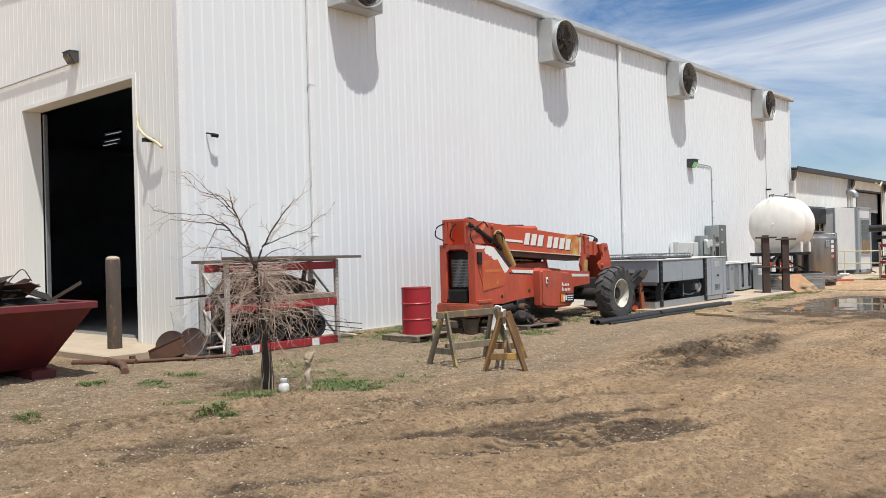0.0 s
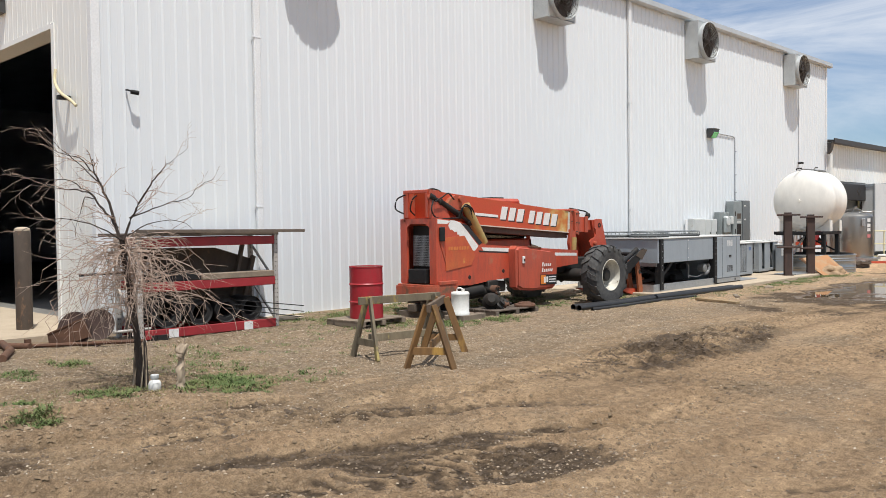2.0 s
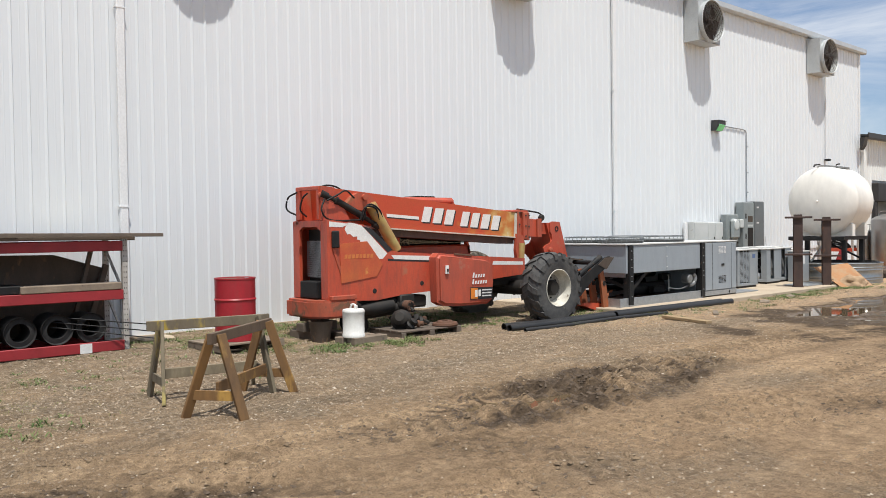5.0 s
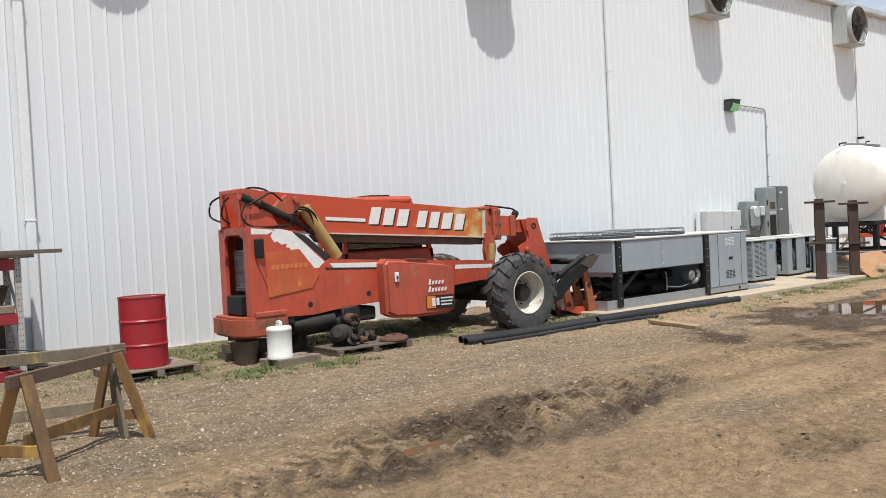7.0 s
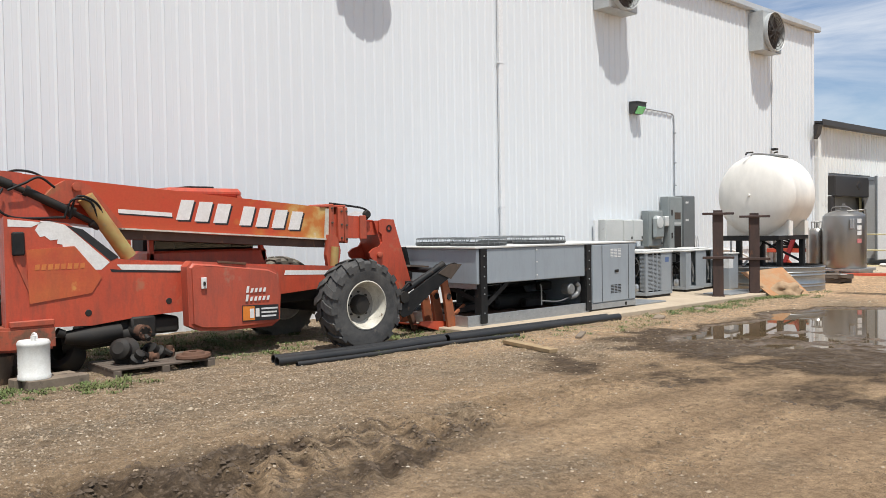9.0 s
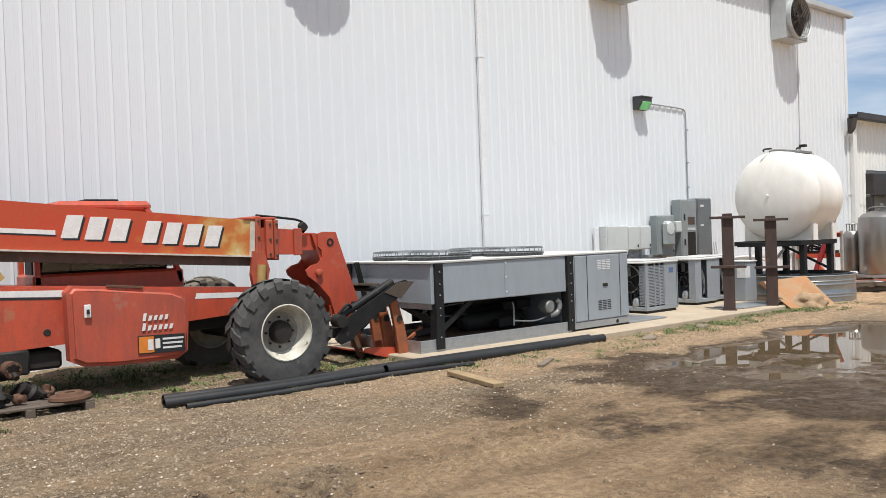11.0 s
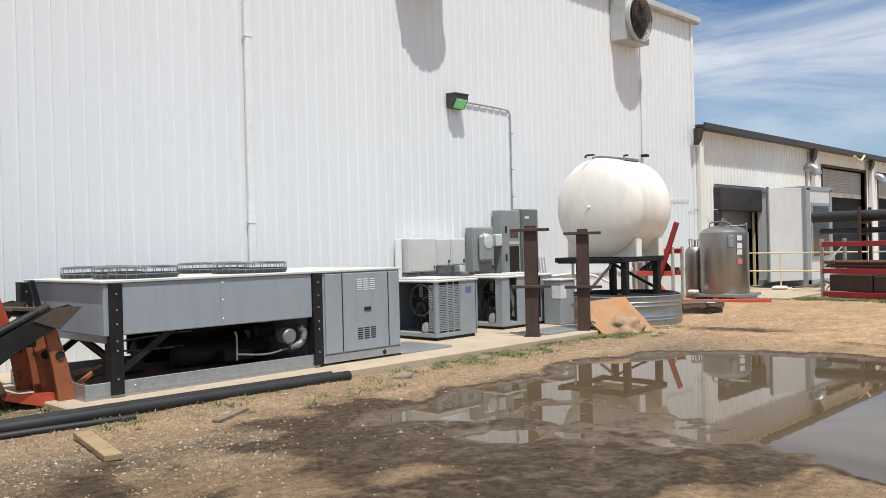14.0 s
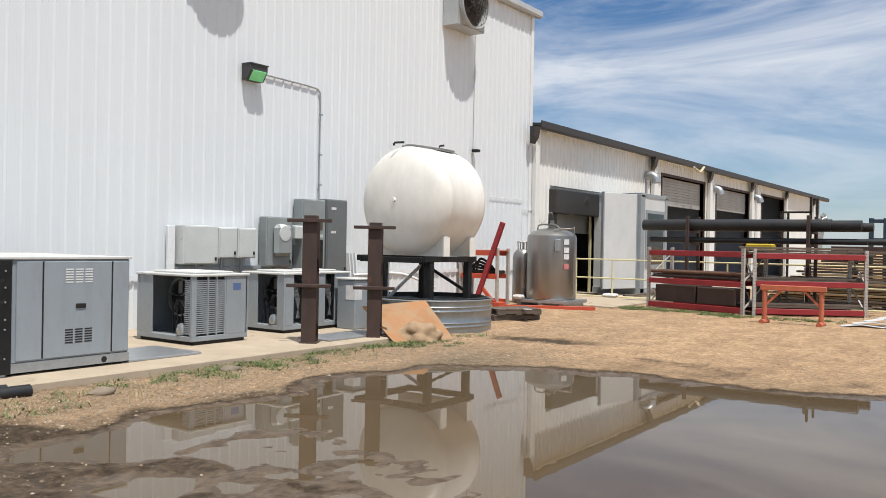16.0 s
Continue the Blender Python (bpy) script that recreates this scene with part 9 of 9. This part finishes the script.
def gravel(count, seed):
    r = random.Random(seed)
    vs, fs = [], []
    made = 0
    while made < count:
        x, y = r.uniform(-12.9, 1.5), r.uniform(1.2, 33.0)
        band = smooth01(-x, 5.2, 7.6)
        dens = 0.03 + 0.77 * band + 0.5 * smooth01(-x, 7.6, 8.4) + 0.22 * smooth01(nz(x, y, 0.45, 12), 0.0, 0.35)
        nb, ridge = churn(x, y)
        dens = dens * (1 - 0.5 * nb) + 0.55 * nb * smooth01(-ridge, -0.4, 0.4) * smooth01(nz(x, y, 0.7, 71), -0.3, 0.2)
        dens *= 1 - 0.8 * smooth01(y, 27, 30)
        dens *= 1 - (0.95 - 0.07 * smooth01(y, 17, 19)) * (1 - nb) * smooth01(wetness(x, y), 0.25, 0.6)
        if pool(x, y) > 0.03 or (x < -9.4 and y > 19.2) or r.random() > dens:
            continue
        s = 0.0042 + 0.0115 * r.random() ** 2.8
        if r.random() < 0.003:
            s *= 2.2
        z = height(x, y)
        a = r.uniform(0, 6.28)
        c, sn = math.cos(a), math.sin(a)
        e = r.uniform(0.7, 1.5)
        b = len(vs)
        for px, py, pz in ((1, 0, 0.15), (0.1, 0.9, 0.0), (-1, 0.1, 0.1), (-0.1, -0.8, 0.0), (0.25, 0.2, 0.75), (-0.35, -0.1, 0.6)):
            px, py = px * e * s, py * s
            vs.append((x + c * px - sn * py, y + sn * px + c * py, z + pz * s))
        fs += [(b, b + 1, b + 4), (b + 1, b + 2, b + 5), (b + 1, b + 5, b + 4), (b + 2, b + 3, b + 5), (b + 3, b, b + 4), (b + 3, b + 4, b + 5)]
        made += 1
    scatter_mesh("gravel", vs, fs, M_STONE, "pale loose gravel scattered over the yard", "gravel")


gravel(135000, 4)


def clods(count, seed):
    """Crumbs and clods of dirt thrown up along the wheel tracks and in the churned mud."""
    r = random.Random(seed)
    dry, damp = ([], []), ([], [])
    made = 0
    while made < count:
        x, y = r.uniform(-10.5, -1.5), r.uniform(2.0, 18.0)
        tr, d = track(x, y)
        k = max(mud(x, y), 0.35 * tr, 0.75 * blob(x, y, -5.8, 5.6, 4.0, 3.2, 25, 0.5), 0.07)
        if pool(x, y) > 0.02 or r.random() > k:
            continue
        s = 0.005 + 0.022 * r.random() ** 3.2
        vs, fs = damp if wetness(x, y) > 0.3 else dry
        z, a, e = height(x, y) - 0.2 * s, r.uniform(0, 6.28), r.uniform(0.8, 1.6)
        c, sn = math.cos(a), math.sin(a)
        b = len(vs)
        for px, py, pz in ((1, 0, 0.0), (0.4, 0.8, 0.0), (-0.6, 0.7, 0.0), (-1, -0.1, 0.0), (-0.3, -0.8, 0.0), (0.7, -0.7, 0.0), (0.45, 0.25, 0.62), (-0.4, 0.2, 0.75), (0.1, -0.45, 0.55)):
            px, py, pz = (v + r.uniform(-0.18, 0.18) for v in (px, py, pz))
            px, py = px * e * s, py * s
            vs.append((x + c * px - sn * py, y + sn * px + c * py, z + pz * s))
        fs += [(b + i, b + (i + 1) % 6, b + j) for i, j in ((0, 6), (1, 7), (2, 7), (3, 8), (4, 8), (5, 6))]
        fs += [(b + 1, b + 7, b + 6), (b + 3, b + 8, b + 7), (b + 5, b + 6, b + 8), (b + 6, b + 7, b + 8)]
        made += 1
    scatter_mesh("dirt_clods", *dry, M_CLOD, "dry brown clods of dirt along the wheel tracks", "dirt clods")
    scatter_mesh("mud_clods", *damp, M_MUDCLOD, "dark damp clods of mud in the ruts", "mud clods")


clods(36000, 12)


def tufts(name, spots, material, label, category, seed, h0, width, lean):
    """Blades in tufts; spots are (x, y, spread x, spread y, tufts, blades)."""
    r = random.Random(seed)
    vs, fs = [], []
    for cx, cy, sx, sy, n_t, n_b in spots:
        for _ in range(n_t):
            tx, ty = r.gauss(cx, sx), r.gauss(cy, sy)
            if tx < -13.1:
                continue
            big = r.uniform(0.45, 1.2)
            for _ in range(n_b):
                x, y = tx + r.gauss(0, 0.06 * big), ty + r.gauss(0, 0.06 * big)
                z = height(x, y) - 0.005
                a, L = r.uniform(0, 6.28), h0 * big * r.uniform(0.5, 1.2)
                ln = L * r.uniform(*lean)
                dx, dy = math.cos(a), math.sin(a)
                w = width * r.uniform(0.6, 1.3)
                b = len(vs)
                vs += [(x - dy * w, y + dx * w, z), (x + dy * w, y - dx * w, z), (x + dx * ln * 0.45 + dy * w * 0.8, y + dy * ln * 0.45 - dx * w * 0.8, z + L * 0.6),
                       (x + dx * ln * 0.45 - dy * w * 0.8, y + dy * ln * 0.45 + dx * w * 0.8, z + L * 0.6), (x + dx * ln, y + dy * ln, z + L * (0.95 - 0.35 * ln / L))]
                fs += [(b, b + 1, b + 2, b + 3), (b + 3, b + 2, b + 4)]
    scatter_mesh(name, vs, fs, material, label, category)


WEEDS = [(-11.9, 12.3, 0.5, 0.6, 70, 16), (-11.0, 12.2, 0.5, 0.4, 40, 14), (-12.4, 14.6, 0.3, 1.0, 70, 16), (-10.85, 6.75, 0.16, 0.12, 14, 30), (-10.68, 6.0, 0.16, 0.12, 12, 28), (-8.0, 5.3, 0.14, 0.10, 14, 34), (-11.2, 5.51, 0.14, 0.12, 10, 28), (-9.66, 3.95, 0.12, 0.10, 8, 26), (-9.01, 5.55, 0.2, 0.15, 8, 20), (-8.25, 7.4, 0.24, 0.24, 62, 30), (-8.75, 6.35, 0.26, 0.16, 26, 26), (-8.0, 6.95, 0.18, 0.18, 8, 24), (-8.0, 7.9, 0.3, 0.4, 14, 18), (-11.6, 14.9, 0.3, 0.8, 60, 20), (-11.8, 16.2, 0.35, 0.7, 60, 20), (-10.6, 16.0, 0.3, 0.4, 30, 18), (-12.3, 13.2, 0.35, 0.6, 40, 18), (-10.3, 18.6, 0.3, 0.4, 24, 16), (-9.4, 7.6, 0.5, 0.4, 28, 16),
         (-10.4, 8.6, 0.5, 0.4, 26, 16), (-9.4, 9.9, 0.5, 0.5, 14, 12), (-11.0, 10.6, 0.5, 0.6, 22, 10), (-12.2, 11.6, 0.3, 0.5, 14, 10), (-9.95, 13.0, 0.22, 0.3, 30, 24), (-9.75, 13.95, 0.16, 0.25, 22, 24),
         (-9.5, 16.4, 0.1, 0.4, 10, 14), (-9.3, 17.3, 0.1, 0.5, 12, 14), (-11.2, 17.0, 0.5, 1.2, 50, 10), (-11.0, 18.9, 0.4, 0.5, 20, 10), (-8.9, 19.7, 0.25, 0.7, 16, 12), (-8.7, 21.5, 0.3, 0.9, 24, 12),
         (-9.0, 23.9, 0.25, 0.7, 36, 16), (-9.1, 25.4, 0.2, 0.7, 46, 20), (-9.15, 27.2, 0.15, 0.5, 26, 20), (-9.0, 28.3, 0.25, 0.25, 34, 26), (-9.1, 29.9, 0.2, 0.2, 8, 20),
         (-9.6, 38.2, 0.5, 0.25, 40, 26), (-8.2, 37.9, 0.6, 0.2, 60, 28), (-7.0, 37.6, 0.3, 0.2, 36, 28), (-5.6, 37.6, 0.5, 0.2, 34, 24), (-8.9, 38.0, 0.5, 0.2, 40, 26), (-13.0, 13.5, 0.05, 1.2, 18, 10)]
tufts("weeds", WEEDS, M_GRASS, "low green weeds growing in the dirt", "weeds", 2, 0.066, 0.0062, (0.9, 2.4))
STRAW = [(-8.8, 20.4, 0.35, 1.3, 170, 10), (-8.7, 23.4, 0.32, 1.2, 190, 10), (-8.9, 26.3, 0.25, 1.1, 130, 10), (-8.5, 17.6, 0.4, 0.9, 70, 8), (-9.6, 16.5, 0.3, 1.2, 30, 8), (-10.8, 9.0, 0.9, 1.2, 50, 6), (-11.5, 16.5, 0.6, 1.5, 40, 7),
         (-9.0, 7.2, 0.8, 0.8, 40, 6), (-12.6, 12.6, 0.3, 1.0, 30, 8), (-8.6, 28.6, 0.6, 0.6, 20, 8), (-11.6, 6.9, 0.8, 0.4, 30, 6)]
tufts("dry_grass", STRAW, M_STRAW, "flattened dry straw on the gravel", "dry grass", 6, 0.05, 0.003, (1.0, 2.6))
GRASS = [(-11.8, 11.9, 0.55, 0.45, 160, 16), (-12.2, 13.0, 0.4, 0.6, 170, 16), (-11.4, 14.6, 0.5, 0.8, 150, 16), (-11.5, 16.4, 0.5, 0.8, 170, 16), (-10.4, 18.4, 0.4, 0.5, 90, 14), (-10.7, 12.4, 0.5, 0.3, 80, 14), (-8.7, 6.6, 0.6, 0.45, 150, 14), (-9.6, 8.0, 0.7, 0.5, 90, 12)]
tufts("short_grass", GRASS, M_MOSS, "short olive grass growing by the wall", "grass", 9, 0.04, 0.003, (0.6, 1.8))


# ---- ribbed wall sheets ----
PANEL_MESH = {}


def sheet_mesh(w, h, material):
    """One ribbed cladding sheet: narrow ribs 0.229 m apart, outward along -y, from the origin along x and up."""
    key = (round(w, 3), round(h, 3), material.name)
    if key in PANEL_MESH:
        return PANEL_MESH[key]
    bm = bm_new()
    rise = {M_GABLE: 0.006, M_LOW: 0.032}.get(material, 0.021)
    prof, u = [(0.0, 0.0)], 0.0
    while u < w - 0.01:
        for du, dv in ((0.052, 0.0), (0.056, 0.0015), (0.068, 0.0015), (0.072, 0.0), (0.138, 0.0), (0.170, rise), (0.178, rise), (0.190, 0.0), (0.22875, 0.0)):
            if u + du <= w + 1e-4:
                prof.append((u + du, dv))
        u += 0.22875
    if prof[-1][0] < w - 1e-4:
        prof.append((w, 0.0))
    lo = [bm.verts.new((a, -b, 0)) for a, b in prof]
    hi = [bm.verts.new((a, -b, h)) for a, b in prof]
    for k in range(len(prof) - 1):
        bm.faces.new((lo[k], lo[k + 1], hi[k + 1], hi[k]))
    PANEL_MESH[key] = finish(bm, "wall_panel", material)
    return PANEL_MESH[key]


def cladding(parent, start, yaw, width, z0, top, material):
    """Sheets 0.915 m wide side by side; top is a height, or a function of the distance along the wall."""
    u = 0.0
    while u < width - 0.02:
        w = min(0.915, width - u)
        z1 = top(u + w / 2) if callable(top) else top
        ob = new("wall_panel", sheet_mesh(w, z1 - z0, material))
        ob.parent = parent
        m = pose(*start, 0, 0, yaw) @ Matrix.Translation((u, 0, z0))
        ob.matrix_basis = WORLD_OF[parent].inverted() @ m
        u += w


cladding(lw, (WX, GY + 0.1, 0), 90, 30.85, 0.05, 8.08, M_WALL)
cladding(gw, (-14.68, GY, 0), 0, 1.44, 0.16, 8.2, M_GABLE)
cladding(gw, (-19.66, GY, 0), 0, 4.98, 5.23, 8.2, M_GABLE)
cladding(gw, (-32.5, GY, 0), 0, 12.84, 0.16, 8.2, M_GABLE)
y = 39.14
for y0, y1, zt in openings:
    cladding(swall, (LX, y, 0), 90, y0 - 0.1 - y, 0.11, 4.94, M_LOW)
    cladding(swall, (LX, y0 - 0.1, 0), 90, y1 - y0 + 0.2, zt + 0.1, 4.94, M_LOW)
    y = y1 + 0.1
cladding(swall, (LX, y, 0), 90, 78.4 - y, 0.11, 4.94, M_LOW)
